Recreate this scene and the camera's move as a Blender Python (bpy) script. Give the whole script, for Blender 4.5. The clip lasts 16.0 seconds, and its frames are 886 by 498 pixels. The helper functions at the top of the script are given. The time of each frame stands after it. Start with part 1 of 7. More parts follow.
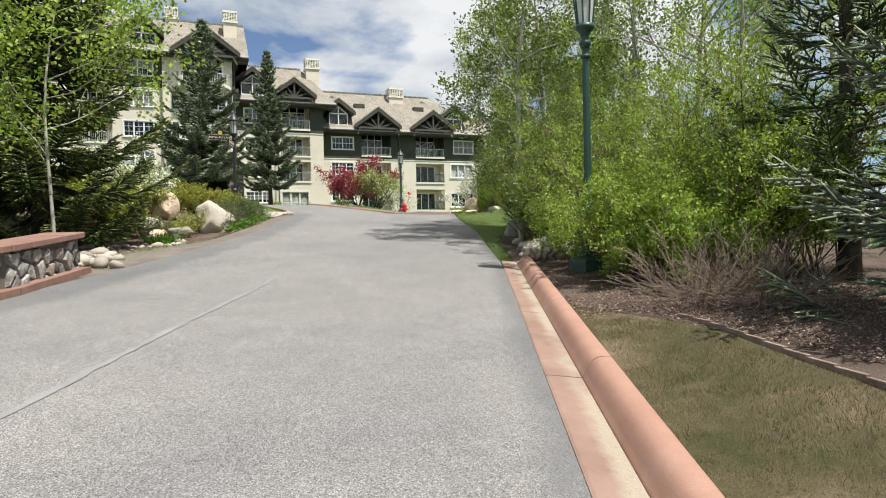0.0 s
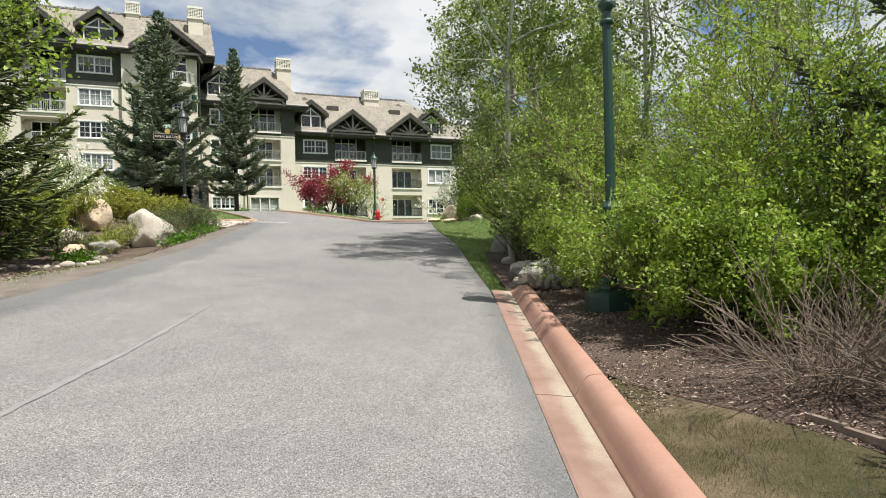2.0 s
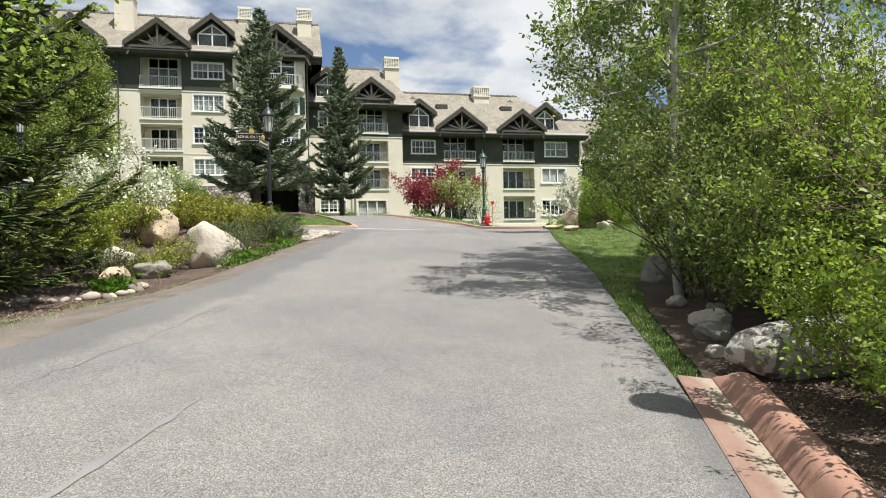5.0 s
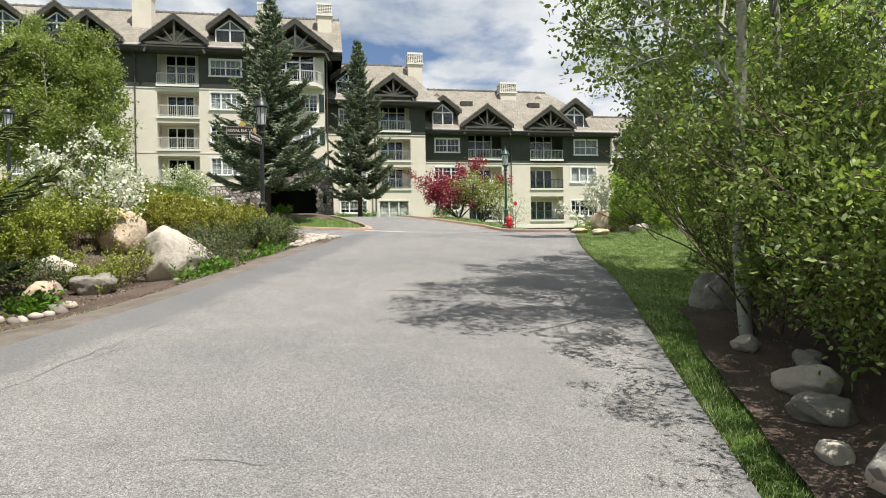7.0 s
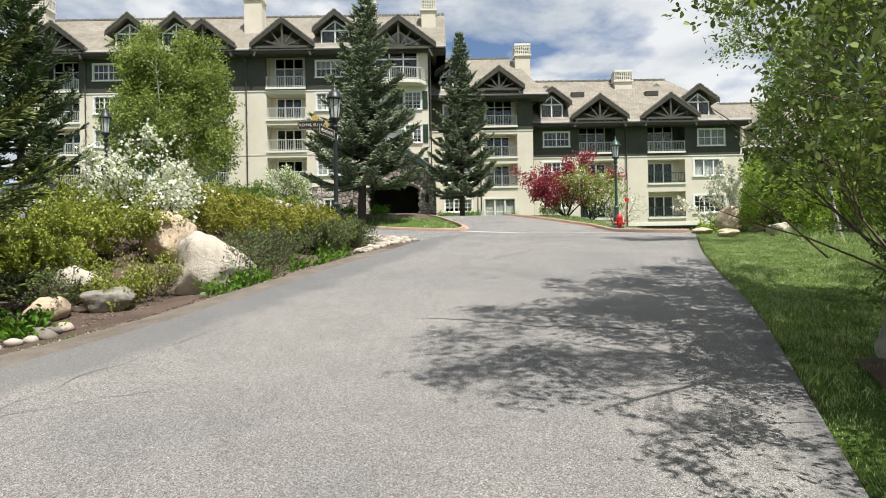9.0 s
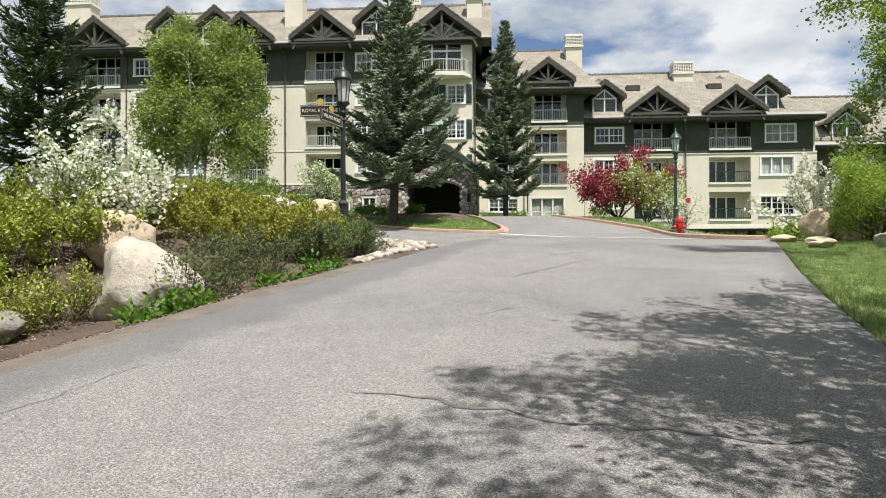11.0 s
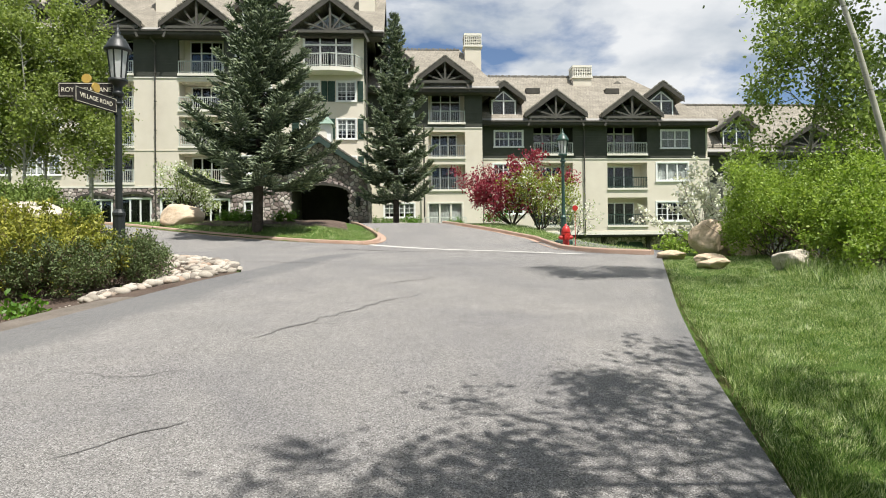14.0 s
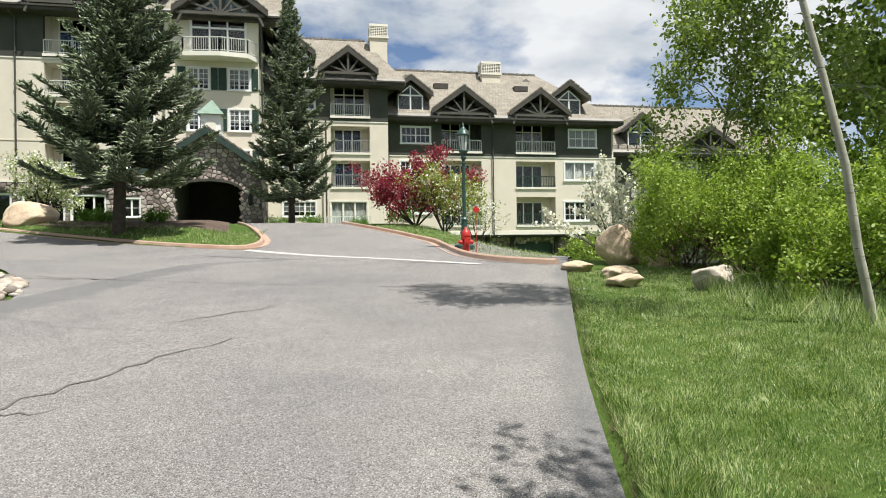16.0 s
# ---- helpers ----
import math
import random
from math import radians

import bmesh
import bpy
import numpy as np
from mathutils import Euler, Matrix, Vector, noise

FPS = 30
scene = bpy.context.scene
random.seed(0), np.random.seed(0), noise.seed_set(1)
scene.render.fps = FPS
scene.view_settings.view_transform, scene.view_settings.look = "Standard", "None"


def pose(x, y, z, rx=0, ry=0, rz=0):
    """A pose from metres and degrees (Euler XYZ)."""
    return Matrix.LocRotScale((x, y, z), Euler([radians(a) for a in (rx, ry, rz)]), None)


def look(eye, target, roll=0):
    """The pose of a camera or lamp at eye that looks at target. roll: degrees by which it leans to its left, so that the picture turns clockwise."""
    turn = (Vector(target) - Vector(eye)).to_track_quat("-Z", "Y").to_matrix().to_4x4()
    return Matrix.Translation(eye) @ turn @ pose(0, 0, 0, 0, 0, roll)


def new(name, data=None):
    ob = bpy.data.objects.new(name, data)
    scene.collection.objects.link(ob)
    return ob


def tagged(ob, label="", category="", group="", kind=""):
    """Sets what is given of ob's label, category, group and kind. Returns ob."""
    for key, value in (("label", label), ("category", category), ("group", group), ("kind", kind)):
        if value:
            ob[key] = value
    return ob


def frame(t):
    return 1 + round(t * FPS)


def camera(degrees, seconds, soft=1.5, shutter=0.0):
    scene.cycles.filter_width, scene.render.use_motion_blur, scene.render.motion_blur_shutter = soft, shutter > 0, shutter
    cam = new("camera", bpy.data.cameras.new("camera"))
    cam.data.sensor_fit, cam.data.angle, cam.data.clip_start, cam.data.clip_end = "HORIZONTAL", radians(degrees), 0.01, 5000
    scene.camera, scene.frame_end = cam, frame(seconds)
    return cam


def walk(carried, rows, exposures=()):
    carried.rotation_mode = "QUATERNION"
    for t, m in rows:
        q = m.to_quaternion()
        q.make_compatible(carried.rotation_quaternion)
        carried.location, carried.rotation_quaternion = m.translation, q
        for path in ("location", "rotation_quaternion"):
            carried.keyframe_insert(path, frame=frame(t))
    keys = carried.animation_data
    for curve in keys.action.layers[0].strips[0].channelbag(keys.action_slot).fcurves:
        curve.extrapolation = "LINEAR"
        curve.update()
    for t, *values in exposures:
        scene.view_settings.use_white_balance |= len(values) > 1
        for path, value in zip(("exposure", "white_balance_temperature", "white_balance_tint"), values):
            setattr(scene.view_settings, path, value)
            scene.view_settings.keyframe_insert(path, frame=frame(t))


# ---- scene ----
cam = camera(69.3, 16.0, soft=1.0)
PATH = [
    (0, (-6.585, 0.256, 2.146), (-5.869, 2.123, 2.129), -1.3),
    (0.5, (-6.285, 0.882, 2.186), (-5.53, 2.734, 2.177), -1.5),
    (1, (-6.061, 1.515, 2.275), (-5.293, 3.362, 2.271), -1.2),
    (1.5, (-5.754, 2.151, 2.324), (-4.976, 3.994, 2.323), -1.4),
    (2, (-5.528, 2.826, 2.432), (-4.747, 4.667, 2.43), -1.3),
    (2.5, (-5.304, 3.442, 2.488), (-4.516, 5.28, 2.487), -1.4),
    (3, (-5.116, 4.102, 2.571), (-4.394, 5.967, 2.569), -1.5),
    (3.5, (-4.91, 4.732, 2.579), (-4.314, 6.641, 2.581), -1.4),
    (3.6, (-4.856, 4.896, 2.59), (-4.271, 6.809, 2.597), -1.2),
    (4, (-4.741, 5.368, 2.664), (-4.192, 7.291, 2.667), -1.2),
    (4.2, (-4.662, 5.612, 2.721), (-4.133, 7.541, 2.724), -1.2),
    (6.3, (-3.547, 8.003, 3.009), (-3.162, 9.965, 3.014), -1.1),
    (6.5, (-3.454, 8.203, 3.001), (-3.069, 10.165, 3.005), -1.0),
    (7, (-3.182, 8.796, 3.087), (-2.819, 10.763, 3.095), -1.0),
    (7.5, (-2.938, 9.355, 3.134), (-2.702, 11.341, 3.139), -1.1),
    (8, (-2.623, 9.951, 3.195), (-2.471, 11.946, 3.201), -1.0),
    (8.5, (-2.401, 10.537, 3.248), (-2.343, 12.537, 3.253), -0.7),
    (9, (-2.147, 11.093, 3.263), (-2.138, 13.093, 3.271), -1.0),
    (9.2, (-2.082, 11.329, 3.251), (-2.119, 13.328, 3.259), -1.2),
    (11.3, (-1.397, 14.24, 3.508), (-1.548, 16.235, 3.515), -0.3),
    (11.5, (-1.309, 14.454, 3.521), (-1.457, 16.448, 3.53), -0.5),
    (12, (-1.091, 14.976, 3.557), (-1.222, 16.971, 3.569), -0.3),
    (12.5, (-0.827, 15.511, 3.653), (-0.954, 17.507, 3.667), -0.4),
    (13, (-0.522, 16.015, 3.685), (-0.613, 18.012, 3.701), -0.5),
    (13.5, (-0.209, 16.631, 3.776), (-0.174, 18.63, 3.793), -0.7),
    (14, (0.122, 17.086, 3.83), (0.239, 19.082, 3.846), -0.6),
    (14.5, (0.438, 17.618, 3.954), (0.654, 19.607, 3.969), -0.9),
    (15, (0.662, 18.163, 3.993), (0.919, 20.146, 4.005), -1.0),
    (15.5, (0.936, 18.707, 4.025), (1.248, 20.682, 4.037), -0.7),
    (16, (1.109, 19.29, 4.095), (1.489, 21.254, 4.1), -0.8),
]
walk(cam, [(t, look(eye, target, roll)) for t, eye, target, roll in PATH], exposures=[(0, 0.55), (16, 0.55)])

# ---- daylight: a high sun and a sky with broken cloud ----
SUN = Vector((0.6, -1.0, 2.7)).normalized()
world = bpy.data.worlds.new("world")
scene.world = world
world.use_nodes = True
wn, wl = world.node_tree.nodes, world.node_tree.links


def wnode(kind, **values):
    n = wn.new(kind)
    for key, value in values.items():
        n.inputs[key].default_value = value
    return n


sky = wn.new("ShaderNodeTexSky")
sky.sky_type, sky.sun_disc = "NISHITA", False
sky.sun_elevation, sky.sun_rotation = math.asin(SUN.z), math.atan2(SUN.x, SUN.y)
sky.altitude, sky.air_density, sky.dust_density = 2400, 1.0, 0.6
tc = wn.new("ShaderNodeTexCoord")
sep = wn.new("ShaderNodeSeparateXYZ")
wl.new(tc.outputs["Generated"], sep.inputs[0])
up = wn.new("ShaderNodeMath")
up.operation = "ADD"
up.inputs[1].default_value = 0.22
wl.new(sep.outputs["Z"], up.inputs[0])
proj = wn.new("ShaderNodeVectorMath")
proj.operation = "DIVIDE"
wl.new(tc.outputs["Generated"], proj.inputs[0])
comb = wn.new("ShaderNodeCombineXYZ")
wl.new(up.outputs[0], comb.inputs[0])
wl.new(up.outputs[0], comb.inputs[1])
comb.inputs[2].default_value = 1.0
wl.new(comb.outputs[0], proj.inputs[1])
cover = wnode("ShaderNodeTexNoise", Scale=2.1, Detail=7.0, Roughness=0.52, Distortion=0.15)
wl.new(proj.outputs[0], cover.inputs["Vector"])
edge = wn.new("ShaderNodeValToRGB")
edge.color_ramp.elements[0].position, edge.color_ramp.elements[1].position = 0.4, 0.52
wl.new(cover.outputs["Fac"], edge.inputs[0])
shade = wnode("ShaderNodeTexNoise", Scale=2.4, Detail=6.0, Roughness=0.52)
wl.new(proj.outputs[0], shade.inputs["Vector"])
tone = wn.new("ShaderNodeValToRGB")
tone.color_ramp.elements[0].position, tone.color_ramp.elements[0].color = 0.36, (3.9, 4.4, 5.0, 1)
tone.color_ramp.elements[1].position, tone.color_ramp.elements[1].color = 0.6, (7.0, 7.15, 7.3, 1)
wl.new(shade.outputs["Fac"], tone.inputs[0])
mixer = wn.new("ShaderNodeMix")
mixer.data_type = "RGBA"
wl.new(edge.outputs[0], mixer.inputs["Factor"])
wl.new(sky.outputs[0], mixer.inputs["A"])
wl.new(tone.outputs[0], mixer.inputs["B"])
wl.new(mixer.outputs["Result"], wn["Background"].inputs["Color"])
wn["Background"].inputs["Strength"].default_value = 0.085
sun = new("sun", bpy.data.lights.new("sun", "SUN"))
sun.data.energy, sun.data.angle, sun.data.color = 5.0, radians(0.55), (1.0, 0.96, 0.9)
sun.matrix_world = look(SUN * 80, (0, 0, 0))

# ---- materials ----
class Mat:
    """A node material under construction."""

    def __init__(self, name):
        self.m = bpy.data.materials.new(name)
        self.m.use_nodes = True
        self.n, self.l = self.m.node_tree.nodes, self.m.node_tree.links
        self.b = self.n["Principled BSDF"]
        self.co = self.n.new("ShaderNodeTexCoord").outputs["Object"]

    def node(self, kind, **values):
        n = self.n.new(kind)
        for key, value in values.items():
            n.inputs[key].default_value = value
        return n

    def noise(self, scale, detail=4.0, rough=0.6, vec=None, distort=0.0):
        n = self.node("ShaderNodeTexNoise", Scale=scale, Detail=detail, Roughness=rough, Distortion=distort)
        self.l.new(vec or self.co, n.inputs["Vector"])
        return n.outputs["Fac"]

    def ramp(self, fac, *stops):
        r = self.n.new("ShaderNodeValToRGB")
        e = r.color_ramp.elements
        while len(e) < len(stops):
            e.new(0.5)
        for el, (p, c) in zip(e, stops):
            el.position, el.color = p, (*c, 1) if len(c) == 3 else c
        self.l.new(fac, r.inputs[0])
        return r.outputs["Color"]

    def mix(self, fac, a, b, mode="MIX"):
        x = self.n.new("ShaderNodeMix")
        x.data_type, x.blend_type = "RGBA", mode
        for key, v in (("Factor", fac), ("A", a), ("B", b)):
            if isinstance(v, (int, float)):
                x.inputs[key].default_value = v
            elif isinstance(v, tuple):
                x.inputs[key].default_value = (*v, 1)
            else:
                self.l.new(v, x.inputs[key])
        return x.outputs["Result"]

    def math(self, op, a, b=0.0):
        x = self.n.new("ShaderNodeMath")
        x.operation = op
        for i, v in enumerate((a, b)):
            if isinstance(v, (int, float)):
                x.inputs[i].default_value = v
            else:
                self.l.new(v, x.inputs[i])
        return x.outputs[0]

    def color(self, out, rough=0.8, spec=0.5, metal=0.0):
        if isinstance(out, tuple):
            self.b.inputs["Base Color"].default_value = (*out, 1)
        else:
            self.l.new(out, self.b.inputs["Base Color"])
        self.b.inputs["Roughness"].default_value = rough
        self.b.inputs["Specular IOR Level"].default_value = spec
        self.b.inputs["Metallic"].default_value = metal
        return self

    def bump(self, height, strength=0.4, dist=0.02):
        b = self.node("ShaderNodeBump", Strength=strength, Distance=dist)
        self.l.new(height, b.inputs["Height"])
        self.l.new(b.outputs[0], self.b.inputs["Normal"])
        return self

    def island(self):
        return self.n.new("ShaderNodeNewGeometry").outputs["Random Per Island"]

    def random(self):
        return self.n.new("ShaderNodeObjectInfo").outputs["Random"]

    def translucent(self, col, amount):
        t = self.n.new("ShaderNodeBsdfTranslucent")
        if isinstance(col, tuple):
            t.inputs["Color"].default_value = (*col, 1)
        else:
            self.l.new(col, t.inputs["Color"])
        x = self.n.new("ShaderNodeMixShader")
        x.inputs[0].default_value = amount
        self.l.new(self.b.outputs[0], x.inputs[1])
        self.l.new(t.outputs[0], x.inputs[2])
        self.l.new(x.outputs[0], self.n["Material Output"].inputs["Surface"])
        return self


def plain(name, a, b, scale=3.0, fine=40.0, rough=0.8, bump=0.2, dist=0.01, spec=0.4, metal=0.0, vary=0.25):
    """Two colours in broad patches, broken by a finer grain, with fine relief."""
    m = Mat(name)
    big, small = m.noise(scale), m.noise(fine, 6.0, 0.7)
    col = m.ramp(big, (0.3, a), (0.7, b))
    col = m.mix(vary, col, m.ramp(small, (0.25, (0.25, 0.25, 0.25)), (0.75, (1, 1, 1))), "MULTIPLY")
    return m.color(col, rough, spec, metal).bump(small, bump, dist).m


def leafy(name, stops, rough=0.5, glow=0.3, patch=0.6):
    """Leaves: a colour for each leaf, drifting over the crown, with light coming through."""
    m = Mat(name)
    pos = m.noise(patch, 3.0)
    f = m.math("ADD", m.math("MULTIPLY", m.island(), 0.6), m.math("MULTIPLY", pos, 0.4))
    col = m.ramp(f, *stops)
    return m.color(col, rough, 0.35).translucent(m.mix(1.0, col, (1.2, 1.25, 0.75), "MULTIPLY"), glow).m


# asphalt: pale worn stone in a dark binder, darker and smoother along both edges
A = Mat("asphalt")
uv = A.n.new("ShaderNodeUVMap").outputs["UV"]
usep = A.n.new("ShaderNodeSeparateXYZ")
A.l.new(uv, usep.inputs[0])
vor = A.node("ShaderNodeTexVoronoi", Scale=160.0)
A.l.new(A.co, vor.inputs["Vector"])
grain = A.noise(160.0, 3.0)
patches = A.noise(0.35, 5.0, 0.65, distort=0.6)
spots = A.noise(2.2, 5.0, 0.7)
stone = A.ramp(vor.outputs["Color"], (0.05, (0.055, 0.054, 0.052)), (0.35, (0.165, 0.16, 0.155)), (0.7, (0.27, 0.262, 0.255)), (0.97, (0.46, 0.455, 0.445)))
binder = A.ramp(patches, (0.3, (0.8, 0.8, 0.82)), (0.55, (1.0, 0.99, 0.97)), (0.75, (1.1, 1.08, 1.05)))
body = A.mix(1.0, stone, binder, "MULTIPLY")
body = A.mix(0.35, body, A.ramp(spots, (0.3, (0.7, 0.69, 0.67)), (0.7, (1.1, 1.09, 1.06))), "MULTIPLY")
wob = A.math("MULTIPLY", A.math("SUBTRACT", A.noise(0.9, 4.0), 0.5), 0.8)
ed = A.math("ADD", usep.outputs["X"], wob)
dark = A.ramp(ed, (0.6, (1, 1, 1)), (0.9, (0, 0, 0)))
body = A.mix(A.math("MULTIPLY", dark, 0.6), body, A.mix(1.0, A.ramp(grain, (0.3, (0.085, 0.088, 0.092)), (0.7, (0.15, 0.152, 0.155))), binder, "MULTIPLY"))
A.color(body, 0.88, 0.3).bump(A.math("ADD", vor.outputs["Distance"], A.math("MULTIPLY", grain, 0.5)), 0.55, 0.006)
M_ASPHALT = A.m
M_TAR = plain("tar_seam", (0.105, 0.102, 0.097), (0.16, 0.155, 0.148), 6, 60, 0.8, 0.3)
M_WORN = plain("worn_paint_line", (0.235, 0.232, 0.224), (0.31, 0.305, 0.296), 2, 110, 0.85, 0.3, vary=0.55)
M_WHITE_PAN = plain("pale_concrete_pan", (0.46, 0.45, 0.42), (0.6, 0.58, 0.54), 2, 60, 0.85, 0.25)

K = Mat("red_concrete")
kb, kf = K.noise(1.6, 5.0, 0.7), K.noise(90, 4.0)
kc = K.ramp(kb, (0.3, (0.31, 0.17, 0.122)), (0.55, (0.36, 0.21, 0.155)), (0.75, (0.41, 0.255, 0.195)))
K.color(K.mix(0.3, kc, K.ramp(kf, (0.3, (0.6, 0.6, 0.6)), (0.7, (1.05, 1.05, 1.05))), "MULTIPLY"), 0.85, 0.3).bump(kf, 0.3, 0.006)
M_KERB = K.m
M_KERB_TAN = plain("weathered_tan_concrete", (0.38, 0.25, 0.18), (0.48, 0.35, 0.27), 1.2, 60, 0.9, 0.3)
G = Mat("red_concrete_gutter_with_silt")
guv = G.n.new("ShaderNodeUVMap").outputs["UV"]
gs = G.n.new("ShaderNodeSeparateXYZ")
G.l.new(guv, gs.inputs[0])
gb, gf, gn = G.noise(1.6, 5.0, 0.7), G.noise(90, 4.0), G.noise(2.6, 5.0, 0.7)
gc = G.ramp(gb, (0.3, (0.2, 0.125, 0.098)), (0.7, (0.29, 0.195, 0.157)))
silt = G.ramp(G.math("ADD", gs.outputs["X"], G.math("MULTIPLY", G.math("SUBTRACT", gn, 0.5), 0.9)), (0.45, (0, 0, 0)), (0.75, (0.9, 0.9, 0.9)))
silt = G.mix(1.0, silt, G.ramp(G.noise(0.8, 4.0), (0.32, (0.3, 0.3, 0.3)), (0.5, (1, 1, 1))), "MULTIPLY")
gc = G.mix(silt, gc, G.ramp(gf, (0.3, (0.26, 0.22, 0.165)), (0.7, (0.39, 0.34, 0.265))))
G.color(gc, 0.9, 0.25).bump(gf, 0.35, 0.006)
M_GUTTER = G.m

T = Mat("turf")
tb, tf, tm = T.noise(0.22, 4.0), T.noise(30, 5.0, 0.75), T.noise(1.4, 5.0, 0.7)
tcol = T.ramp(tb, (0.3, (0.05, 0.1, 0.02)), (0.6, (0.085, 0.145, 0.03)))
tcol = T.mix(0.6, tcol, T.ramp(tf, (0.25, (0.3, 0.3, 0.25)), (0.75, (1.3, 1.25, 1.1))), "MULTIPLY")
tcol = T.mix(T.ramp(tm, (0.55, (0, 0, 0)), (0.75, (0.5, 0.5, 0.5))), tcol, (0.14, 0.105, 0.05))
T.color(tcol, 0.95, 0.15).bump(tf, 0.8, 0.04)
M_TURF = T.m
DT = Mat("dry_turf")
d1, d2, d3 = DT.noise(0.9, 5.0, 0.7), DT.noise(6, 5.0, 0.7), DT.noise(70, 5.0, 0.75)
dcol = DT.ramp(d1, (0.35, (0.07, 0.072, 0.034)), (0.52, (0.125, 0.108, 0.066)), (0.68, (0.23, 0.18, 0.13)))
dcol = DT.mix(0.5, dcol, DT.ramp(d2, (0.3, (0.55, 0.58, 0.5)), (0.7, (1.2, 1.15, 1.1))), "MULTIPLY")
dcol = DT.mix(0.85, dcol, DT.ramp(d3, (0.3, (0.35, 0.35, 0.3)), (0.7, (1.3, 1.25, 1.2))), "MULTIPLY")
DT.color(dcol, 0.95, 0.15).bump(d3, 0.8, 0.02)
M_DRY_TURF = DT.m
M_SOIL = plain("bare_verge_soil", (0.16, 0.138, 0.115), (0.27, 0.235, 0.2), 2.2, 50, 0.95, 0.8, 0.02, 0.15, vary=0.6)
M_MULCH = plain("bark_mulch_bed", (0.122, 0.087, 0.067), (0.21, 0.162, 0.131), 1.2, 60, 0.95, 0.9, 0.03, 0.15, vary=0.75)
M_CHIP = Mat("bark_chip")
M_CHIP = M_CHIP.color(M_CHIP.ramp(M_CHIP.island(), (0.1, (0.085, 0.052, 0.04)), (0.5, (0.21, 0.138, 0.105)), (0.95, (0.43, 0.34, 0.28))), 0.9, 0.2).m

S = Mat("stucco")
sb, sf = S.noise(0.5, 4.0), S.noise(55, 5.0, 0.7)
sc = S.ramp(sb, (0.3, (0.64, 0.585, 0.485)), (0.7, (0.72, 0.665, 0.56)))
S.color(S.mix(0.18, sc, S.ramp(sf, (0.3, (0.7, 0.7, 0.7)), (0.7, (1, 1, 1))), "MULTIPLY"), 0.9, 0.2).bump(sf, 0.25, 0.01)
M_STUCCO = S.m
D = Mat("dark_green_siding")
db, df = D.noise(0.8, 4.0), D.noise(30, 5.0)
dc = D.ramp(db, (0.3, (0.052, 0.056, 0.045)), (0.7, (0.075, 0.078, 0.064)))
dsp = D.n.new("ShaderNodeSeparateXYZ")
D.l.new(D.co, dsp.inputs[0])
lap = D.math("FRACT", D.math("MULTIPLY", dsp.outputs["Z"], 4.5))
D.color(D.mix(0.25, dc, D.ramp(df, (0.3, (0.5, 0.5, 0.5)), (0.7, (1, 1, 1))), "MULTIPLY"), 0.75, 0.3).bump(lap, 0.5, 0.03)
M_SIDING = D.m
R = Mat("shake_roof")
rsp = R.n.new("ShaderNodeSeparateXYZ")
R.l.new(R.co, rsp.inputs[0])
brick = R.node("ShaderNodeTexBrick", Scale=1.0)
for key, value in (("Mortar Size", 0.012), ("Brick Width", 0.28), ("Row Height", 0.17), ("Bias", 0.0)):
    brick.inputs[key].default_value = value
brick.inputs["Color1"].default_value, brick.inputs["Color2"].default_value, brick.inputs["Mortar"].default_value = (0.9, 0.9, 0.9, 1), (0.62, 0.62, 0.62, 1), (0.25, 0.25, 0.25, 1)
rc = R.n.new("ShaderNodeCombineXYZ")
R.l.new(R.math("ADD", rsp.outputs["X"], R.math("MULTIPLY", rsp.outputs["Y"], 0.35)), rc.inputs[0])
R.l.new(rsp.outputs["Z"], rc.inputs[1])
R.l.new(rc.outputs[0], brick.inputs["Vector"])
rb, rf = R.noise(0.5, 5.0, 0.7), R.noise(14, 5.0, 0.7)
rcol = R.ramp(rb, (0.3, (0.29, 0.262, 0.212)), (0.7, (0.4, 0.366, 0.305)))
rcol = R.mix(0.75, rcol, brick.outputs["Color"], "MULTIPLY")
R.color(R.mix(0.4, rcol, R.ramp(rf, (0.3, (0.6, 0.6, 0.6)), (0.7, (1.1, 1.1, 1.1))), "MULTIPLY"), 0.9, 0.2).bump(brick.outputs["Fac"], 0.6, -0.03)
M_ROOF = R.m
M_RIDGE = plain("grey_ridge_cap", (0.17, 0.16, 0.14), (0.28, 0.26, 0.22), 2, 30, 0.9, 0.3)
M_FLASH = plain("pale_metal_flashing", (0.25, 0.24, 0.22), (0.34, 0.33, 0.3), 2, 30, 0.6, 0.2)
M_FASCIA = plain("dark_brown_fascia", (0.045, 0.042, 0.034), (0.075, 0.068, 0.055), 2, 30, 0.7, 0.2)
M_TIMBER = plain("grey_green_timber", (0.07, 0.068, 0.056), (0.105, 0.1, 0.084), 2, 25, 0.75, 0.2)
M_TRIM = plain("cream_trim_paint", (0.72, 0.69, 0.6), (0.8, 0.77, 0.68), 1, 30, 0.6, 0.1, vary=0.1)
M_WHITE = plain("white_window_paint", (0.78, 0.79, 0.77), (0.84, 0.85, 0.83), 1, 30, 0.5, 0.05, vary=0.08)
M_RAIL = plain("pale_rail_paint", (0.5, 0.53, 0.48), (0.62, 0.64, 0.58), 2, 30, 0.55, 0.1, vary=0.15)
M_SHUTTER = plain("dark_green_shutter_paint", (0.02, 0.05, 0.035), (0.035, 0.075, 0.055), 2, 30, 0.6, 0.15)
M_PIPE = plain("dark_brown_metal", (0.05, 0.045, 0.036), (0.075, 0.068, 0.055), 2, 30, 0.5, 0.1, spec=0.5)
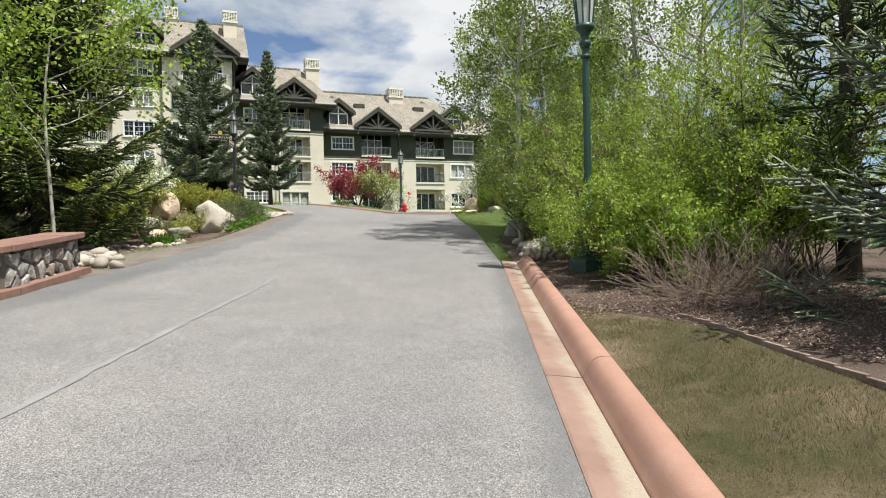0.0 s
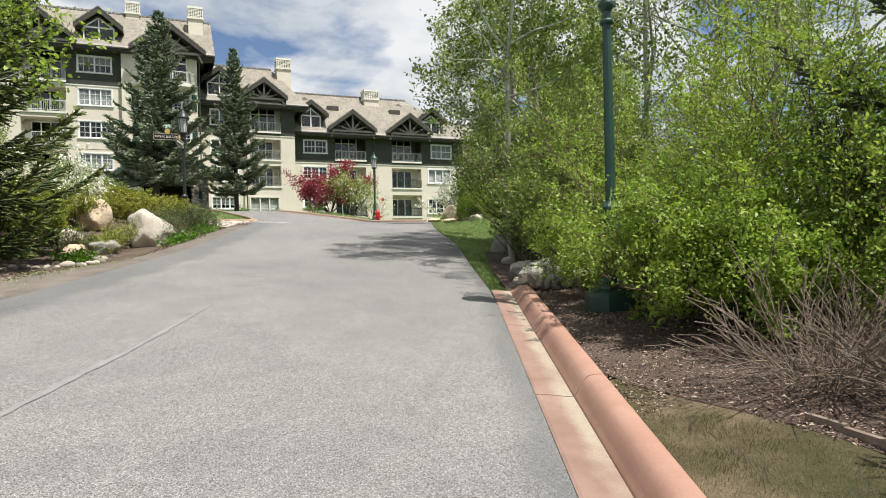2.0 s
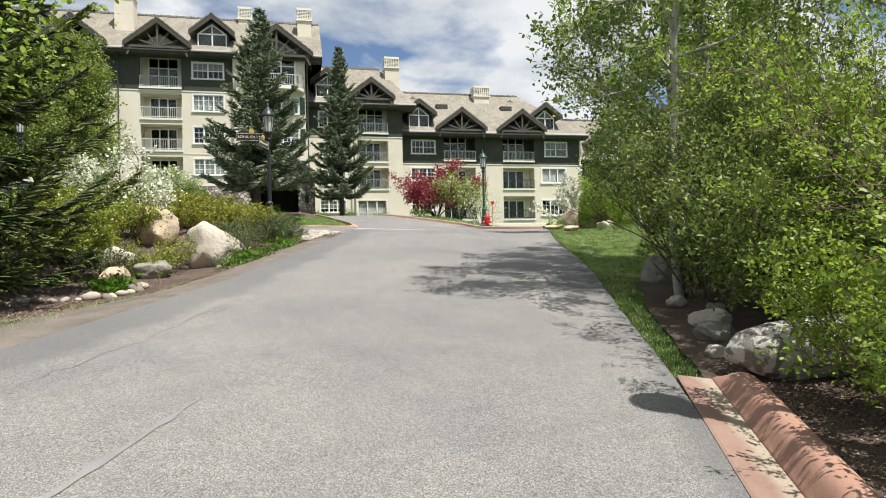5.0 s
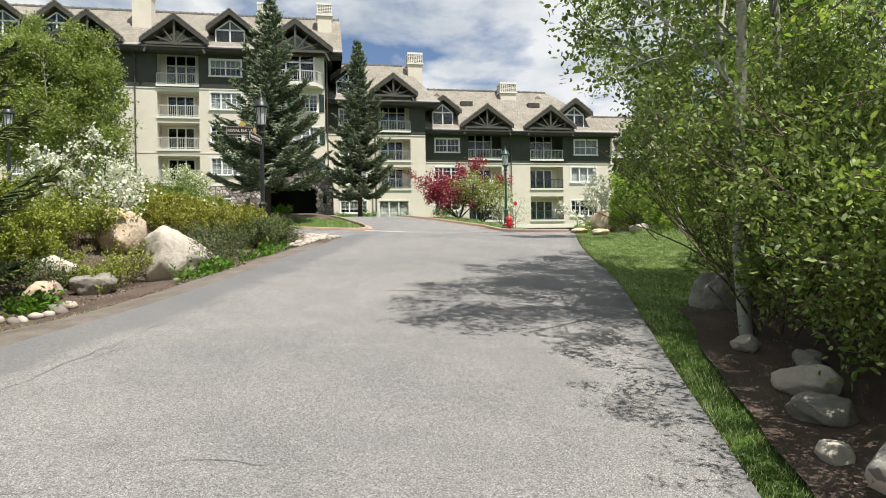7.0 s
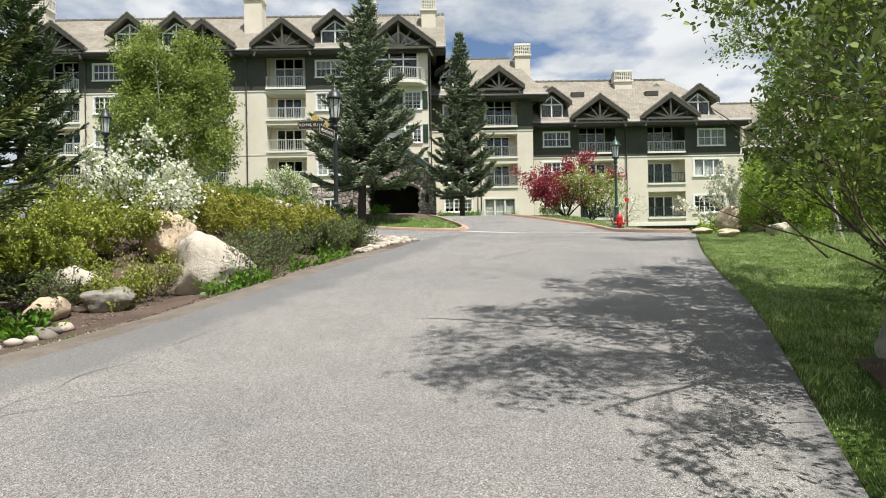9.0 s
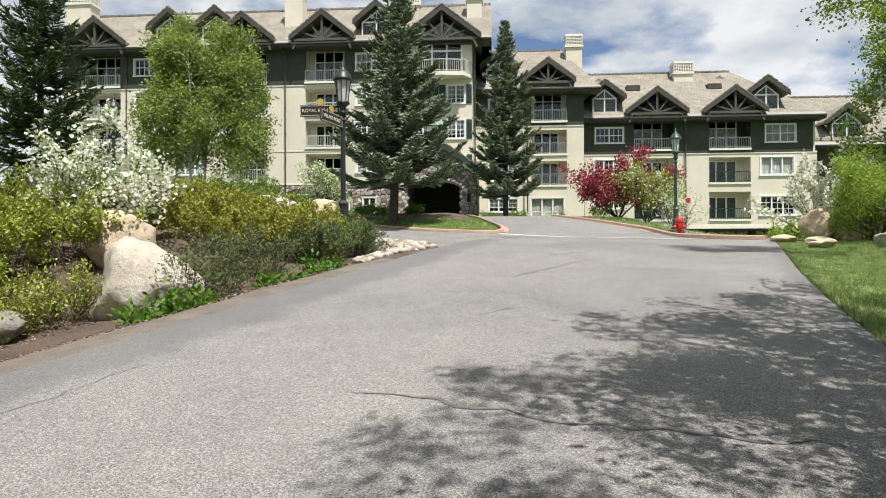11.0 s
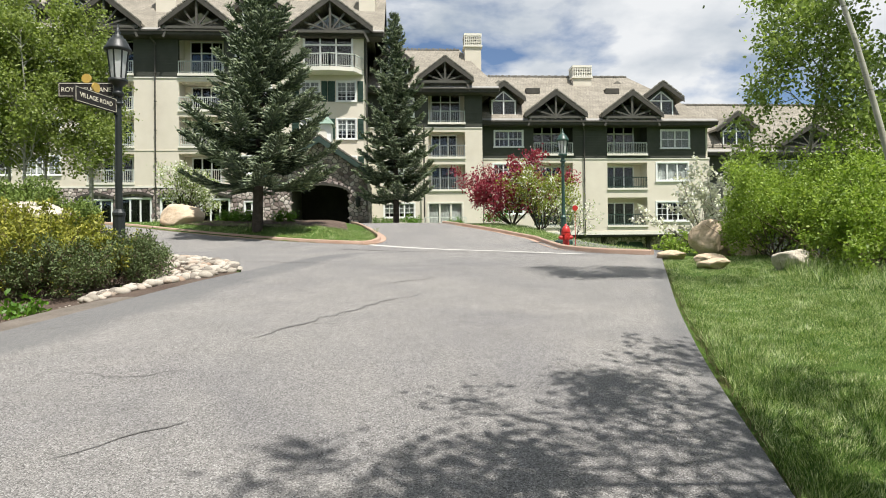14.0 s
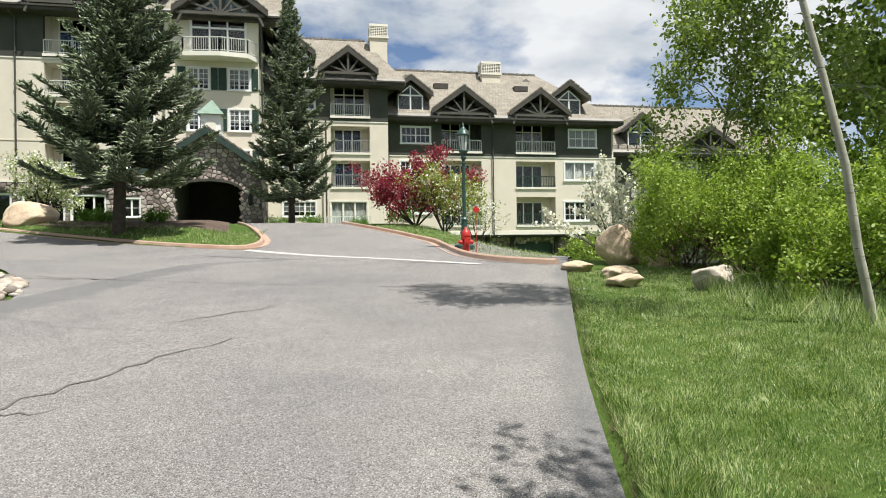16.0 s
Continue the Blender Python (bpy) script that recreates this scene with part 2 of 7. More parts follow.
M_GREEN_TRIM = plain("dark_green_verge_paint", (0.022, 0.045, 0.036), (0.04, 0.07, 0.056), 2, 30, 0.6, 0.15)
M_RAIL_GREY = plain("grey_rail_paint", (0.2, 0.215, 0.2), (0.28, 0.295, 0.275), 2, 30, 0.55, 0.1, vary=0.15)
M_COPPER = plain("verdigris_metal", (0.16, 0.25, 0.19), (0.24, 0.34, 0.27), 3, 30, 0.6, 0.15)
# near-black; behind glass and the porch arch it puts unlit shade into the colour
M_DARK_FILL = plain("near_black_fill", (0.03, 0.027, 0.024), (0.06, 0.053, 0.045), 1, 10, 0.9, 0.0)
M_BLIND = plain("pale_curtain", (0.55, 0.55, 0.5), (0.7, 0.7, 0.65), 2, 20, 0.9, 0.1)
GL = Mat("window_glass")
GL.color((0.55, 0.6, 0.6), 0.02, 0.5)
GL.b.inputs["Transmission Weight"].default_value = 1.0
GL.b.inputs["IOR"].default_value = 1.5
M_GLASS = GL.m
LG = Mat("frosted_lamp_glass")
LG.color((0.75, 0.76, 0.74), 0.35, 0.5)
LG.b.inputs["Transmission Weight"].default_value = 0.35
M_LAMPGLASS = LG.m
M_GREEN_IRON = plain("dark_green_cast_iron", (0.016, 0.05, 0.038), (0.026, 0.074, 0.057), 4, 60, 0.42, 0.15, 0.004, 0.5)
M_BLACK_IRON = plain("black_green_cast_iron", (0.012, 0.016, 0.015), (0.022, 0.027, 0.025), 4, 60, 0.45, 0.15, 0.004, 0.5)
M_RED = plain("red_hydrant_paint", (0.42, 0.02, 0.018), (0.55, 0.035, 0.025), 4, 50, 0.4, 0.15, 0.004, 0.5)
M_SIGN_DARK = plain("dark_brown_sign_board", (0.018, 0.014, 0.012), (0.03, 0.024, 0.02), 5, 60, 0.5, 0.1)
M_SIGN_GOLD = plain("gold_sign_paint", (0.5, 0.33, 0.07), (0.62, 0.42, 0.1), 5, 60, 0.5, 0.1)
M_SIGN_CREAM = plain("cream_sign_paint", (0.72, 0.68, 0.55), (0.8, 0.76, 0.62), 5, 60, 0.6, 0.05)

RK = Mat("masonry_stone")
rr = RK.random()
rk = RK.ramp(rr, (0.0, (0.16, 0.12, 0.1)), (0.35, (0.34, 0.28, 0.23)), (0.65, (0.44, 0.36, 0.32)), (1.0, (0.55, 0.47, 0.4)))
rkn = RK.noise(9, 6.0, 0.7)
RK.color(RK.mix(0.6, rk, RK.ramp(rkn, (0.3, (0.4, 0.4, 0.42)), (0.7, (1.1, 1.08, 1.05))), "MULTIPLY"), 0.9, 0.25).bump(rkn, 0.7, 0.03)
M_MASON = RK.m
RW = Mat("rubble_stone")
rw = RW.ramp(RW.random(), (0.0, (0.13, 0.12, 0.115)), (0.4, (0.3, 0.285, 0.27)), (0.7, (0.46, 0.44, 0.41)), (1.0, (0.34, 0.27, 0.22)))
rwn = RW.noise(11, 6.0, 0.75)
RW.color(RW.mix(0.75, rw, RW.ramp(rwn, (0.32, (0.25, 0.25, 0.26)), (0.62, (1.15, 1.13, 1.1))), "MULTIPLY"), 0.9, 0.25).bump(rwn, 0.8, 0.04)
M_RUBBLE = RW.m
RI = Mat("masonry_stone_field")
ri = RI.ramp(RI.island(), (0.0, (0.2, 0.155, 0.145)), (0.3, (0.4, 0.335, 0.31)), (0.65, (0.52, 0.45, 0.42)), (1.0, (0.68, 0.62, 0.57)))
rin = RI.noise(7, 6.0, 0.7)
RI.color(RI.mix(0.5, ri, RI.ramp(rin, (0.3, (0.5, 0.5, 0.5)), (0.7, (1.1, 1.08, 1.05))), "MULTIPLY"), 0.9, 0.25).bump(rin, 0.6, 0.03)
M_MASON_FIELD = RI.m
M_MORTAR = plain("grey_mortar", (0.12, 0.11, 0.1), (0.2, 0.19, 0.17), 3, 40, 0.95, 0.3)
M_CAP = plain("red_sandstone_cap", (0.2, 0.105, 0.08), (0.29, 0.175, 0.135), 3, 40, 0.9, 0.35)


def rock_mat(name, a, b, dark, streak=0.0):
    m = Mat(name)
    n1, n2 = m.noise(1.8, 6.0, 0.65, distort=0.5), m.noise(14, 8.0, 0.75)
    c = m.ramp(n1, (0.3, a), (0.68, b))
    c = m.mix(0.35 if a[0] > 0.4 else 0.55, c, m.ramp(n2, (0.32, (0.45, 0.44, 0.42)), (0.55, (1, 1, 1))), "MULTIPLY")
    if streak:
        w = m.node("ShaderNodeTexWave", Scale=2.6, Distortion=9.0, Detail=5.0)
        w.inputs["Detail Scale"].default_value = 1.6
        m.l.new(m.co, w.inputs["Vector"])
        c = m.mix(m.ramp(w.outputs["Fac"], (0.35, (streak,) * 3), (0.6, (0, 0, 0))), c, dark)
    else:
        c = m.mix(m.ramp(m.noise(4, 6.0, 0.8), (0.58, (0, 0, 0)), (0.72, (0.7, 0.7, 0.7))), c, dark)
    return m.color(c, 0.92, 0.2).bump(m.math("ADD", n2, n1), 0.75, 0.05).m


M_PALE_ROCK = rock_mat("pale_granite", (0.48, 0.42, 0.345), (0.61, 0.56, 0.48), (0.34, 0.28, 0.22))
M_TAN_ROCK = rock_mat("tan_sandstone", (0.54, 0.41, 0.28), (0.68, 0.56, 0.42), (0.3, 0.2, 0.13))
M_GREY_ROCK = rock_mat("grey_granite", (0.25, 0.232, 0.2), (0.38, 0.355, 0.31), (0.13, 0.12, 0.1))
M_STREAK_ROCK = rock_mat("streaked_gneiss", (0.42, 0.4, 0.36), (0.58, 0.56, 0.5), (0.1, 0.09, 0.085), 0.75)
ST = Mat("river_stone")
stc = ST.ramp(ST.random(), (0.0, (0.2, 0.175, 0.15)), (0.4, (0.38, 0.34, 0.28)), (0.75, (0.52, 0.47, 0.4)), (1.0, (0.36, 0.26, 0.19)))
stn = ST.noise(12, 6.0, 0.7)
ST.color(ST.mix(0.45, stc, ST.ramp(stn, (0.3, (0.5, 0.5, 0.5)), (0.65, (1, 1, 1))), "MULTIPLY"), 0.85, 0.25).bump(stn, 0.4, 0.02)
M_STONE = ST.m

M_BARK = plain("grey_brown_bark", (0.06, 0.05, 0.04), (0.12, 0.1, 0.08), 5, 35, 0.95, 0.8, 0.03, 0.15, vary=0.5)
M_TWIG = plain("brown_twig", (0.12, 0.085, 0.06), (0.2, 0.15, 0.11), 5, 35, 0.9, 0.3, 0.01, 0.2, vary=0.4)
M_DRY_TWIG = plain("dry_grey_twig", (0.17, 0.13, 0.1), (0.3, 0.24, 0.19), 5, 35, 0.9, 0.3, 0.01, 0.2, vary=0.4)
BI = Mat("aspen_bark")
bn = BI.noise(3, 5.0)
bsp = BI.n.new("ShaderNodeMapping")
bsp.inputs["Scale"].default_value = (3, 3, 22)
BI.l.new(BI.co, bsp.inputs[0])
bk = BI.noise(1.6, 4.0, 0.6, bsp.outputs[0])
BI.color(BI.mix(BI.ramp(bk, (0.6, (0, 0, 0)), (0.68, (0.85, 0.85, 0.85))), BI.ramp(bn, (0.3, (0.25, 0.245, 0.2)), (0.7, (0.45, 0.44, 0.375))), (0.06, 0.055, 0.045)), 0.85, 0.25).bump(bk, 0.3, 0.01)
M_ASPEN_BARK = BI.m
M_ASPEN = leafy("aspen_leaf", ((0.0, (0.08, 0.135, 0.028)), (0.5, (0.26, 0.345, 0.088)), (1.0, (0.5, 0.58, 0.23))), 0.4, 0.4)
M_WILLOW = leafy("willow_leaf", ((0.0, (0.04, 0.08, 0.016)), (0.5, (0.165, 0.23, 0.056)), (1.0, (0.42, 0.48, 0.18))), 0.5, 0.38)
M_COTTON = leafy("cottonwood_leaf", ((0.0, (0.09, 0.13, 0.028)), (0.5, (0.22, 0.28, 0.07)), (1.0, (0.41, 0.46, 0.17))), 0.5, 0.4, 0.5)
M_BRIGHT = leafy("honeysuckle_leaf", ((0.0, (0.085, 0.145, 0.02)), (0.5, (0.24, 0.345, 0.055)), (1.0, (0.5, 0.58, 0.16))), 0.5, 0.42)
M_SPRING = leafy("yellow_green_leaf", ((0.0, (0.13, 0.165, 0.018)), (0.5, (0.26, 0.31, 0.05)), (1.0, (0.44, 0.44, 0.1))), 0.45, 0.28)
M_SPIREA = leafy("spirea_leaf", ((0.0, (0.12, 0.135, 0.02)), (0.45, (0.23, 0.25, 0.035)), (0.8, (0.38, 0.36, 0.06)), (1.0, (0.3, 0.17, 0.06))), 0.55, 0.22, 1.6)
M_JUNIPER = leafy("juniper_sprig", ((0.0, (0.07, 0.115, 0.025)), (0.6, (0.17, 0.24, 0.055)), (1.0, (0.28, 0.35, 0.1))), 0.6, 0.2)
M_GREYSHRUB = leafy("sage_green_leaf", ((0.0, (0.05, 0.075, 0.028)), (0.6, (0.11, 0.15, 0.055)), (1.0, (0.18, 0.22, 0.09))), 0.7, 0.2)
M_FORB = leafy("fresh_green_leaf", ((0.0, (0.045, 0.12, 0.01)), (1.0, (0.14, 0.27, 0.025))), 0.5, 0.3)
M_BLOSSOM = leafy("white_blossom", ((0.0, (0.55, 0.55, 0.47)), (0.6, (0.75, 0.75, 0.68)), (1.0, (0.82, 0.82, 0.76))), 0.6, 0.25)
M_CRIMSON = leafy("crimson_leaf", ((0.0, (0.12, 0.014, 0.022)), (0.5, (0.27, 0.028, 0.055)), (1.0, (0.48, 0.1, 0.16))), 0.5, 0.35)
M_PINK = leafy("pale_pink_blossom", ((0.0, (0.55, 0.42, 0.42)), (1.0, (0.72, 0.66, 0.6))), 0.6, 0.25)
M_NEEDLE_BLUE = leafy("blue_spruce_needle", ((0.0, (0.034, 0.052, 0.03)), (0.5, (0.09, 0.12, 0.075)), (1.0, (0.175, 0.215, 0.14))), 0.6, 0.04, 0.9)
M_BLUE_TIP = leafy("blue_spruce_new_needle", ((0.0, (0.15, 0.195, 0.115)), (0.5, (0.25, 0.3, 0.185)), (1.0, (0.38, 0.42, 0.28))), 0.6, 0.15, 0.9)
M_NEEDLE = leafy("green_spruce_needle", ((0.0, (0.022, 0.04, 0.012)), (0.55, (0.06, 0.095, 0.026)), (1.0, (0.12, 0.16, 0.045))), 0.55, 0.06, 0.8)
M_GREEN_TIP = leafy("green_spruce_new_needle", ((0.0, (0.1, 0.13, 0.032)), (0.55, (0.19, 0.225, 0.06)), (1.0, (0.31, 0.335, 0.1))), 0.55, 0.12, 0.8)
M_BLADE = leafy("grass_blade", ((0.25, (0.045, 0.105, 0.02)), (0.45, (0.16, 0.265, 0.06)), (0.62, (0.36, 0.46, 0.16)), (0.78, (0.7, 0.72, 0.45))), 0.35, 0.3, 2.5)
M_DRY_BLADE = leafy("dry_grass_blade", ((0.0, (0.1, 0.1, 0.045)), (0.5, (0.2, 0.165, 0.1)), (1.0, (0.12, 0.145, 0.045))), 0.7, 0.25, 0.7)
M_CAR = plain("dark_car_paint", (0.02, 0.022, 0.025), (0.03, 0.032, 0.036), 1, 20, 0.25, 0.0, spec=0.6)
M_SILVER = plain("silver_car_paint", (0.5, 0.51, 0.52), (0.56, 0.57, 0.58), 1, 20, 0.28, 0.0, spec=0.6, metal=0.4, vary=0.05)
M_CAR_GLASS = plain("dark_car_glass", (0.012, 0.014, 0.016), (0.02, 0.022, 0.024), 1, 20, 0.05, 0.0, spec=0.7, vary=0.05)
M_TYRE = plain("black_rubber", (0.015, 0.015, 0.015), (0.025, 0.025, 0.025), 4, 40, 0.9, 0.2)

# ---- the lie of the land ----
PROFILE = [(-40, -3.4), (-10, -0.45), (0, 0.58), (5.6, 1.14), (8.5, 1.44), (11, 1.66), (14.5, 2.07), (18.3, 2.54), (21.4, 2.9), (25, 3.27), (28, 3.52), (33, 3.76), (38, 3.95), (41, 4.06), (60, 4.2), (120, 4.6)]
EDGE_WEST = [(10, -8.6), (13.2, -7.34), (14.9, -6.6), (16.3, -5.97), (17.4, -5.45), (18.9, -4.93), (20.5, -4.45), (22.2, -4.0), (23.5, -3.55), (25.5, -3.05), (28, -2.75), (34, -2.4)]
EDGE_EAST = [(3, -4.8), (11.4, -1.1), (14.5, 0.0), (18, 1.3), (24.1, 3.2), (31.2, 5.9)]


def table(tab, v):
    if v <= tab[0][0]:
        return tab[0][1]
    for (a, p), (b, q) in zip(tab, tab[1:]):
        if v <= b:
            return p + (q - p) * (v - a) / (b - a)
    return tab[-1][1]


def ease(a, b, v):
    t = min(1.0, max(0.0, (v - a) / (b - a)))
    return t * t * (3 - 2 * t)


def ground_z(x, y):
    """The height of the land: a drive that climbs, a rise to the front doors, a dip to the garages, planted mounds and banks."""
    z = sum(table(PROFILE, y + d) for d in (-2, -1, 0, 1, 2)) / 5
    z += 1.62 * ease(37, 59, y) * (1 - ease(5.5, 12, x))
    z -= 2.3 * ease(31.5, 47, y) * ease(7, 13, x)
    z += 0.75 * math.exp(-((x + 9.6) ** 2 + (y - 27.3) ** 2) / 16)
    z += 0.6 * ease(10.5, 14, -x) * ease(25.5, 32.5, y) * (1 - ease(38.5, 46, y)) * (1 - ease(27, 36, -x))
    z += 0.45 * math.exp(-((x + 8.6) ** 2 + (y - 31.9) ** 2) / 5)
    west, east = table(EDGE_WEST, y) - x, x - table(EDGE_EAST, y)
    z -= 0.36 * ease(0.1, 2.0, west) * (1 - ease(3.0, 7, west)) * ease(14, 19, y) * (1 - ease(27, 31, y))
    z += (0.3 * (1 - ease(12, 15, y)) + 0.12 * ease(15, 20, y) * (1 - ease(29, 33, y))) * ease(0.3, 3.0, east)
    lawn = min((x + 1.2) * 0.44 + (y - 41.2) * 0.9, -1.3 - x)
    z += 0.5 * ease(0, 2.6, lawn) * (1 - ease(49, 55, y))
    return z

# ---- builders ----
def origin(ob):
    return ob.matrix_basis.translation + (origin(ob.parent) if ob.parent else Vector())


def thing(name, at, label, category, group="", kind=""):
    """A thing's Empty at its base."""
    ob = new(name)
    ob.empty_display_size = 0.2
    ob.matrix_basis = Matrix.Translation(at)
    return tagged(ob, label, category, group, kind)


def solid(name, bm, material, at=(0, 0, 0)):
    bmesh.ops.recalc_face_normals(bm, faces=bm.faces[:])
    me = bpy.data.meshes.new(name)
    bm.to_mesh(me)
    bm.free()
    me.materials.append(material)
    ob = new(name, me)
    ob.matrix_basis = Matrix.Translation(at)
    return ob


def part(name, bm, material, parent, label="", smooth=False):
    """Links a bmesh, given in world places, as one mesh under a thing or a part."""
    bmesh.ops.translate(bm, vec=-origin(parent), verts=bm.verts[:])
    ob = solid(name, bm, material)
    ob.parent = parent
    if smooth:
        ob.data.shade_smooth()
    return tagged(ob, label)


def np_mesh(name, verts, faces, material, smooth=False):
    """A mesh from numpy arrays of places and of triangles or quads."""
    verts, faces = np.asarray(verts, np.float32), np.asarray(faces, np.int32)
    me, k = bpy.data.meshes.new(name), faces.shape[1]
    me.vertices.add(len(verts))
    me.vertices.foreach_set("co", verts.ravel())
    me.loops.add(faces.size)
    me.loops.foreach_set("vertex_index", faces.ravel())
    me.polygons.add(len(faces))
    me.polygons.foreach_set("loop_start", np.arange(0, faces.size, k, dtype=np.int32))
    me.update(calc_edges=True)
    me.materials.append(material)
    if smooth:
        me.shade_smooth()
    return me


def np_part(name, verts, faces, material, parent, label="", smooth=False, kind=""):
    ob = new(name, np_mesh(name, np.asarray(verts) - np.array(origin(parent)), faces, material, smooth))
    ob.parent = parent
    return tagged(ob, label, kind=kind)


def box(bm, x0, x1, y0, y1, z0, z1):
    v = [bm.verts.new(p) for p in ((x0, y0, z0), (x1, y0, z0), (x1, y1, z0), (x0, y1, z0), (x0, y0, z1), (x1, y0, z1), (x1, y1, z1), (x0, y1, z1))]
    for f in ((0, 3, 2, 1), (4, 5, 6, 7), (0, 1, 5, 4), (1, 2, 6, 5), (2, 3, 7, 6), (3, 0, 4, 7)):
        bm.faces.new([v[i] for i in f])
    return bm


def prism(bm, outline, y0, y1):
    """An outline in x and z drawn out along y."""
    a, b = [bm.verts.new((x, y0, z)) for x, z in outline], [bm.verts.new((x, y1, z)) for x, z in outline]
    bm.faces.new(a)
    bm.faces.new(b[::-1])
    for i in range(len(a)):
        j = (i + 1) % len(a)
        bm.faces.new((a[i], b[i], b[j], a[j]))
    return bm


def beam(bm, p, q, w, h):
    """A squared timber from p to q."""
    p, q = Vector(p), Vector(q)
    d = (q - p).normalized()
    s = d.cross((0, 1, 0)) if abs(d.y) < 0.9 else d.cross((0, 0, 1))
    s.normalize()
    u = s.cross(d).normalized()
    ring = [[bm.verts.new(o + s * a * w / 2 + u * b * h / 2) for a, b in ((-1, -1), (1, -1), (1, 1), (-1, 1))] for o in (p, q)]
    bm.faces.new(ring[0])
    bm.faces.new(ring[1][::-1])
    for i in range(4):
        j = (i + 1) % 4
        bm.faces.new((ring[0][i], ring[1][i], ring[1][j], ring[0][j]))
    return bm


def lathe(bm, at, profile, seg=16, flute=0.0):
    """A turned form: rows of radius and height above at."""
    rings = []
    for r, z in profile:
        rings.append([bm.verts.new((at[0] + r * (1 - flute * (i % 2)) * math.cos(i * math.tau / seg), at[1] + r * (1 - flute * (i % 2)) * math.sin(i * math.tau / seg), at[2] + z)) for i in range(seg)])
    for a, b in zip(rings, rings[1:]):
        for i in range(seg):
            j = (i + 1) % seg
            bm.faces.new((a[i], a[j], b[j], b[i]))
    bm.faces.new(rings[0][::-1])
    bm.faces.new(rings[-1])
    return bm


def resample(line, n):
    """Points at n even steps along a line, its corners rounded."""
    line = [Vector((*p, 0)) for p in line]
    ds = [0.0]
    for a, b in zip(line, line[1:]):
        ds.append(ds[-1] + (b - a).length)
    out = []
    for i in range(n + 1):
        d = ds[-1] * i / n
        for j in range(len(line) - 1):
            if d <= ds[j + 1] + 1e-6:
                out.append(line[j].lerp(line[j + 1], (d - ds[j]) / (ds[j + 1] - ds[j])))
                break
    for _ in range(3):
        out = [out[0]] + [(a + b * 2 + c) / 4 for a, b, c in zip(out, out[1:], out[2:])] + [out[-1]]
    return out


def sheet(name, left, right, material, lift=0.02, n=10, edges=True, label="", rag=0.0):
    """A surface laid on the land between two lines. Its UV holds the metres to the nearest edge, and those along it."""
    m = max(8, int(max(sum((b - a).length for a, b in zip(l, l[1:])) for l in ([Vector(p) for p in left], [Vector(p) for p in right])) / 0.6))
    la, ra = resample(left, m), resample(right, m)
    rng = random.Random(len(name) * 7 + m)
    bm, rows, info = bmesh.new(), [], []
    layer = bm.loops.layers.uv.new("uv")
    for k, (a, b) in enumerate(zip(la, ra)):
        row = []
        wide = (b - a).length
        d = (b - a).normalized()
        a2, b2 = a + d * rng.uniform(-rag, rag), b + d * rng.uniform(-rag, rag)
        for i in range(n + 1):
            p = a2.lerp(b2, i / n)
            row.append((bm.verts.new((p.x, p.y, ground_z(p.x, p.y) + lift)), (min(i / n * wide, (1 - i / n) * wide * 1.4 + 0.5) if edges else 3.0, k * 0.6)))
        rows.append(row)
    for r, s in zip(rows, rows[1:]):
        for i in range(n):
            quad = (r[i], r[i + 1], s[i + 1], s[i])
            f = bm.faces.new([q[0] for q in quad])
            for loop, q in zip(f.loops, quad):
                loop[layer].uv = q[1]
    ob = solid(name, bm, material)
    return tagged(ob, label, name.replace("_", " "), kind="structure")


def inside(poly, x, y):
    hit = False
    for (x0, y0), (x1, y1) in zip(poly, poly[1:] + poly[:1]):
        if (y0 > y) != (y1 > y) and x < (x1 - x0) * (y - y0) / (y1 - y0) + x0:
            hit = not hit
    return hit


# ---- the land and the drives ----
R_EDGE = [(-16.74, -24.22), (-4.85, 2.85), (-1.1, 11.4), (-0.5, 13.1), (0.0, 14.5), (0.6, 16.1), (1.3, 18.0), (1.85, 19.9), (2.31, 21.6), (3.15, 24.1), (3.68, 25.5), (4.82, 28.5), (5.8, 31.0), (7.32, 34.71), (9.82, 40.22), (13.11, 47.78), (17.18, 57.98)]
L_EDGE = [(-21.93, -17.91), (-12.68, 1.78), (-8.98, 9.6), (-8.2, 11.4), (-7.34, 13.2), (-6.6, 14.9), (-5.97, 16.3), (-5.45, 17.4), (-4.93, 18.9), (-4.45, 20.5), (-4.0, 22.2), (-3.55, 23.5), (-3.15, 25.2), (-2.93, 26.5), (-2.67, 27.79), (-2.5, 28.88), (-2.37, 30.59), (-1.9, 35.04), (2.62, 38.55), (7.26, 43.86), (9.22, 49.89), (10.7, 57.43)]
SIDE_LOW = [(-2.3, 26.21), (-2.69, 28.56), (-4.73, 32.88), (-9.36, 40.82), (-17.88, 48.41), (-42.17, 60.43)]
SIDE_HIGH = [(7.33, 34.3), (2.88, 38.12), (-1.11, 40.81), (-6.08, 44.0), (-12.92, 48.48), (-37.65, 63.92)]
ENTRY_L = [(-2.07, 38.69), (-1.02, 40.73), (-0.63, 42.52), (-0.68, 45.03), (-1.59, 49.97), (-3.29, 54.36), (-3.28, 59.67)]
ENTRY_R = [(4.41, 33.02), (4.71, 35.7), (5.06, 40.11), (5.16, 43.41), (4.26, 47.37), (2.83, 51.81), (2.38, 59.64)]
ROAD_POLY = R_EDGE + L_EDGE[::-1]


def axis(stops):
    out = []
    for (a, step), (b, _) in zip(stops, stops[1:]):
        v = a
        while v < b - 1e-6:
            out.append(v)
            v += step
    return out + [stops[-1][0]]


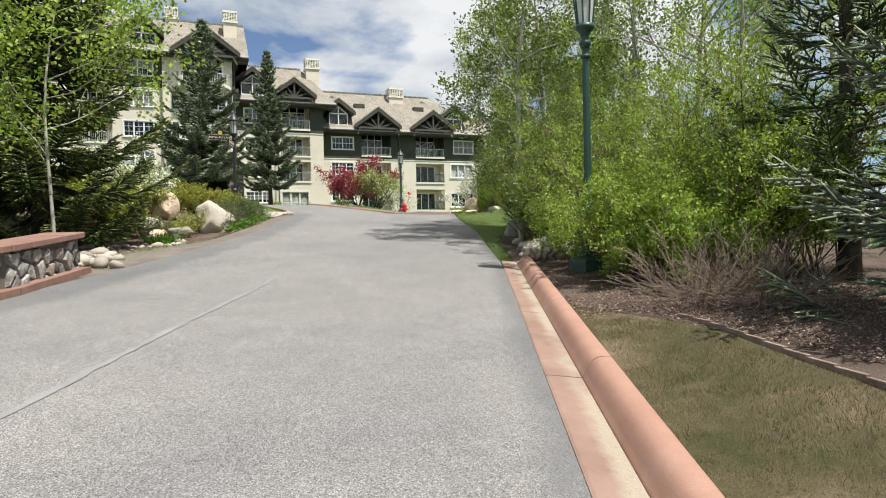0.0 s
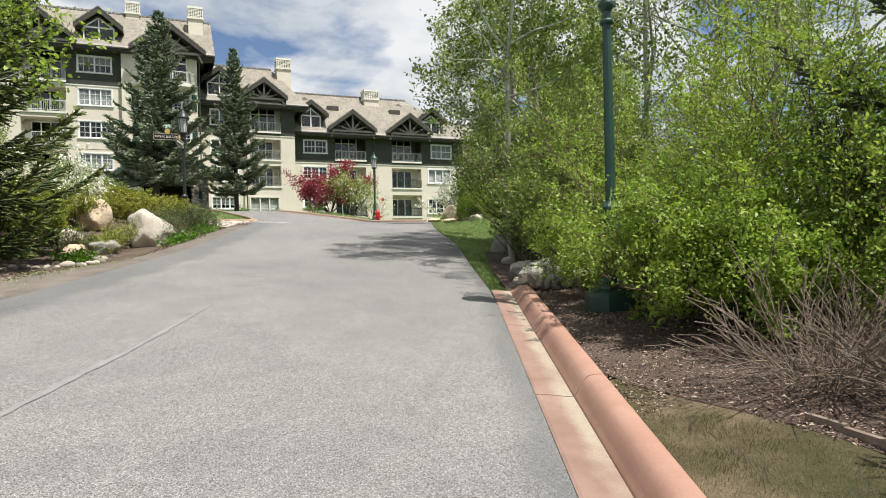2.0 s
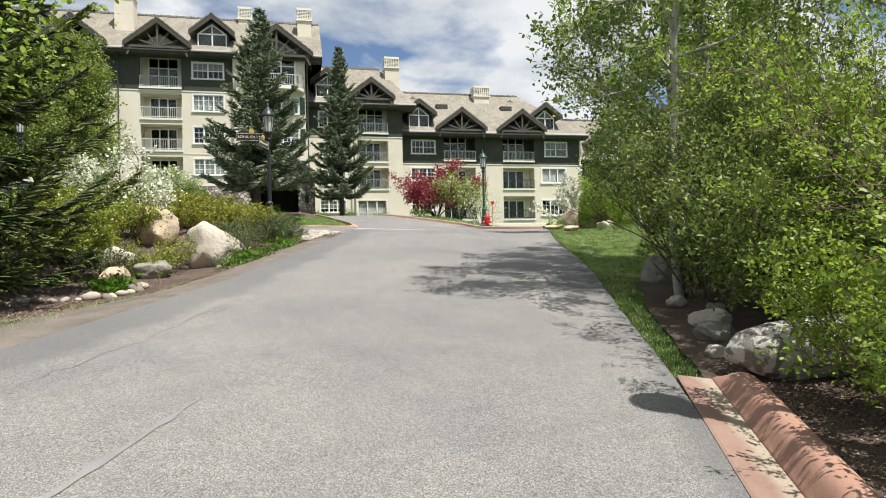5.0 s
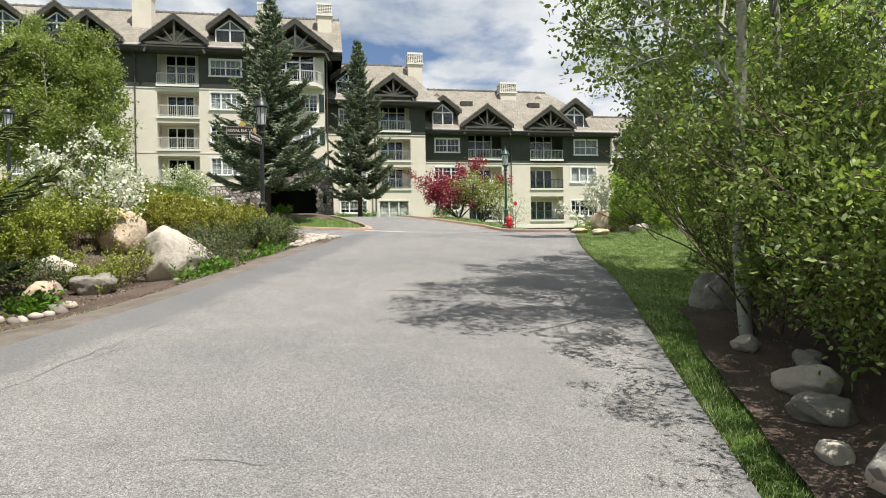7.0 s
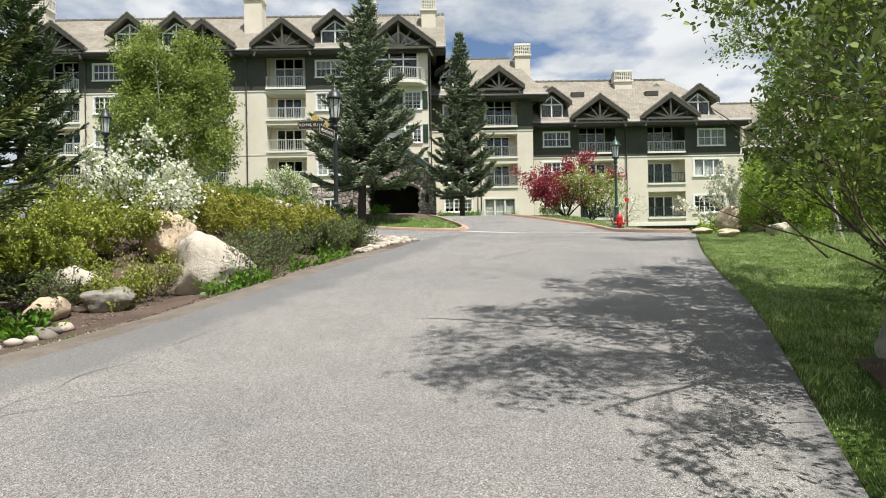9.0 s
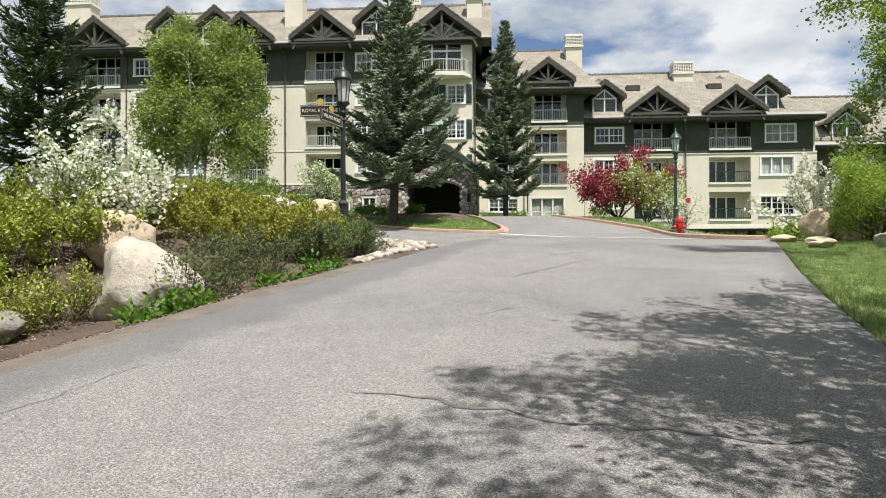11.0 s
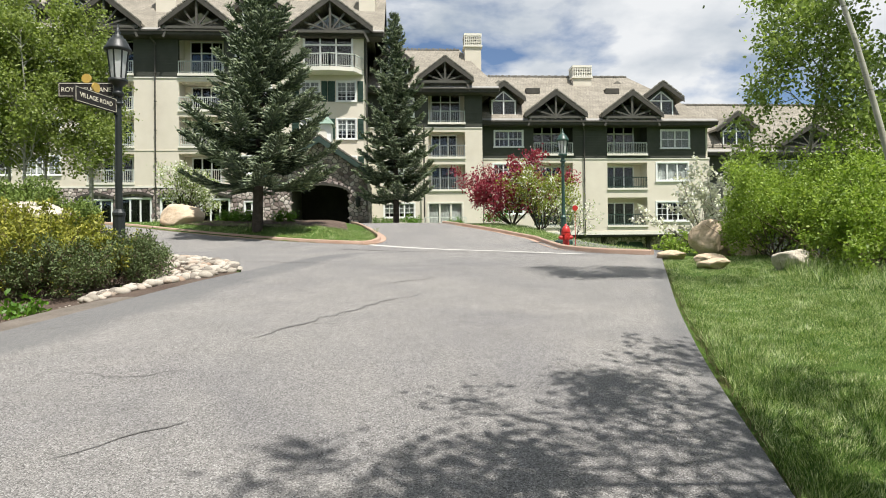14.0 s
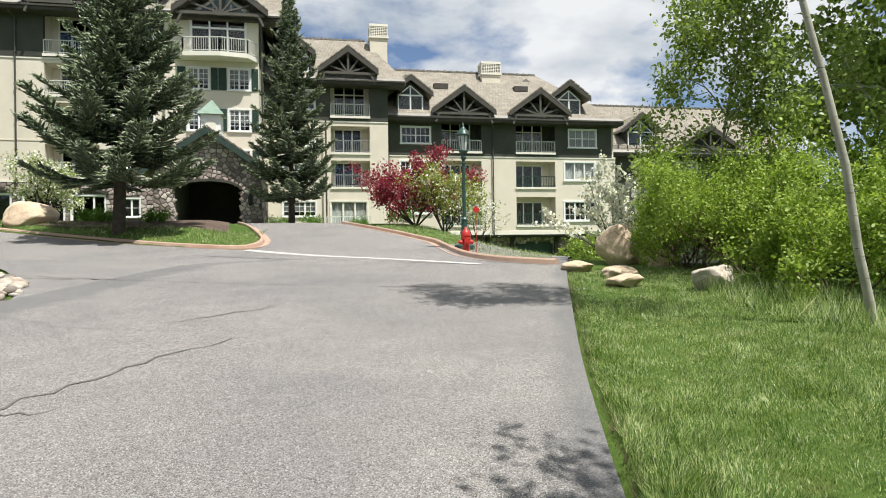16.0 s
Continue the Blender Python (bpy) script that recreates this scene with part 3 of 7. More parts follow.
gx = axis([(-1600, 500), (-600, 180), (-60, 4), (-20, 0.7), (16, 3), (64, 180), (604, 500), (1604, 1)])
gy = axis([(-1600, 500), (-600, 190), (-30, 4), (-6, 0.7), (52, 2), (100, 190), (670, 500), (1670, 1)])
bm = bmesh.new()
grid = [[bm.verts.new((x, y, ground_z(x, y) - (0.09 if inside(ROAD_POLY, x, y) else 0.015))) for x in gx] for y in gy]
for a, b in zip(grid, grid[1:]):
    for i in range(len(gx) - 1):
        bm.faces.new((a[i], a[i + 1], b[i + 1], b[i]))
ground = tagged(solid("ground", bm, M_TURF), "sloping land with green turf running to the horizon", "ground", kind="structure")
ground.data.shade_smooth()

# invented dark slope behind the camera, never in view, for window reflections
bm, last = bmesh.new(), None
for i in range(61):
    x = -420 + 14 * i
    row = [bm.verts.new((x, -150 - 30 * k - 0.0004 * x * x, ground_z(x, -150) - 4 + k * (15 + 6 * noise.noise(Vector((x * 0.02, k, 3)))) + (4 * noise.noise(Vector((x * 0.31, k * 3, 0))) if k else 0))) for k in range(4)]
    if last:
        for k in range(3):
            bm.faces.new((last[k], row[k], row[k + 1], last[k + 1]))
    last = row
tagged(solid("backdrop_hillside", bm, M_NEEDLE), "dark unseen slope added to darken reflections in lower panes", "hillside", kind="structure")

road = sheet("road", L_EDGE, R_EDGE, M_ASPHALT, 0.03, 16, label="pale worn asphalt drive with darker smooth edges")
side_road = sheet("side_road", SIDE_LOW, SIDE_HIGH, M_ASPHALT, 0.024, 14, False, "pale asphalt side road past the planted island")
entry_road = sheet("entry_drive", ENTRY_L, ENTRY_R, M_ASPHALT, 0.034, 12, False, "asphalt entry drive climbing to the stone porch")


def ribbon(name, points, width, material, parent, lift, seed, wobble=0.05, label=""):
    """A thin crack or seam lying on the road."""
    rng = random.Random(seed)
    pts = resample(points, max(6, int(sum(math.dist(a, b) for a, b in zip(points, points[1:])) / 0.15)))
    bm, last = bmesh.new(), None
    for i, p in enumerate(pts):
        d = (pts[min(i + 1, len(pts) - 1)] - pts[max(i - 1, 0)]).normalized()
        n = Vector((-d.y, d.x, 0))
        p = p + n * rng.uniform(-wobble, wobble)
        w = width * rng.uniform(0.35, 1.0) * (0.25 + 0.75 * min(1, min(i, len(pts) - 1 - i) / 4))
        row = [bm.verts.new((q.x, q.y, ground_z(q.x, q.y) + lift)) for q in (p - n * w / 2, p + n * w / 2)]
        if last:
            bm.faces.new((last[0], last[1], row[1], row[0]))
        last = row
    return part(name, bm, material, parent, label)


for k, (line, w) in enumerate((
    ([(-5.9, 32.92), (-4.33, 31.87), (-1.45, 30.25), (0.86, 29.18), (3.07, 28.45), (5.08, 27.78)], 0.10), ([(-4.64, 31.24), (-2.72, 30.91), (-1.62, 30.48)], 0.16), ([(0.45, 25.48), (0.14, 25.15), (-0.21, 24.66), (-0.73, 23.86), (-1.33, 22.89)], 0.1),
    ([(0.68, 27.12), (0.22, 26.68), (-0.44, 26.2)], 0.12), ([(-2.33, 21.92), (-1.87, 21.83), (-1.48, 21.94)], 0.07), ([(-1.7, 20.45), (-1.46, 20.72), (-1.19, 20.94)], 0.09), ([(-0.87, 23.55), (-0.47, 23.57)], 0.07),
    ([(-3.04, 27.8), (-2.18, 26.71), (-1.09, 25.99), (0.23, 25.62)], 0.06), ([(-2.47, 18.07), (-1.79, 17.92), (-1.41, 17.77), (-0.88, 17.58), (-0.36, 17.47), (0.33, 17.37)], 0.13), ([(-5.66, 14.59), (-4.98, 15.52), (-3.87, 16.04)], 0.05), ([(-6.73, 12.04), (-5.75, 13.93), (-4.9, 16.54), (-4.09, 18.93)], 0.05),
    ([(-5.93, 8.87), (-4.97, 9.81), (-3.78, 9.79)], 0.05), ([(-5.4, 12.17), (-4.14, 12.78), (-3.15, 12.45)], 0.04), ([(1.1, 25.88), (2.21, 25.59), (3.41, 25.91)], 0.05), ([(-4.25, 22.2), (-3.25, 23.5), (-2.31, 24.12)], 0.05), ([(2.07, 31.39), (3.71, 30.61), (5.24, 30.15)], 0.06),
)):
    ribbon("crack", line, w * (0.42 if w > 0.06 else 0.2), M_TAR, road, 0.035, 40 + k, 0.06)
ribbon("worn_line", [(-9.62, 0.8), (-7.77, 5.0), (-7.0, 6.91), (-5.87, 9.51), (-4.98, 11.86)], 0.1, M_WORN, road, 0.036, 7, 0.01, "faint pale line of worn paint")
sheet("gutter_pan", [(-1.28, 40.59), (2.23, 36.38), (4.42, 32.87)], [(-1.11, 40.95), (2.44, 36.72), (4.67, 33.1)], M_WHITE_PAN, 0.042, 2, False, "pale concrete pan across the entry drive")


# ---- kerbs ----
def kerb_piece(points, profile, parent, material, name, along, flip=1, end=False):
    """Draws a profile of offsets to the side and heights along points on the land."""
    bm, rows = bmesh.new(), []
    layer = bm.loops.layers.uv.new("uv")
    for i, p in enumerate(points):
        d = (points[min(i + 1, len(points) - 1)] - points[max(i - 1, 0)]).normalized()
        n = Vector((d.y, -d.x, 0)) * flip
        k = 1.0
        if end and i > len(points) - 4:
            k = (1.0, 0.93, 0.7, 0.1)[i - (len(points) - 4)]
        row = []
        for o, h in profile:
            q = p + n * o
            row.append((bm.verts.new((q.x, q.y, ground_z(p.x, p.y) + 0.03 + (h * k if h > 0 else h))), o))
        rows.append(row)
    for r, s in zip(rows, rows[1:]):
        for i in range(len(profile) - 1):
            quad = (r[i], r[i + 1], s[i + 1], s[i])
            f = bm.faces.new([q[0] for q in quad])
            for loop, q in zip(f.loops, quad):
                loop[layer].uv = (q[1] / 0.285, along)
    for row in (rows[0], rows[-1]):
        bm.faces.new([bm.verts.new(q[0].co) for q in row])
    return part(name, bm, material, parent, smooth=False)


GUTTER = [(0.0, -0.1), (0.0, 0.006), (0.02, 0.012), (0.14, 0.0), (0.25, -0.012), (0.283, -0.014), (0.285, -0.12)]
KERB = [(0.284, -0.12), (0.286, -0.014), (0.298, 0.0), (0.32, 0.04), (0.345, 0.085), (0.37, 0.12), (0.4, 0.142), (0.44, 0.152), (0.49, 0.153), (0.52, 0.143), (0.536, 0.12), (0.54, -0.15)]
kerb = thing("kerb", (-3.08, 7.2, ground_z(-3.08, 7.2)), "rounded salmon-red concrete kerb with a silt-stained gutter", "kerb", kind="structure")
line = resample([(-11.0, -11.43), (-4.85, 2.85), (-1.1, 11.4), (-1.02, 11.58)], 110)
for k in range(0, 110, 11):
    piece = line[k : k + 12]
    a, b = piece[0].lerp(piece[1], 0.03), piece[-1].lerp(piece[-2], 0.03)
    piece = [a] + piece[1:-1] + [b]
    kerb_piece(piece, GUTTER, kerb, M_GUTTER, "gutter_section", k)
    for face in kerb_piece(piece, KERB, kerb, M_KERB, "kerb_section", k, end=k == 99).data.polygons:
        face.use_smooth = len(face.vertices) == 4
ISLE_KERB = [(0.0, -0.1), (0.0, 0.01), (0.14, -0.005), (0.22, -0.01), (0.25, 0.1), (0.29, 0.13), (0.36, 0.13), (0.38, 0.1), (0.385, -0.15)]
island_kerb = thing("kerb", (-6.08, 44.0, ground_z(-6.08, 44.0)), "low salmon-red concrete kerb round the spruce island", "kerb", kind="structure")
line = resample([(-37.65, 63.92), (-12.92, 48.48), (-6.08, 44.1), (-1.46, 40.95), (-0.81, 41.35), (-0.63, 42.52), (-0.68, 45.03), (-1.59, 49.97), (-2.53, 52.95)], 84)
for k in range(0, 84, 7):
    kerb_piece([line[k].lerp(line[k + 1], 0.02)] + line[k + 1 : k + 8], ISLE_KERB, island_kerb, M_KERB_TAN, "kerb_section", k, -1)
entry_kerb = thing("kerb", (5.06, 40.11, ground_z(5.06, 40.11)), "low weathered concrete kerb beside the hydrant lawn", "kerb", kind="structure")
line = resample([(5.94, 32.37), (5.0, 33.78), (4.84, 35.69), (5.06, 40.11), (5.16, 43.41), (4.26, 47.37), (2.83, 51.81), (2.07, 54.85)], 48)
for k in range(0, 48, 6):
    kerb_piece([line[k].lerp(line[k + 1], 0.02)] + line[k + 1 : k + 7], ISLE_KERB, entry_kerb, M_KERB_TAN, "kerb_section", k)

# ---- planted ground ----
sheet("mulch_bed_east", [(-2.93, -10.29), (-2.5, 3.13), (-2.0, 5.0), (-1.96, 5.75), (-2.12, 6.3), (-2.45, 7.05), (-1.07, 10.46), (-0.59, 11.33), (0.21, 13.02)], [(5.75, -9.47), (6.07, 3.12), (6.18, 5.37), (6.62, 6.55), (6.92, 7.74), (7.18, 10.26), (6.97, 12.85), (3.73, 14.48)], M_MULCH, 0.03, 10, False, "dark brown bark mulch under the thicket", 0.0)
sheet("dry_lawn", [(-10.58, -11.58), (-4.63, 2.33), (-3.12, 5.87), (-2.56, 7.16)], [(-2.93, -10.29), (-2.38, 3.12), (-2.02, 5.16), (-1.53, 6.86)], M_DRY_TURF, 0.026, 6, False, "thin dry turf beside the kerb", 0.0)
sheet("mulch_bed_west", [(-19.51, 1.87), (-14.95, 6.72), (-14.28, 18.11), (-13.2, 28.79), (-8.57, 33.43), (-4.92, 32.63)], [(-12.5, 2.1), (-8.8, 9.6), (-8.0, 11.4), (-7.2, 13.2), (-6.45, 14.9), (-5.8, 16.3), (-5.3, 17.4), (-4.8, 18.9), (-4.3, 20.5), (-3.85, 22.2), (-3.4, 23.5), (-3.0, 25.2), (-2.8, 26.5), (-2.55, 27.8)], M_MULCH, 0.018, 14, False, "brown mulch bed with shrubs and boulders", 0.0)
sheet("west_margin", [(-9.0, 11.6), (-8.4, 13.5), (-7.8, 15.2), (-7.2, 16.7), (-6.7, 17.8), (-6.0, 19.2), (-5.2, 20.7), (-4.6, 22.3), (-4.05, 23.6), (-3.55, 25.2)], [(-8.0, 11.4), (-7.2, 13.2), (-6.45, 14.9), (-5.8, 16.3), (-5.3, 17.4), (-4.8, 18.9), (-4.3, 20.5), (-3.85, 22.2), (-3.4, 23.5), (-3.0, 25.2)], M_SOIL, 0.024, 4, False, "dusty tan soil margin between drive and bed", 0.12)
sheet("verge_soil", [(-1.09, 10.88), (-0.19, 12.99), (0.65, 14.92), (1.25, 16.35)], [(2.55, 10.06), (3.73, 13.04), (4.51, 15.21), (4.34, 16.59)], M_MULCH, 0.022, 8, False, "bare soil with litter under the verge trees", 0.06)
sheet("island_mulch", [(-11.72, 49.11), (-9.41, 47.42), (-6.29, 45.92), (-3.82, 45.04), (-2.43, 46.0)], [(-12.2, 54.84), (-9.35, 54.19), (-6.56, 53.58), (-4.71, 52.96), (-3.04, 51.13)], M_MULCH, 0.02, 8, False, "brown mulch under the island spruce", 0.1)
bm = bmesh.new()
line = resample([(-3.11, -8.0), (-2.62, 2.5), (-2.32, 3.9), (-2.05, 4.8), (-1.94, 5.45), (-1.93, 5.6)], 50)
for a, b in zip(line, line[1:]):
    beam(bm, (a.x, a.y, ground_z(a.x, a.y) + 0.03), (b.x, b.y, ground_z(b.x, b.y) + 0.015), 0.04, 0.09)
tagged(solid("bed_edging", bm, M_DRY_TWIG), "weathered grey-brown edging strip between turf and mulch", "edging", kind="structure")


# ---- the apartment building, wing by wing ----
def wall(parent, name, x0, x1, z0, z1, y, holes, material, thick=0.3, label=""):
    """A wall across x with openings right through it."""
    xs = sorted({x0, x1, *(v for h in holes for v in h[:2] if x0 < v < x1)})
    zs = sorted({z0, z1, *(v for h in holes for v in h[2:] if z0 < v < z1)})
    bm = bmesh.new()
    full = {}
    for i in range(len(xs) - 1):
        for k in range(len(zs) - 1):
            cx, cz = (xs[i] + xs[i + 1]) / 2, (zs[k] + zs[k + 1]) / 2
            full[i, k] = not any(a < cx < b and c < cz < d for a, b, c, d in holes)
    for (i, k), ok in full.items():
        if not ok:
            continue
        a, b, c, d = xs[i], xs[i + 1], zs[k], zs[k + 1]
        bm.faces.new([bm.verts.new(p) for p in ((a, y, c), (b, y, c), (b, y, d), (a, y, d))])
        bm.faces.new([bm.verts.new(p) for p in ((a, y + thick, c), (a, y + thick, d), (b, y + thick, d), (b, y + thick, c))])
        for di, dk, p, q in ((-1, 0, (a, c), (a, d)), (1, 0, (b, d), (b, c)), (0, -1, (b, c), (a, c)), (0, 1, (a, d), (b, d))):
            if not full.get((i + di, k + dk), False):
                bm.faces.new([bm.verts.new(v) for v in ((p[0], y, p[1]), (q[0], y, q[1]), (q[0], y + thick, q[1]), (p[0], y + thick, p[1]))])
    bmesh.ops.remove_doubles(bm, verts=bm.verts[:], dist=0.001)
    return part(name, bm, material, parent, label)


def window(parent, x0, x1, z0, z1, y, cols=2, rows=1, bars=(2, 2), trim=0.1, material=None, curtain=0.0, sill=True):
    """A window in its opening: trim, sashes and glazing bars, a pane for each light, perhaps a curtain."""
    material = material or M_WHITE
    bm = bmesh.new()
    t = trim
    for a, b, c, d in ((x0 - t, x1 + t, z1, z1 + t), (x0 - t, x0, z0, z1), (x1, x1 + t, z0, z1)):
        box(bm, a, b, y - 0.05, y + 0.12, c, d)
    box(bm, x0 - t - 0.05, x1 + t + 0.05, y - (0.11 if sill else 0.05), y + 0.12, z0 - t, z0)
    w = (x1 - x0) / cols
    for i in range(cols):
        a, b = x0 + i * w, x0 + (i + 1) * w
        for p, q in ((a, a + 0.06), (b - 0.06, b)):
            box(bm, p, q, y + 0.02, y + 0.09, z0, z1)
        for c, d in ((z0, z0 + 0.07), (z1 - 0.06, z1)):
            box(bm, a + 0.06, b - 0.06, y + 0.02, y + 0.09, c, d)
        for k in range(1, rows):
            zz = z0 + (z1 - z0) * k / rows
            box(bm, a + 0.06, b - 0.06, y + 0.015, y + 0.085, zz - 0.035, zz + 0.035)
        for k in range(1, bars[0]):
            xx = a + w * k / bars[0]
            box(bm, xx - 0.016, xx + 0.016, y + 0.03, y + 0.075, z0 + 0.07, z1 - 0.06)
        for k in range(1, bars[1] * rows):
            if k % bars[1]:
                zz = z0 + (z1 - z0) * k / (bars[1] * rows)
                box(bm, a + 0.06, b - 0.06, y + 0.03, y + 0.075, zz - 0.016, zz + 0.016)
    win = part("window", bm, material, parent)
    for i in range(cols):
        bm = bmesh.new()
        box(bm, x0 + i * w + 0.03, x0 + (i + 1) * w - 0.03, y + 0.05, y + 0.058, z0 + 0.03, z1 - 0.03)
        part("pane", bm, M_GLASS, win).visible_shadow = False
    if curtain:
        bm = bmesh.new()
        n = 24
        row = [[bm.verts.new((x0 + (x1 - x0) * i / n, y + 0.2 + 0.02 * (i % 2), z)) for i in range(n + 1)] for z in (z1 - (z1 - z0) * curtain, z1)]
        for i in range(n):
            bm.faces.new((row[0][i], row[0][i + 1], row[1][i + 1], row[1][i]))
        part("curtain", bm, M_BLIND, win)
    return win


def railing(bm, pts, z, high=0.95, gap=0.15):
    """Top and bottom rails with upright balusters along a line of points."""
    for (ax, ay), (bx, by) in zip(pts, pts[1:]):
        beam(bm, (ax, ay, z + high), (bx, by, z + high), 0.07, 0.06)
        beam(bm, (ax, ay, z + 0.12), (bx, by, z + 0.12), 0.05, 0.05)
        n = max(1, int(math.dist((ax, ay), (bx, by)) / gap))
        for i in range(n + 1):
            k = i / n
            x, y = ax + (bx - ax) * k, ay + (by - ay) * k
            w = 0.035 if i in (0, n) else 0.014
            box(bm, x - w, x + w, y - w, y + w, z, z + high)
    return bm


def loggia(parent, x0, x1, z0, z1, y, deep=1.9, material=None, rail=None, top=False, door=(0.08, 0.84), bulge=0.0):
    """A recessed balcony: floor slab, recess with a glazed door, and a railing; z0 is its floor."""
    material, rail = material or M_STUCCO, rail or M_RAIL
    bm = bmesh.new()
    if bulge:
        outline = [(x0 - 0.3, y), (x0 + 0.5, y - bulge), (x1 - 0.5, y - bulge), (x1 + 0.3, y)]
        lo, hi = [bm.verts.new((px, py, z0 - 0.3)) for px, py in outline], [bm.verts.new((px, py, z0)) for px, py in outline]
        bm.faces.new(lo)
        bm.faces.new(hi[::-1])
        for i in range(4):
            bm.faces.new((lo[i], lo[(i + 1) % 4], hi[(i + 1) % 4], hi[i]))
        box(bm, x0, x1, y + 0.01, y + deep, z0 - 0.3, z0 - 0.02)
    else:
        box(bm, x0 - 0.04, x1 + 0.04, y - 0.1, y + deep, z0 - 0.18, z0)
    bal = part("balcony", bm, M_TRIM, parent)
    bm = bmesh.new()
    railing(bm, [(x0 - 0.25, y - 0.05), (x0 + 0.53, y - bulge + 0.06), (x1 - 0.53, y - bulge + 0.06), (x1 + 0.25, y - 0.05)] if bulge else [(x0 + 0.03, y + 0.02), (x1 - 0.03, y + 0.02)], z0)
    part("railing", bm, rail, bal)
    bm = bmesh.new()
    for a, b in ((x0 - 0.12, x0), (x1, x1 + 0.12)):
        box(bm, a, b, y + 0.3, y + deep, z0, z1)
    box(bm, x0 - 0.12, x1 + 0.12, y + 0.3, y + deep + 0.2, z1, z1 + 0.12)
    part("recess", bm, material, bal)
    wide = x1 - x0
    d0, d1 = x0 + wide * door[0], x0 + wide * door[1]
    dz = z0 + (2.1 if not top else 2.05)
    dz2 = min(z1 - 0.12, z0 + 2.95) if top else dz
    wall(bal, "back_wall", x0 - 0.1, x1 + 0.1, z0, z1, y + deep, [(d0, d1, z0 + 0.05, dz2)], material, 0.15)
    yy = y + deep
    n = 3
    for i in range(n + 1):
        xx = d0 + (d1 - d0) * i / n
        part("door_stile", box(bmesh.new(), xx - 0.05, xx + 0.05, yy - 0.03, yy + 0.08, z0 + 0.05, dz2), M_WHITE, bal)
    for zz in ([z0 + 0.05, dz - 0.08] + ([dz2 - 0.1] if top else [])):
        part("door_rail", box(bmesh.new(), d0, d1, yy - 0.025, yy + 0.075, zz, zz + 0.1), M_WHITE, bal)
    bm = bmesh.new()
    box(bm, d0, d1, yy + 0.02, yy + 0.03, z0 + 0.05, dz2)
    part("pane", bm, M_GLASS, bal).visible_shadow = False
    return bal


def gable(parent, xc, hw, zp, ze, yf, yb, fill, y_wall, truss=True, rake=None):
    """A cross gable: two roof slopes with dark rakes, ridge caps, a timber truss and the infill behind."""
    t = 0.24
    out = [(xc - hw, ze), (xc, zp), (xc + hw, ze), (xc + hw, ze - t), (xc, zp - t * 1.25), (xc - hw, ze - t)]
    top = part("gable_roof", prism(bmesh.new(), out, yf, yb), M_ROOF, parent)
    bm = bmesh.new()
    k = (zp - ze) / hw
    prism(bm, [(xc - hw - 0.02, ze - 0.05), (xc, zp - 0.06), (xc + hw + 0.02, ze - 0.05), (xc + hw + 0.02, ze - 0.42), (xc, zp - 0.48), (xc - hw - 0.02, ze - 0.42)], yf - 0.06, yf - 0.002)
    part("rake_board", bm, rake or M_FASCIA, top)
    bm = bmesh.new()
    n = int(math.hypot(hw, zp - ze) / 0.24)
    for s in (-1, 1):
        for i in range(n):
            a, b = i / n, (i + 0.8) / n
            beam(bm, (xc + s * hw * (1 - a), yf + 0.07, zp - k * hw * (1 - a) + 0.03 + 0.03 * (i % 2)), (xc + s * hw * (1 - b), yf + 0.07, zp - k * hw * (1 - b) + 0.06 + 0.03 * (i % 2)), 0.09, 0.3)
    tagged(part("rake_capping", bm, M_RIDGE, top), kind="stuff")
    bm = bmesh.new()
    a = hw - 0.55
    prism(bm, [(xc - a, ze - t - 0.02), (xc + a, ze - t - 0.02), (xc, ze - t + k * a - 0.35)], y_wall, y_wall + 0.2)
    part("gable_wall", bm, fill, top)
    if truss:
        bm, y = bmesh.new(), yf + 0.16
        zc = ze - 0.32
        a = hw - 0.25
        beam(bm, (xc - a, y, zc), (xc + a, y, zc), 0.2, 0.18)
        beam(bm, (xc, y + 0.02, zc), (xc, y + 0.02, zp - 0.45), 0.17, 0.15)
        for s in (-1, 1):
            beam(bm, (xc + s * 0.05, y + 0.04, zc + 0.1), (xc + s * a * 0.36, y + 0.04, zc + (zp - zc) * 0.5), 0.13, 0.12)
            beam(bm, (xc + s * 0.1, y + 0.05, zc + 0.1), (xc + s * a * 0.66, y + 0.05, zc + (zp - zc) * 0.25), 0.13, 0.12)
            beam(bm, (xc + s * a * 0.98, y, zc - 0.75), (xc + s * a * 0.86, y, zc), 0.16, 0.15)
        part("truss", bm, M_TIMBER, top)
    return top


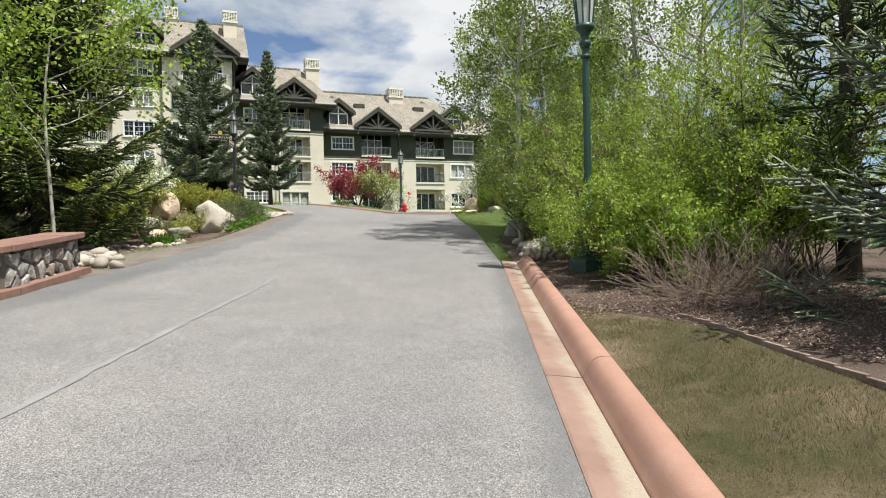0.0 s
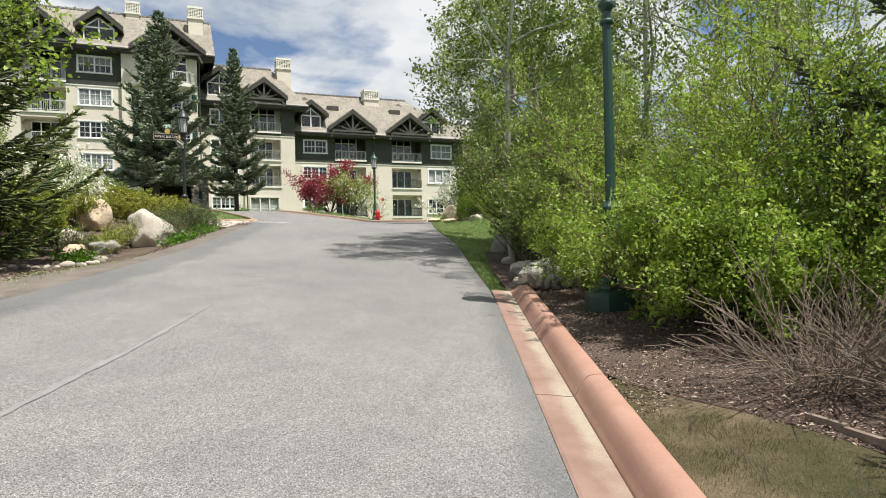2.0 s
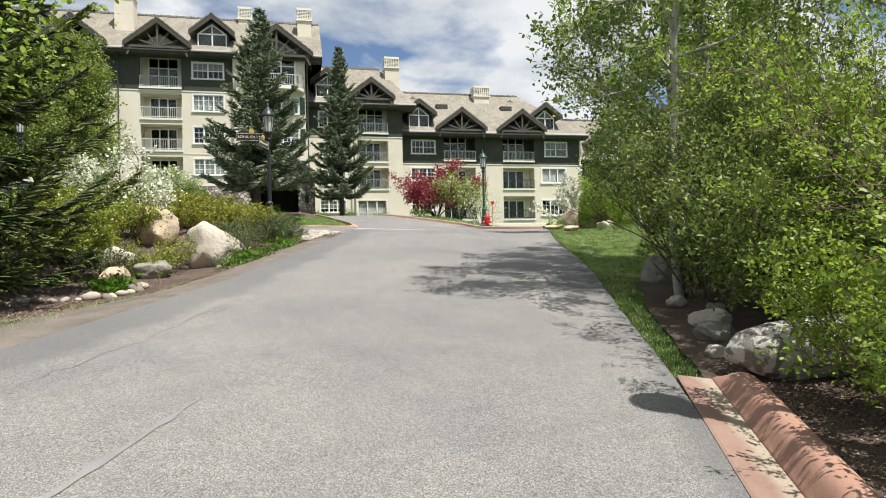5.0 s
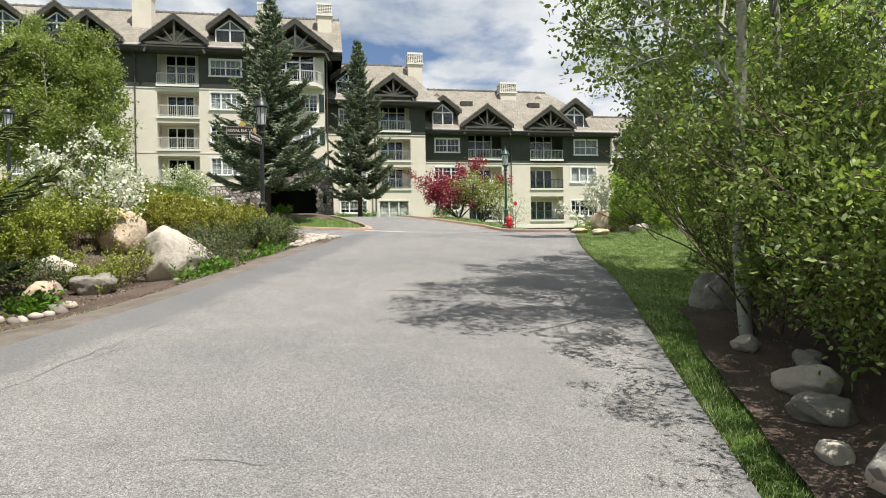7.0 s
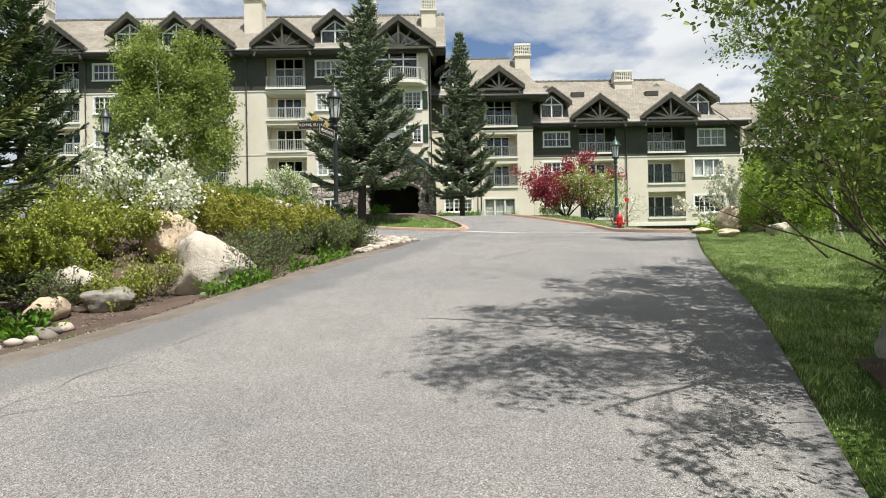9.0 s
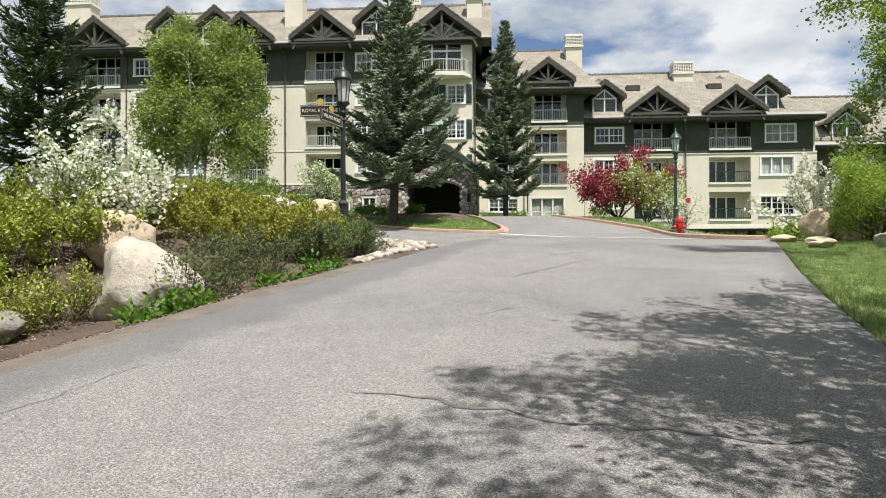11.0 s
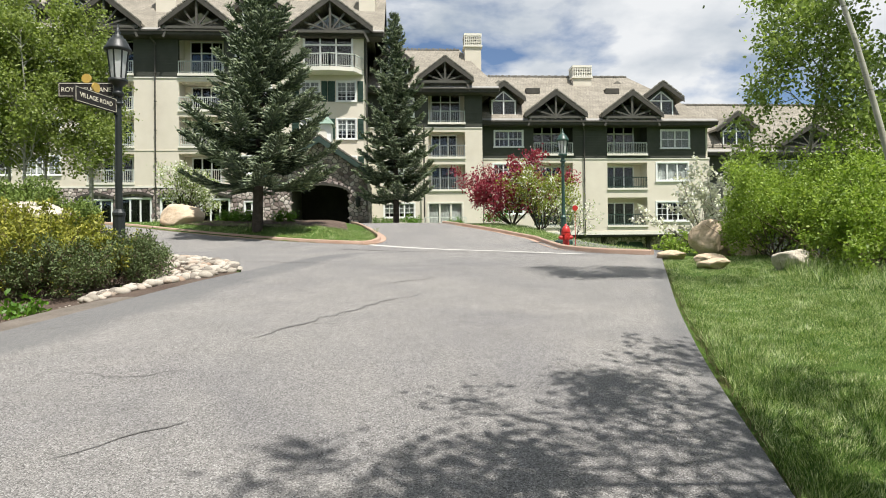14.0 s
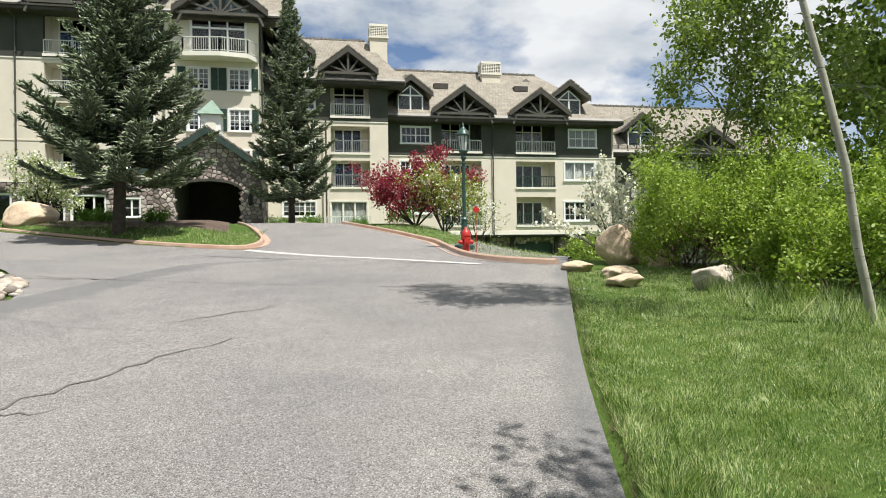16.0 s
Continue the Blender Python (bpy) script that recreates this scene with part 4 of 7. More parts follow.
def dormer(parent, xc, hw, zp, ze, y, yb, wx0, wx1, wz0, wz1, wza):
    """A gabled dormer with a pair of lights and a glazed peak."""
    d = gable(parent, xc, hw, zp, ze, y - 0.45, yb, M_SIDING, y + 0.3, False)
    d.name = "dormer_roof"
    bm = bmesh.new()
    box(bm, wx0 - 0.22, wx1 + 0.22, y + 0.05, yb, wz0 - 0.5, ze - 0.1)
    k = (wza - wz1) / ((wx1 - wx0) / 2)
    prism(bm, [(wx0 - 0.22, ze - 0.1), (wx1 + 0.22, ze - 0.1), (xc, zp - 0.5)], y + 0.05, y + 0.4)
    part("dormer_wall", bm, M_SIDING, d)
    bm = bmesh.new()
    mid = (wx0 + wx1) / 2
    for a, b, c, e in ((wx0 - 0.1, wx0, wz0, wz1), (wx1, wx1 + 0.1, wz0, wz1), (wx0 - 0.1, wx1 + 0.1, wz0 - 0.1, wz0), (mid - 0.06, mid + 0.06, wz0, wz1), (wx0 - 0.1, wx1 + 0.1, wz1 - 0.03, wz1 + 0.08)):
        box(bm, a, b, y - 0.06, y + 0.06, c, e)
    for p, q in (((wx0 - 0.05, wz1), (mid, wza + 0.05)), ((wx1 + 0.05, wz1), (mid, wza + 0.05)), ((mid, wz1), (mid, wza))):
        beam(bm, (p[0], y, p[1]), (q[0], y, q[1]), 0.09, 0.1)
    part("window_frame", bm, M_WHITE, d)
    bm = bmesh.new()
    box(bm, wx0, wx1, y + 0.0, y + 0.01, wz0, wz1)
    prism(bm, [(wx0, wz1 + 0.05), (wx1, wz1 + 0.05), (mid, wza)], y, y + 0.01)
    part("pane", bm, M_GLASS, d)
    return d


def main_roof(parent, x0, x1, yf, ze, yr, zr, yb, hip=0.0, name="roof"):
    """The long roof: a front and a back slope to a ridge, hipped at its right end by hip metres."""
    t, bm = 0.28, bmesh.new()
    top = [(x0, yf, ze), (x1, yf, ze), (x1 - hip, yr, zr), (x0, yr, zr), (x0, yb, ze), (x1, yb, ze)]
    v = [bm.verts.new(p) for p in top]
    w = [bm.verts.new((p[0], p[1], p[2] - t)) for p in top]
    for s in (v, w):
        bm.faces.new((s[0], s[1], s[2], s[3]))
        bm.faces.new((s[3], s[2], s[5], s[4]))
        bm.faces.new((s[1], s[5], s[2]))
    for i, j in ((0, 1), (1, 5), (5, 4), (4, 3), (3, 0)):
        bm.faces.new((v[i], v[j], w[j], w[i]))
    roof = part(name, bm, M_ROOF, parent)
    k = (zr - ze) / (yr - yf)
    bm = bmesh.new()
    prism(bm, [(x0 + 0.03, 0), (x1 - 0.03, 0), (x1 - 0.03, 0.03), (x0 + 0.03, 0.03)], yf - 0.06, yf + 0.28)
    for v in bm.verts:
        v.co.z += ze + (v.co.y - yf) * k + 0.004
    part("eave_flashing", bm, M_FLASH, roof, "pale grey metal strip along the eaves")
    bm = bmesh.new()
    n = int((x1 - hip - x0) / 0.33)
    for i in range(n):
        a = x0 + (x1 - hip - x0) * i / n
        box(bm, a, a + 0.27, yr - 0.16, yr + 0.16, zr - 0.06, zr + 0.09 + 0.03 * (i % 2))
    tagged(part("ridge_capping", bm, M_RIDGE, roof), kind="stuff")
    bm = bmesh.new()
    box(bm, x0 + 0.02, x1 - 0.02, yf - 0.05, yf - 0.002, ze - 0.36, ze + 0.0)
    box(bm, x0 + 0.05, x1 - 0.05, yf - 0.15, yf - 0.052, ze - 0.14, ze - 0.02)
    part("gutter", bm, M_FASCIA, roof)
    bm = bmesh.new()
    box(bm, x0 + 0.1, x1 - 0.1, yf + 0.02, yf + 1.2, ze - 0.4, ze - 0.34)
    part("soffit", bm, M_FASCIA, roof)
    return roof


def chimney(parent, x0, x1, y0, y1, z0, z1, cap):
    bm = bmesh.new()
    box(bm, x0, x1, y0, y1, z0, z1 - 1.25)
    ch = part("chimney", bm, M_STUCCO, parent)
    bm = bmesh.new()
    box(bm, x0 - 0.12, x1 + 0.12, y0 - 0.12, y1 + 0.12, z1 - 1.25, z1 - 1.1)
    box(bm, x0 - 0.06, x1 + 0.06, y0 - 0.06, y1 + 0.06, z1 - 0.22, z1)
    for a in np.linspace(x0, x1, 9):
        box(bm, a - 0.03, a + 0.03, y0 - 0.04, y0 + 0.03, z1 - 1.1, z1 - 0.22)
    for a in np.linspace(y0, y1, 8):
        box(bm, x1 - 0.03, x1 + 0.04, a - 0.03, a + 0.03, z1 - 1.1, z1 - 0.22)
        box(bm, x0 - 0.04, x0 + 0.03, a - 0.03, a + 0.03, z1 - 1.1, z1 - 0.22)
    for c in np.linspace(z1 - 1.0, z1 - 0.3, 6):
        box(bm, x0, x1, y0 - 0.03, y0 + 0.02, c - 0.025, c + 0.025)
        box(bm, x1 - 0.02, x1 + 0.03, y0, y1, c - 0.025, c + 0.025)
    part("chimney_cap", bm, cap, ch)
    bm = bmesh.new()
    box(bm, x0 + 0.08, x1 - 0.08, y0 + 0.08, y1 - 0.08, z1 - 1.1, z1 - 0.22)
    part("flue", bm, M_DARK_FILL, ch)
    return ch


def downpipe(parent, x, y, z0, z1):
    bm = bmesh.new()
    lathe(bm, (x, y - 0.1, z0), [(0.055, 0), (0.055, z1 - z0)], 8)
    for z in np.arange(z0 + 0.6, z1, 2.2):
        box(bm, x - 0.08, x + 0.08, y - 0.17, y - 0.001, z, z + 0.06)
    beam(bm, (x, y - 0.1, z1), (x - 0.3, y - 0.75, z1 + 0.5), 0.1, 0.1)
    return part("downpipe", bm, M_PIPE, parent)


def band(parent, x0, x1, y, z, material=None, h=0.16, proud=0.05):
    return part("band", box(bmesh.new(), x0, x1, y - proud, y - 0.002, z - h / 2, z + h / 2), material or M_TRIM, parent)


def masonry(name, parent, u0, u1, v0, v1, place, skip, seed, size=0.3, single=False, deep=0.06):
    """Rubble stonework: many-sided chamfered stones fitted together. place(u, v, out) gives a point of the face."""
    rng, made = random.Random(seed), []
    bm = bmesh.new()
    sv = size * 0.78
    nu, nv = max(1, round((u1 - u0) / size)), max(1, round((v1 - v0) / sv))
    du, dv = (u1 - u0) / nu, (v1 - v0) / nv
    seeds = {(i, k): (u0 + (i + 0.5 + rng.uniform(-0.42, 0.42) + 0.25 * (k % 2)) * du, v0 + (k + 0.5 + rng.uniform(-0.38, 0.38)) * dv) for i in range(-2, nu + 2) for k in range(-2, nv + 2)}
    for i in range(nu):
        for k in range(nv):
            cu, cv = seeds[i, k]
            if skip(cu, cv):
                continue
            c = [(max(u0, cu - size), max(v0, cv - size)), (min(u1, cu + size), max(v0, cv - size)), (min(u1, cu + size), min(v1, cv + size)), (max(u0, cu - size), min(v1, cv + size))]
            for a in range(-2, 3):
                for b in range(-2, 3):
                    if (a or b) and (i + a, k + b) in seeds:
                        ou, ov = seeds[i + a, k + b]
                        nx, ny = ou - cu, ov - cv
                        lim = (nx * (ou + cu) + ny * (ov + cv)) / 2 - 0.012 * math.hypot(nx, ny)
                        out = []
                        for p, q in zip(c, c[1:] + c[:1]):
                            fp, fq = nx * p[0] + ny * p[1] - lim, nx * q[0] + ny * q[1] - lim
                            if fp <= 0:
                                out.append(p)
                            if fp * fq < 0:
                                t = fp / (fp - fq)
                                out.append((p[0] + (q[0] - p[0]) * t, p[1] + (q[1] - p[1]) * t))
                        c = out
            if len(c) < 3:
                continue
            n = len(c)
            mu, mv = sum(p for p, _ in c) / n, sum(q for _, q in c) / n
            if skip(mu, mv):
                continue
            if single:
                bm = bmesh.new()
            o = deep * rng.uniform(0.5, 1.25)
            lo = [bm.verts.new(place(p, q, -0.02)) for p, q in c]
            hi = [bm.verts.new(place(mu + (p - mu) * 0.82, mv + (q - mv) * 0.82, o * rng.uniform(0.75, 1.1))) for p, q in c]
            mid_ = bm.verts.new(place(mu, mv, o * 1.15))
            for a in range(n):
                b = (a + 1) % n
                bm.faces.new((lo[a], lo[b], hi[b], hi[a]))
                bm.faces.new((hi[a], hi[b], mid_))
            if single:
                made.append(part(name, bm, M_RUBBLE if parent.name.startswith("stone_wall") else M_MASON, parent))
    if not single:
        made = part(name, bm, M_MASON_FIELD, parent)
        tagged(made, kind="stuff")
    return made


# the west wing, with the gabled tower and the stone porch
W = thing("apartment_building", (-20, 67.3, 6.0), "cream stucco wing with dark siding, gables and balconies", "building")
Y = 67.3
bays = [(-17.15, -13.7), (-24.0, -20.5), (-37.0, -33.5)]
floors = [(17.9, 21.3), (15.15, 17.3), (12.35, 14.6), (9.55, 11.75)]
win_x = [(-12.75, -10.15), (-32.2, -29.6), (-28.6, -26.0)]
win_z = {17.9: (18.75, 20.15), 15.15: (15.85, 17.3), 12.35: (12.95, 14.4), 9.55: (10.15, 11.55)}
holes = [(a, b, z0, min(z1, 20.95)) for a, b in bays for z0, z1 in floors] + [(a, b, *win_z[z0]) for a, b in win_x for z0, _ in floors]
wall(W, "wall", -38.8, -9.3, 9.2, 17.65, Y, holes, M_STUCCO)
wall(W, "siding", -38.8, -9.3, 17.65, 20.95, Y - 0.06, holes, M_SIDING, 0.36, "dark green-grey lap siding")
for k, (a, b) in enumerate(bays):
    for i, (z0, z1) in enumerate(floors):
        loggia(W, a, b, z0, z1, Y - (0.06 if i == 0 else 0), 1.5, M_SIDING if i == 0 and k != 0 else M_STUCCO, top=i == 0, door=(0.14, 0.86) if i == 0 else (0.16, 0.8))
for k, (a, b) in enumerate(win_x):
    for z0, _ in floors:
        if z0 == 17.9:
            window(W, a, b, *win_z[z0], Y - 0.06, 2, 2, (3, 1), curtain=0.45 * (k == 0))
        else:
            window(W, a, b, *win_z[z0], Y, 3, 1, (2, 3), curtain=0.9 * ((k + int(z0)) % 2))
band(W, -38.8, -9.3, Y, 17.62)
band(W, -38.8, -9.3, Y, 12.0, M_STUCCO, 0.1, 0.03)
band(W, -38.8, -9.3, Y, 9.2)
lobby = [(-24.6, -22.2, 6.35, 8.2), (-21.6, -19.3, 6.35, 8.3), (-18.5, -16.0, 6.35, 8.3), (-15.5, -13.4, 6.35, 8.2), (-12.2, -11.15, 6.75, 8.0)]
wall(W, "stone_base", -38.8, -9.3, 5.2, 9.1, Y + 0.02, lobby, M_MORTAR, 0.4)
masonry("stonework", W, -38.8, -9.3, 5.6, 9.1, lambda u, v, o: (u, Y + 0.02 - o, v), lambda u, v: any(a - 0.12 < u < b + 0.12 and c - 0.1 < v < d + 0.25 for a, b, c, d in lobby), 5, 0.36)
for a, b, c, d in lobby:
    window(W, a, b, c, d, Y, 3 if b - a > 2 else 2, 1, (1, 1) if b - a > 2 else (1, 2), 0.09)
bm = bmesh.new()
for a, b, c, d in lobby[:4]:
    n = 8
    for i in range(n):
        p, q = i / n, (i + 1) / n
        rise = lambda t: d + 0.14 + 0.32 * (1 - (2 * t - 1) ** 2)
        beam(bm, (a - 0.2 + (b - a + 0.4) * p, Y - 0.08, rise(p)), (a - 0.2 + (b - a + 0.4) * q, Y - 0.08, rise(q)), 0.2, 0.14)
part("arched_lintel", bm, M_FASCIA, W)
# added near-black sheet: the unlit rooms behind the glass, as colour
part("inner_wall", box(bmesh.new(), -38.6, -9.3, Y + 2.4, Y + 2.5, 5.6, 21.0), M_DARK_FILL, W)
roof = main_roof(W, -40.6, -1.35, Y - 0.95, 20.95, 72.6, 26.0, 79)
for xc in (-15.45, -22.25, -35.2):
    gable(W, xc, 2.75, 23.65, 21.45, Y - 1.15, 72.0, M_SIDING if xc < -16 else M_STUCCO, Y + 0.02)
for xc in (-11.04, -24.95, -29.05):
    dormer(W, xc, 1.95, 24.55, 22.95, 67.4, 72.6, xc - 1.15, xc + 1.15, 21.72, 22.8, 23.65)
chimney(W, -19.6, -18.0, 69.4, 70.8, 21.5, 27.7, M_TRIM)
chimney(W, -9.1, -7.9, 72.0, 73.2, 24.5, 27.2, M_TRIM)
chimney(W, -40.0, -37.6, 69.4, 70.8, 21.5, 27.2, M_TRIM)
downpipe(W, -18.85, Y - 0.06, 6.3, 20.2)
downpipe(W, -32.9, Y - 0.06, 9.3, 20.2)
for a, b in ((-38.8, -38.5), ):
    part("end_wall", box(bmesh.new(), a, b, Y + 0.3, 79, 5.4, 20.9), M_STUCCO, W)
part("back_wall", box(bmesh.new(), -38.8, -2.95, 78.6, 78.9, 5.4, 20.9), M_STUCCO, W)

YT = 66.8
tower_win = [(-5.0, -3.62, 15.72, 17.2), (-7.75, -6.38, 15.72, 17.2), (-5.0, -3.62, 12.8, 14.3), (-7.75, -6.38, 12.8, 14.3), (-5.0, -3.62, 9.9, 11.4)]
tower_big = (-7.5, -3.85, 18.3, 20.75)
wall(W, "tower_wall", -9.3, -2.95, 5.4, 21.3, YT, tower_win + [tower_big], M_STUCCO, 0.3)
for a, b, c, d in tower_win:
    window(W, a, b, c, d, YT, 2, 1, (2, 4), 0.1, curtain=0.6)
    for s0, s1 in ((a - 0.72, a - 0.17), (b + 0.17, b + 0.62)):
        bm = bmesh.new()
        box(bm, s0, s1, YT - 0.05, YT - 0.002, c - 0.05, d + 0.05)
        for z in np.arange(c + 0.05, d - 0.05, 0.1):
            beam(bm, (s0 + 0.06, YT - 0.055, z), (s1 - 0.06, YT - 0.055, z + 0.001), 0.06, 0.03)
        part("shutter", bm, M_SHUTTER, W)
window(W, *tower_big, YT, 3, 1, (1, 1), 0.1, sill=False)
bm = bmesh.new()
box(bm, tower_big[0], tower_big[1], YT - 0.02, YT + 0.1, 20.0, 20.12)
part("transom", bm, M_WHITE, W)
bm = bmesh.new()
outline = [(-8.6, YT), (-7.9, YT - 1.1), (-5.4, YT - 1.45), (-3.6, YT - 1.1), (-3.0, YT)]
lo, hi = [bm.verts.new((px, py, 17.72)) for px, py in outline], [bm.verts.new((px, py, 18.02)) for px, py in outline]
bm.faces.new(lo)
bm.faces.new(hi[::-1])
for i in range(5):
    bm.faces.new((lo[i], lo[(i + 1) % 5], hi[(i + 1) % 5], hi[i]))
bal = part("balcony", bm, M_TRIM, W)
bm = bmesh.new()
railing(bm, [(px, py + 0.08) for px, py in outline], 18.02, 1.0)
part("railing", bm, M_RAIL, bal)
tg = gable(W, -5.4, 3.2, 23.55, 21.1, YT - 1.05, 73.0, M_STUCCO, YT + 0.01)
bm = bmesh.new()
prism(bm, [(-7.1, 21.12), (-3.7, 21.12), (-5.4, 22.35)], YT - 0.03, YT - 0.02)
part("gable_pane", bm, M_GLASS, tg)
bm = bmesh.new()
for p, q in (((-7.2, 21.1), (-3.6, 21.1)), ((-7.2, 21.1), (-5.4, 22.42)), ((-3.6, 21.1), (-5.4, 22.42)), ((-6.0, 21.1), (-6.0, 21.9)), ((-4.8, 21.1), (-4.8, 21.9))):
    beam(bm, (p[0], YT - 0.04, p[1]), (q[0], YT - 0.04, q[1]), 0.09, 0.1)
part("gable_window_frame", bm, M_WHITE, tg)
bm = bmesh.new()
box(bm, -3.25, -2.951, YT + 0.31, 79, 5.4, 17.6)
part("side_wall", bm, M_STUCCO, W)
bm = bmesh.new()
box(bm, -3.25, -2.9, YT + 0.31, 79, 17.6, 20.8)
prism(bm, [(-3.2, 20.8), (-2.95, 20.8), (-2.95, 21.2), (-3.2, 21.2)], YT + 0.4, 76)
part("side_siding", bm, M_SIDING, W)
downpipe(W, -2.75, YT + 0.25, 6.0, 20.3)
# the tower rooms' darkness, painted on a sheet behind the windows
part("inner_wall", box(bmesh.new(), -9.2, -3.3, YT + 2.4, YT + 2.5, 5.6, 21.0), M_DARK_FILL, W)
chimney(W, -3.5, -2.2, 70.0, 71.4, 22.3, 26.7, M_TRIM)

P = thing("stone_porch", (-5.7, 61.8, 5.6), "rubble stone entrance porch with an arched opening", "porch")
PY, XC = 61.8, -5.72
zr_p, ze_p, hw_p = 12.05, 9.3, 3.95
arch = lambda u: 8.15 + 0.55 * math.sqrt(max(0.0, 1 - ((u - XC) / 1.95) ** 2))
solid_front = lambda u, v: abs(u - XC) < 1.95 and v < arch(u)
for s in (-1, 1):
    part("pier", box(bmesh.new(), min(XC + s * 1.97, XC + s * 3.25), max(XC + s * 1.97, XC + s * 3.25), PY, 66.78, 5.0, 9.0), M_MORTAR, P)
bm = bmesh.new()
n = 18
us = [XC - 3.25 + 6.5 * i / n for i in range(n + 1)]
for a, b in zip(us, us[1:]):
    lo = [max(9.0, 0) if abs(u - XC) >= 1.96 else arch(u) for u in (a, b)]
    hi = [zr_p - 0.2 - abs(u - XC) * (zr_p - ze_p) / hw_p for u in (a, b)]
    prism(bm, [(a, lo[0]), (b, lo[1]), (b, hi[1]), (a, hi[0])], PY, PY + 0.45)
part("arch_wall", bm, M_MORTAR, P)
masonry("stonework", P, XC - 3.25, XC + 3.25, 5.2, 11.8, lambda u, v, o: (u, PY - o, v), lambda u, v: solid_front(u, v - 0.08) or v > zr_p - 0.35 - abs(u - XC) * (zr_p - ze_p) / hw_p, 9, 0.34)
masonry("side_stonework", P, PY, 66.7, 5.2, 9.0, lambda u, v, o: (XC + 3.25 + o, u, v), lambda u, v: False, 11, 0.34)
bm = bmesh.new()
for i in range(14):
    t0, t1 = math.pi * i / 14, math.pi * (i + 1) / 14
    beam(bm, (XC + 2.02 * math.cos(t0), PY - 0.06, 8.15 + 0.6 * math.sin(t0)), (XC + 2.02 * math.cos(t1), PY - 0.06, 8.15 + 0.6 * math.sin(t1)), 0.16, 0.2)
part("arch_trim", bm, M_FASCIA, P)
pr = gable(P, XC, hw_p, zr_p, ze_p, PY - 0.55, 66.75, M_MORTAR, PY + 0.5, False, M_GREEN_TRIM)
# back sheet and ceiling near-black: the arch's inner shade is in their colour
part("inner_wall", box(bmesh.new(), XC - 1.97, XC + 1.97, 66.4, 66.6, 5.2, 9.0), M_DARK_FILL, P)
part("porch_ceiling", box(bmesh.new(), XC - 1.97, XC + 1.97, PY + 0.46, 66.4, 8.85, 9.0), M_DARK_FILL, P)
bm = bmesh.new()
box(bm, XC - 0.62, XC + 0.62, 63.2, 64.4, 11.2, 13.2)
cup = part("cupola", bm, M_WHITE, P, "white niche on the porch ridge")
bm = bmesh.new()
top = bm.verts.new((XC, 63.8, 14.3))
base = [bm.verts.new((XC + a * 0.85, 63.8 + b * 0.85, 13.2)) for a, b in ((-1, -1), (1, -1), (1, 1), (-1, 1))]
bm.faces.new(base)
for i in range(4):
    bm.faces.new((base[i], base[(i + 1) % 4], top))
part("cupola_roof", bm, M_COPPER, cup)
bm = bmesh.new()
prism(bm, [(XC - 0.34, 11.9)] + [(XC + 0.34 * math.cos(t), 12.5 + 0.34 * math.sin(t)) for t in np.linspace(math.pi, 0, 9)] + [(XC + 0.34, 11.9)], 63.15, 63.198)
part("arched_panel", bm, M_TRIM, cup)
bm = bmesh.new()
lathe(bm, (XC + 2.6, PY - 0.28, 7.1), [(0.05, 0), (0.14, 0.1), (0.17, 0.55), (0.2, 0.58), (0.02, 0.8)], 8)
beam(bm, (XC + 2.6, PY - 0.28, 7.8), (XC + 2.6, PY + 0.02, 7.8), 0.05, 0.05)
part("wall_lantern", bm, M_BLACK_IRON, P)

# the middle wing
MW = thing("apartment_building", (2, 71, 6.0), "cream stucco middle wing, one gabled stack of balconies", "building")
Y = 71.0
bay = (2.15, 5.25)
fl = [(14.95, 18.2), (12.05, 14.15), (9.3, 11.4)]
mw = [(-1.6, 0.9, 15.4, 16.9), (-1.6, 0.9, 12.5, 13.9), (-1.6, 0.9, 9.7, 11.1), (-1.6, 0.9, 6.95, 8.1)]
low_door = (2.1, 4.95, 6.25, 8.1)
holes = [(*bay, z0, min(z1, 17.55)) for z0, z1 in fl] + mw + [low_door]
wall(MW, "wall", -2.93, 6.72, 5.2, 14.55, Y, holes, M_STUCCO)
wall(MW, "siding", -2.93, 6.72, 14.55, 17.6, Y - 0.06, holes, M_SIDING, 0.36, "dark green-grey lap siding")
for i, (z0, z1) in enumerate(fl):
    loggia(MW, *bay, z0, z1, Y - (0.06 if i == 0 else 0), 1.5, None, M_RAIL if i == 0 else M_RAIL_GREY, top=i == 0, door=(0.1, 0.9) if i == 0 else (0.1, 0.8))
for i, (a, b, c, d) in enumerate(mw):
    window(MW, a, b, c, d, Y - (0.06 if i == 0 else 0), 3, 1, (2, 3), curtain=0.7)
window(MW, *low_door, Y, 3, 1, (1, 1), 0.12, M_TRIM, curtain=0.9)
bm = bmesh.new()
railing(bm, [(1.75, Y - 0.6), (5.2, Y - 0.6)], 6.0, 0.9, 0.13)
part("terrace_rail", bm, M_RAIL, MW)
bm = bmesh.new()
lathe(bm, (1.75, Y - 0.5, 5.6), [(0.07, 0), (0.07, 9.0)], 8)
part("post", bm, M_PIPE, MW)
band(MW, -2.93, 6.72, Y, 14.52)
main_roof(MW, -2.9, 8.1, Y - 0.9, 17.65, 78, 23.3, 85, 2.6)
gable(MW, 3.55, 2.35, 20.25, 18.45, Y - 1.1, 77, M_SIDING, Y + 0.02)
dormer(MW, -0.67, 1.7, 21.3, 19.95, 71.2, 77.0, -1.75, 0.4, 18.5, 19.6, 20.5)
chimney(MW, 5.75, 7.25, 75.6, 77, 19.3, 24.1, M_TRIM)
part("side_wall", box(bmesh.new(), 6.45, 6.72, Y + 0.31, 84, 5.4, 17.5), M_STUCCO, MW)
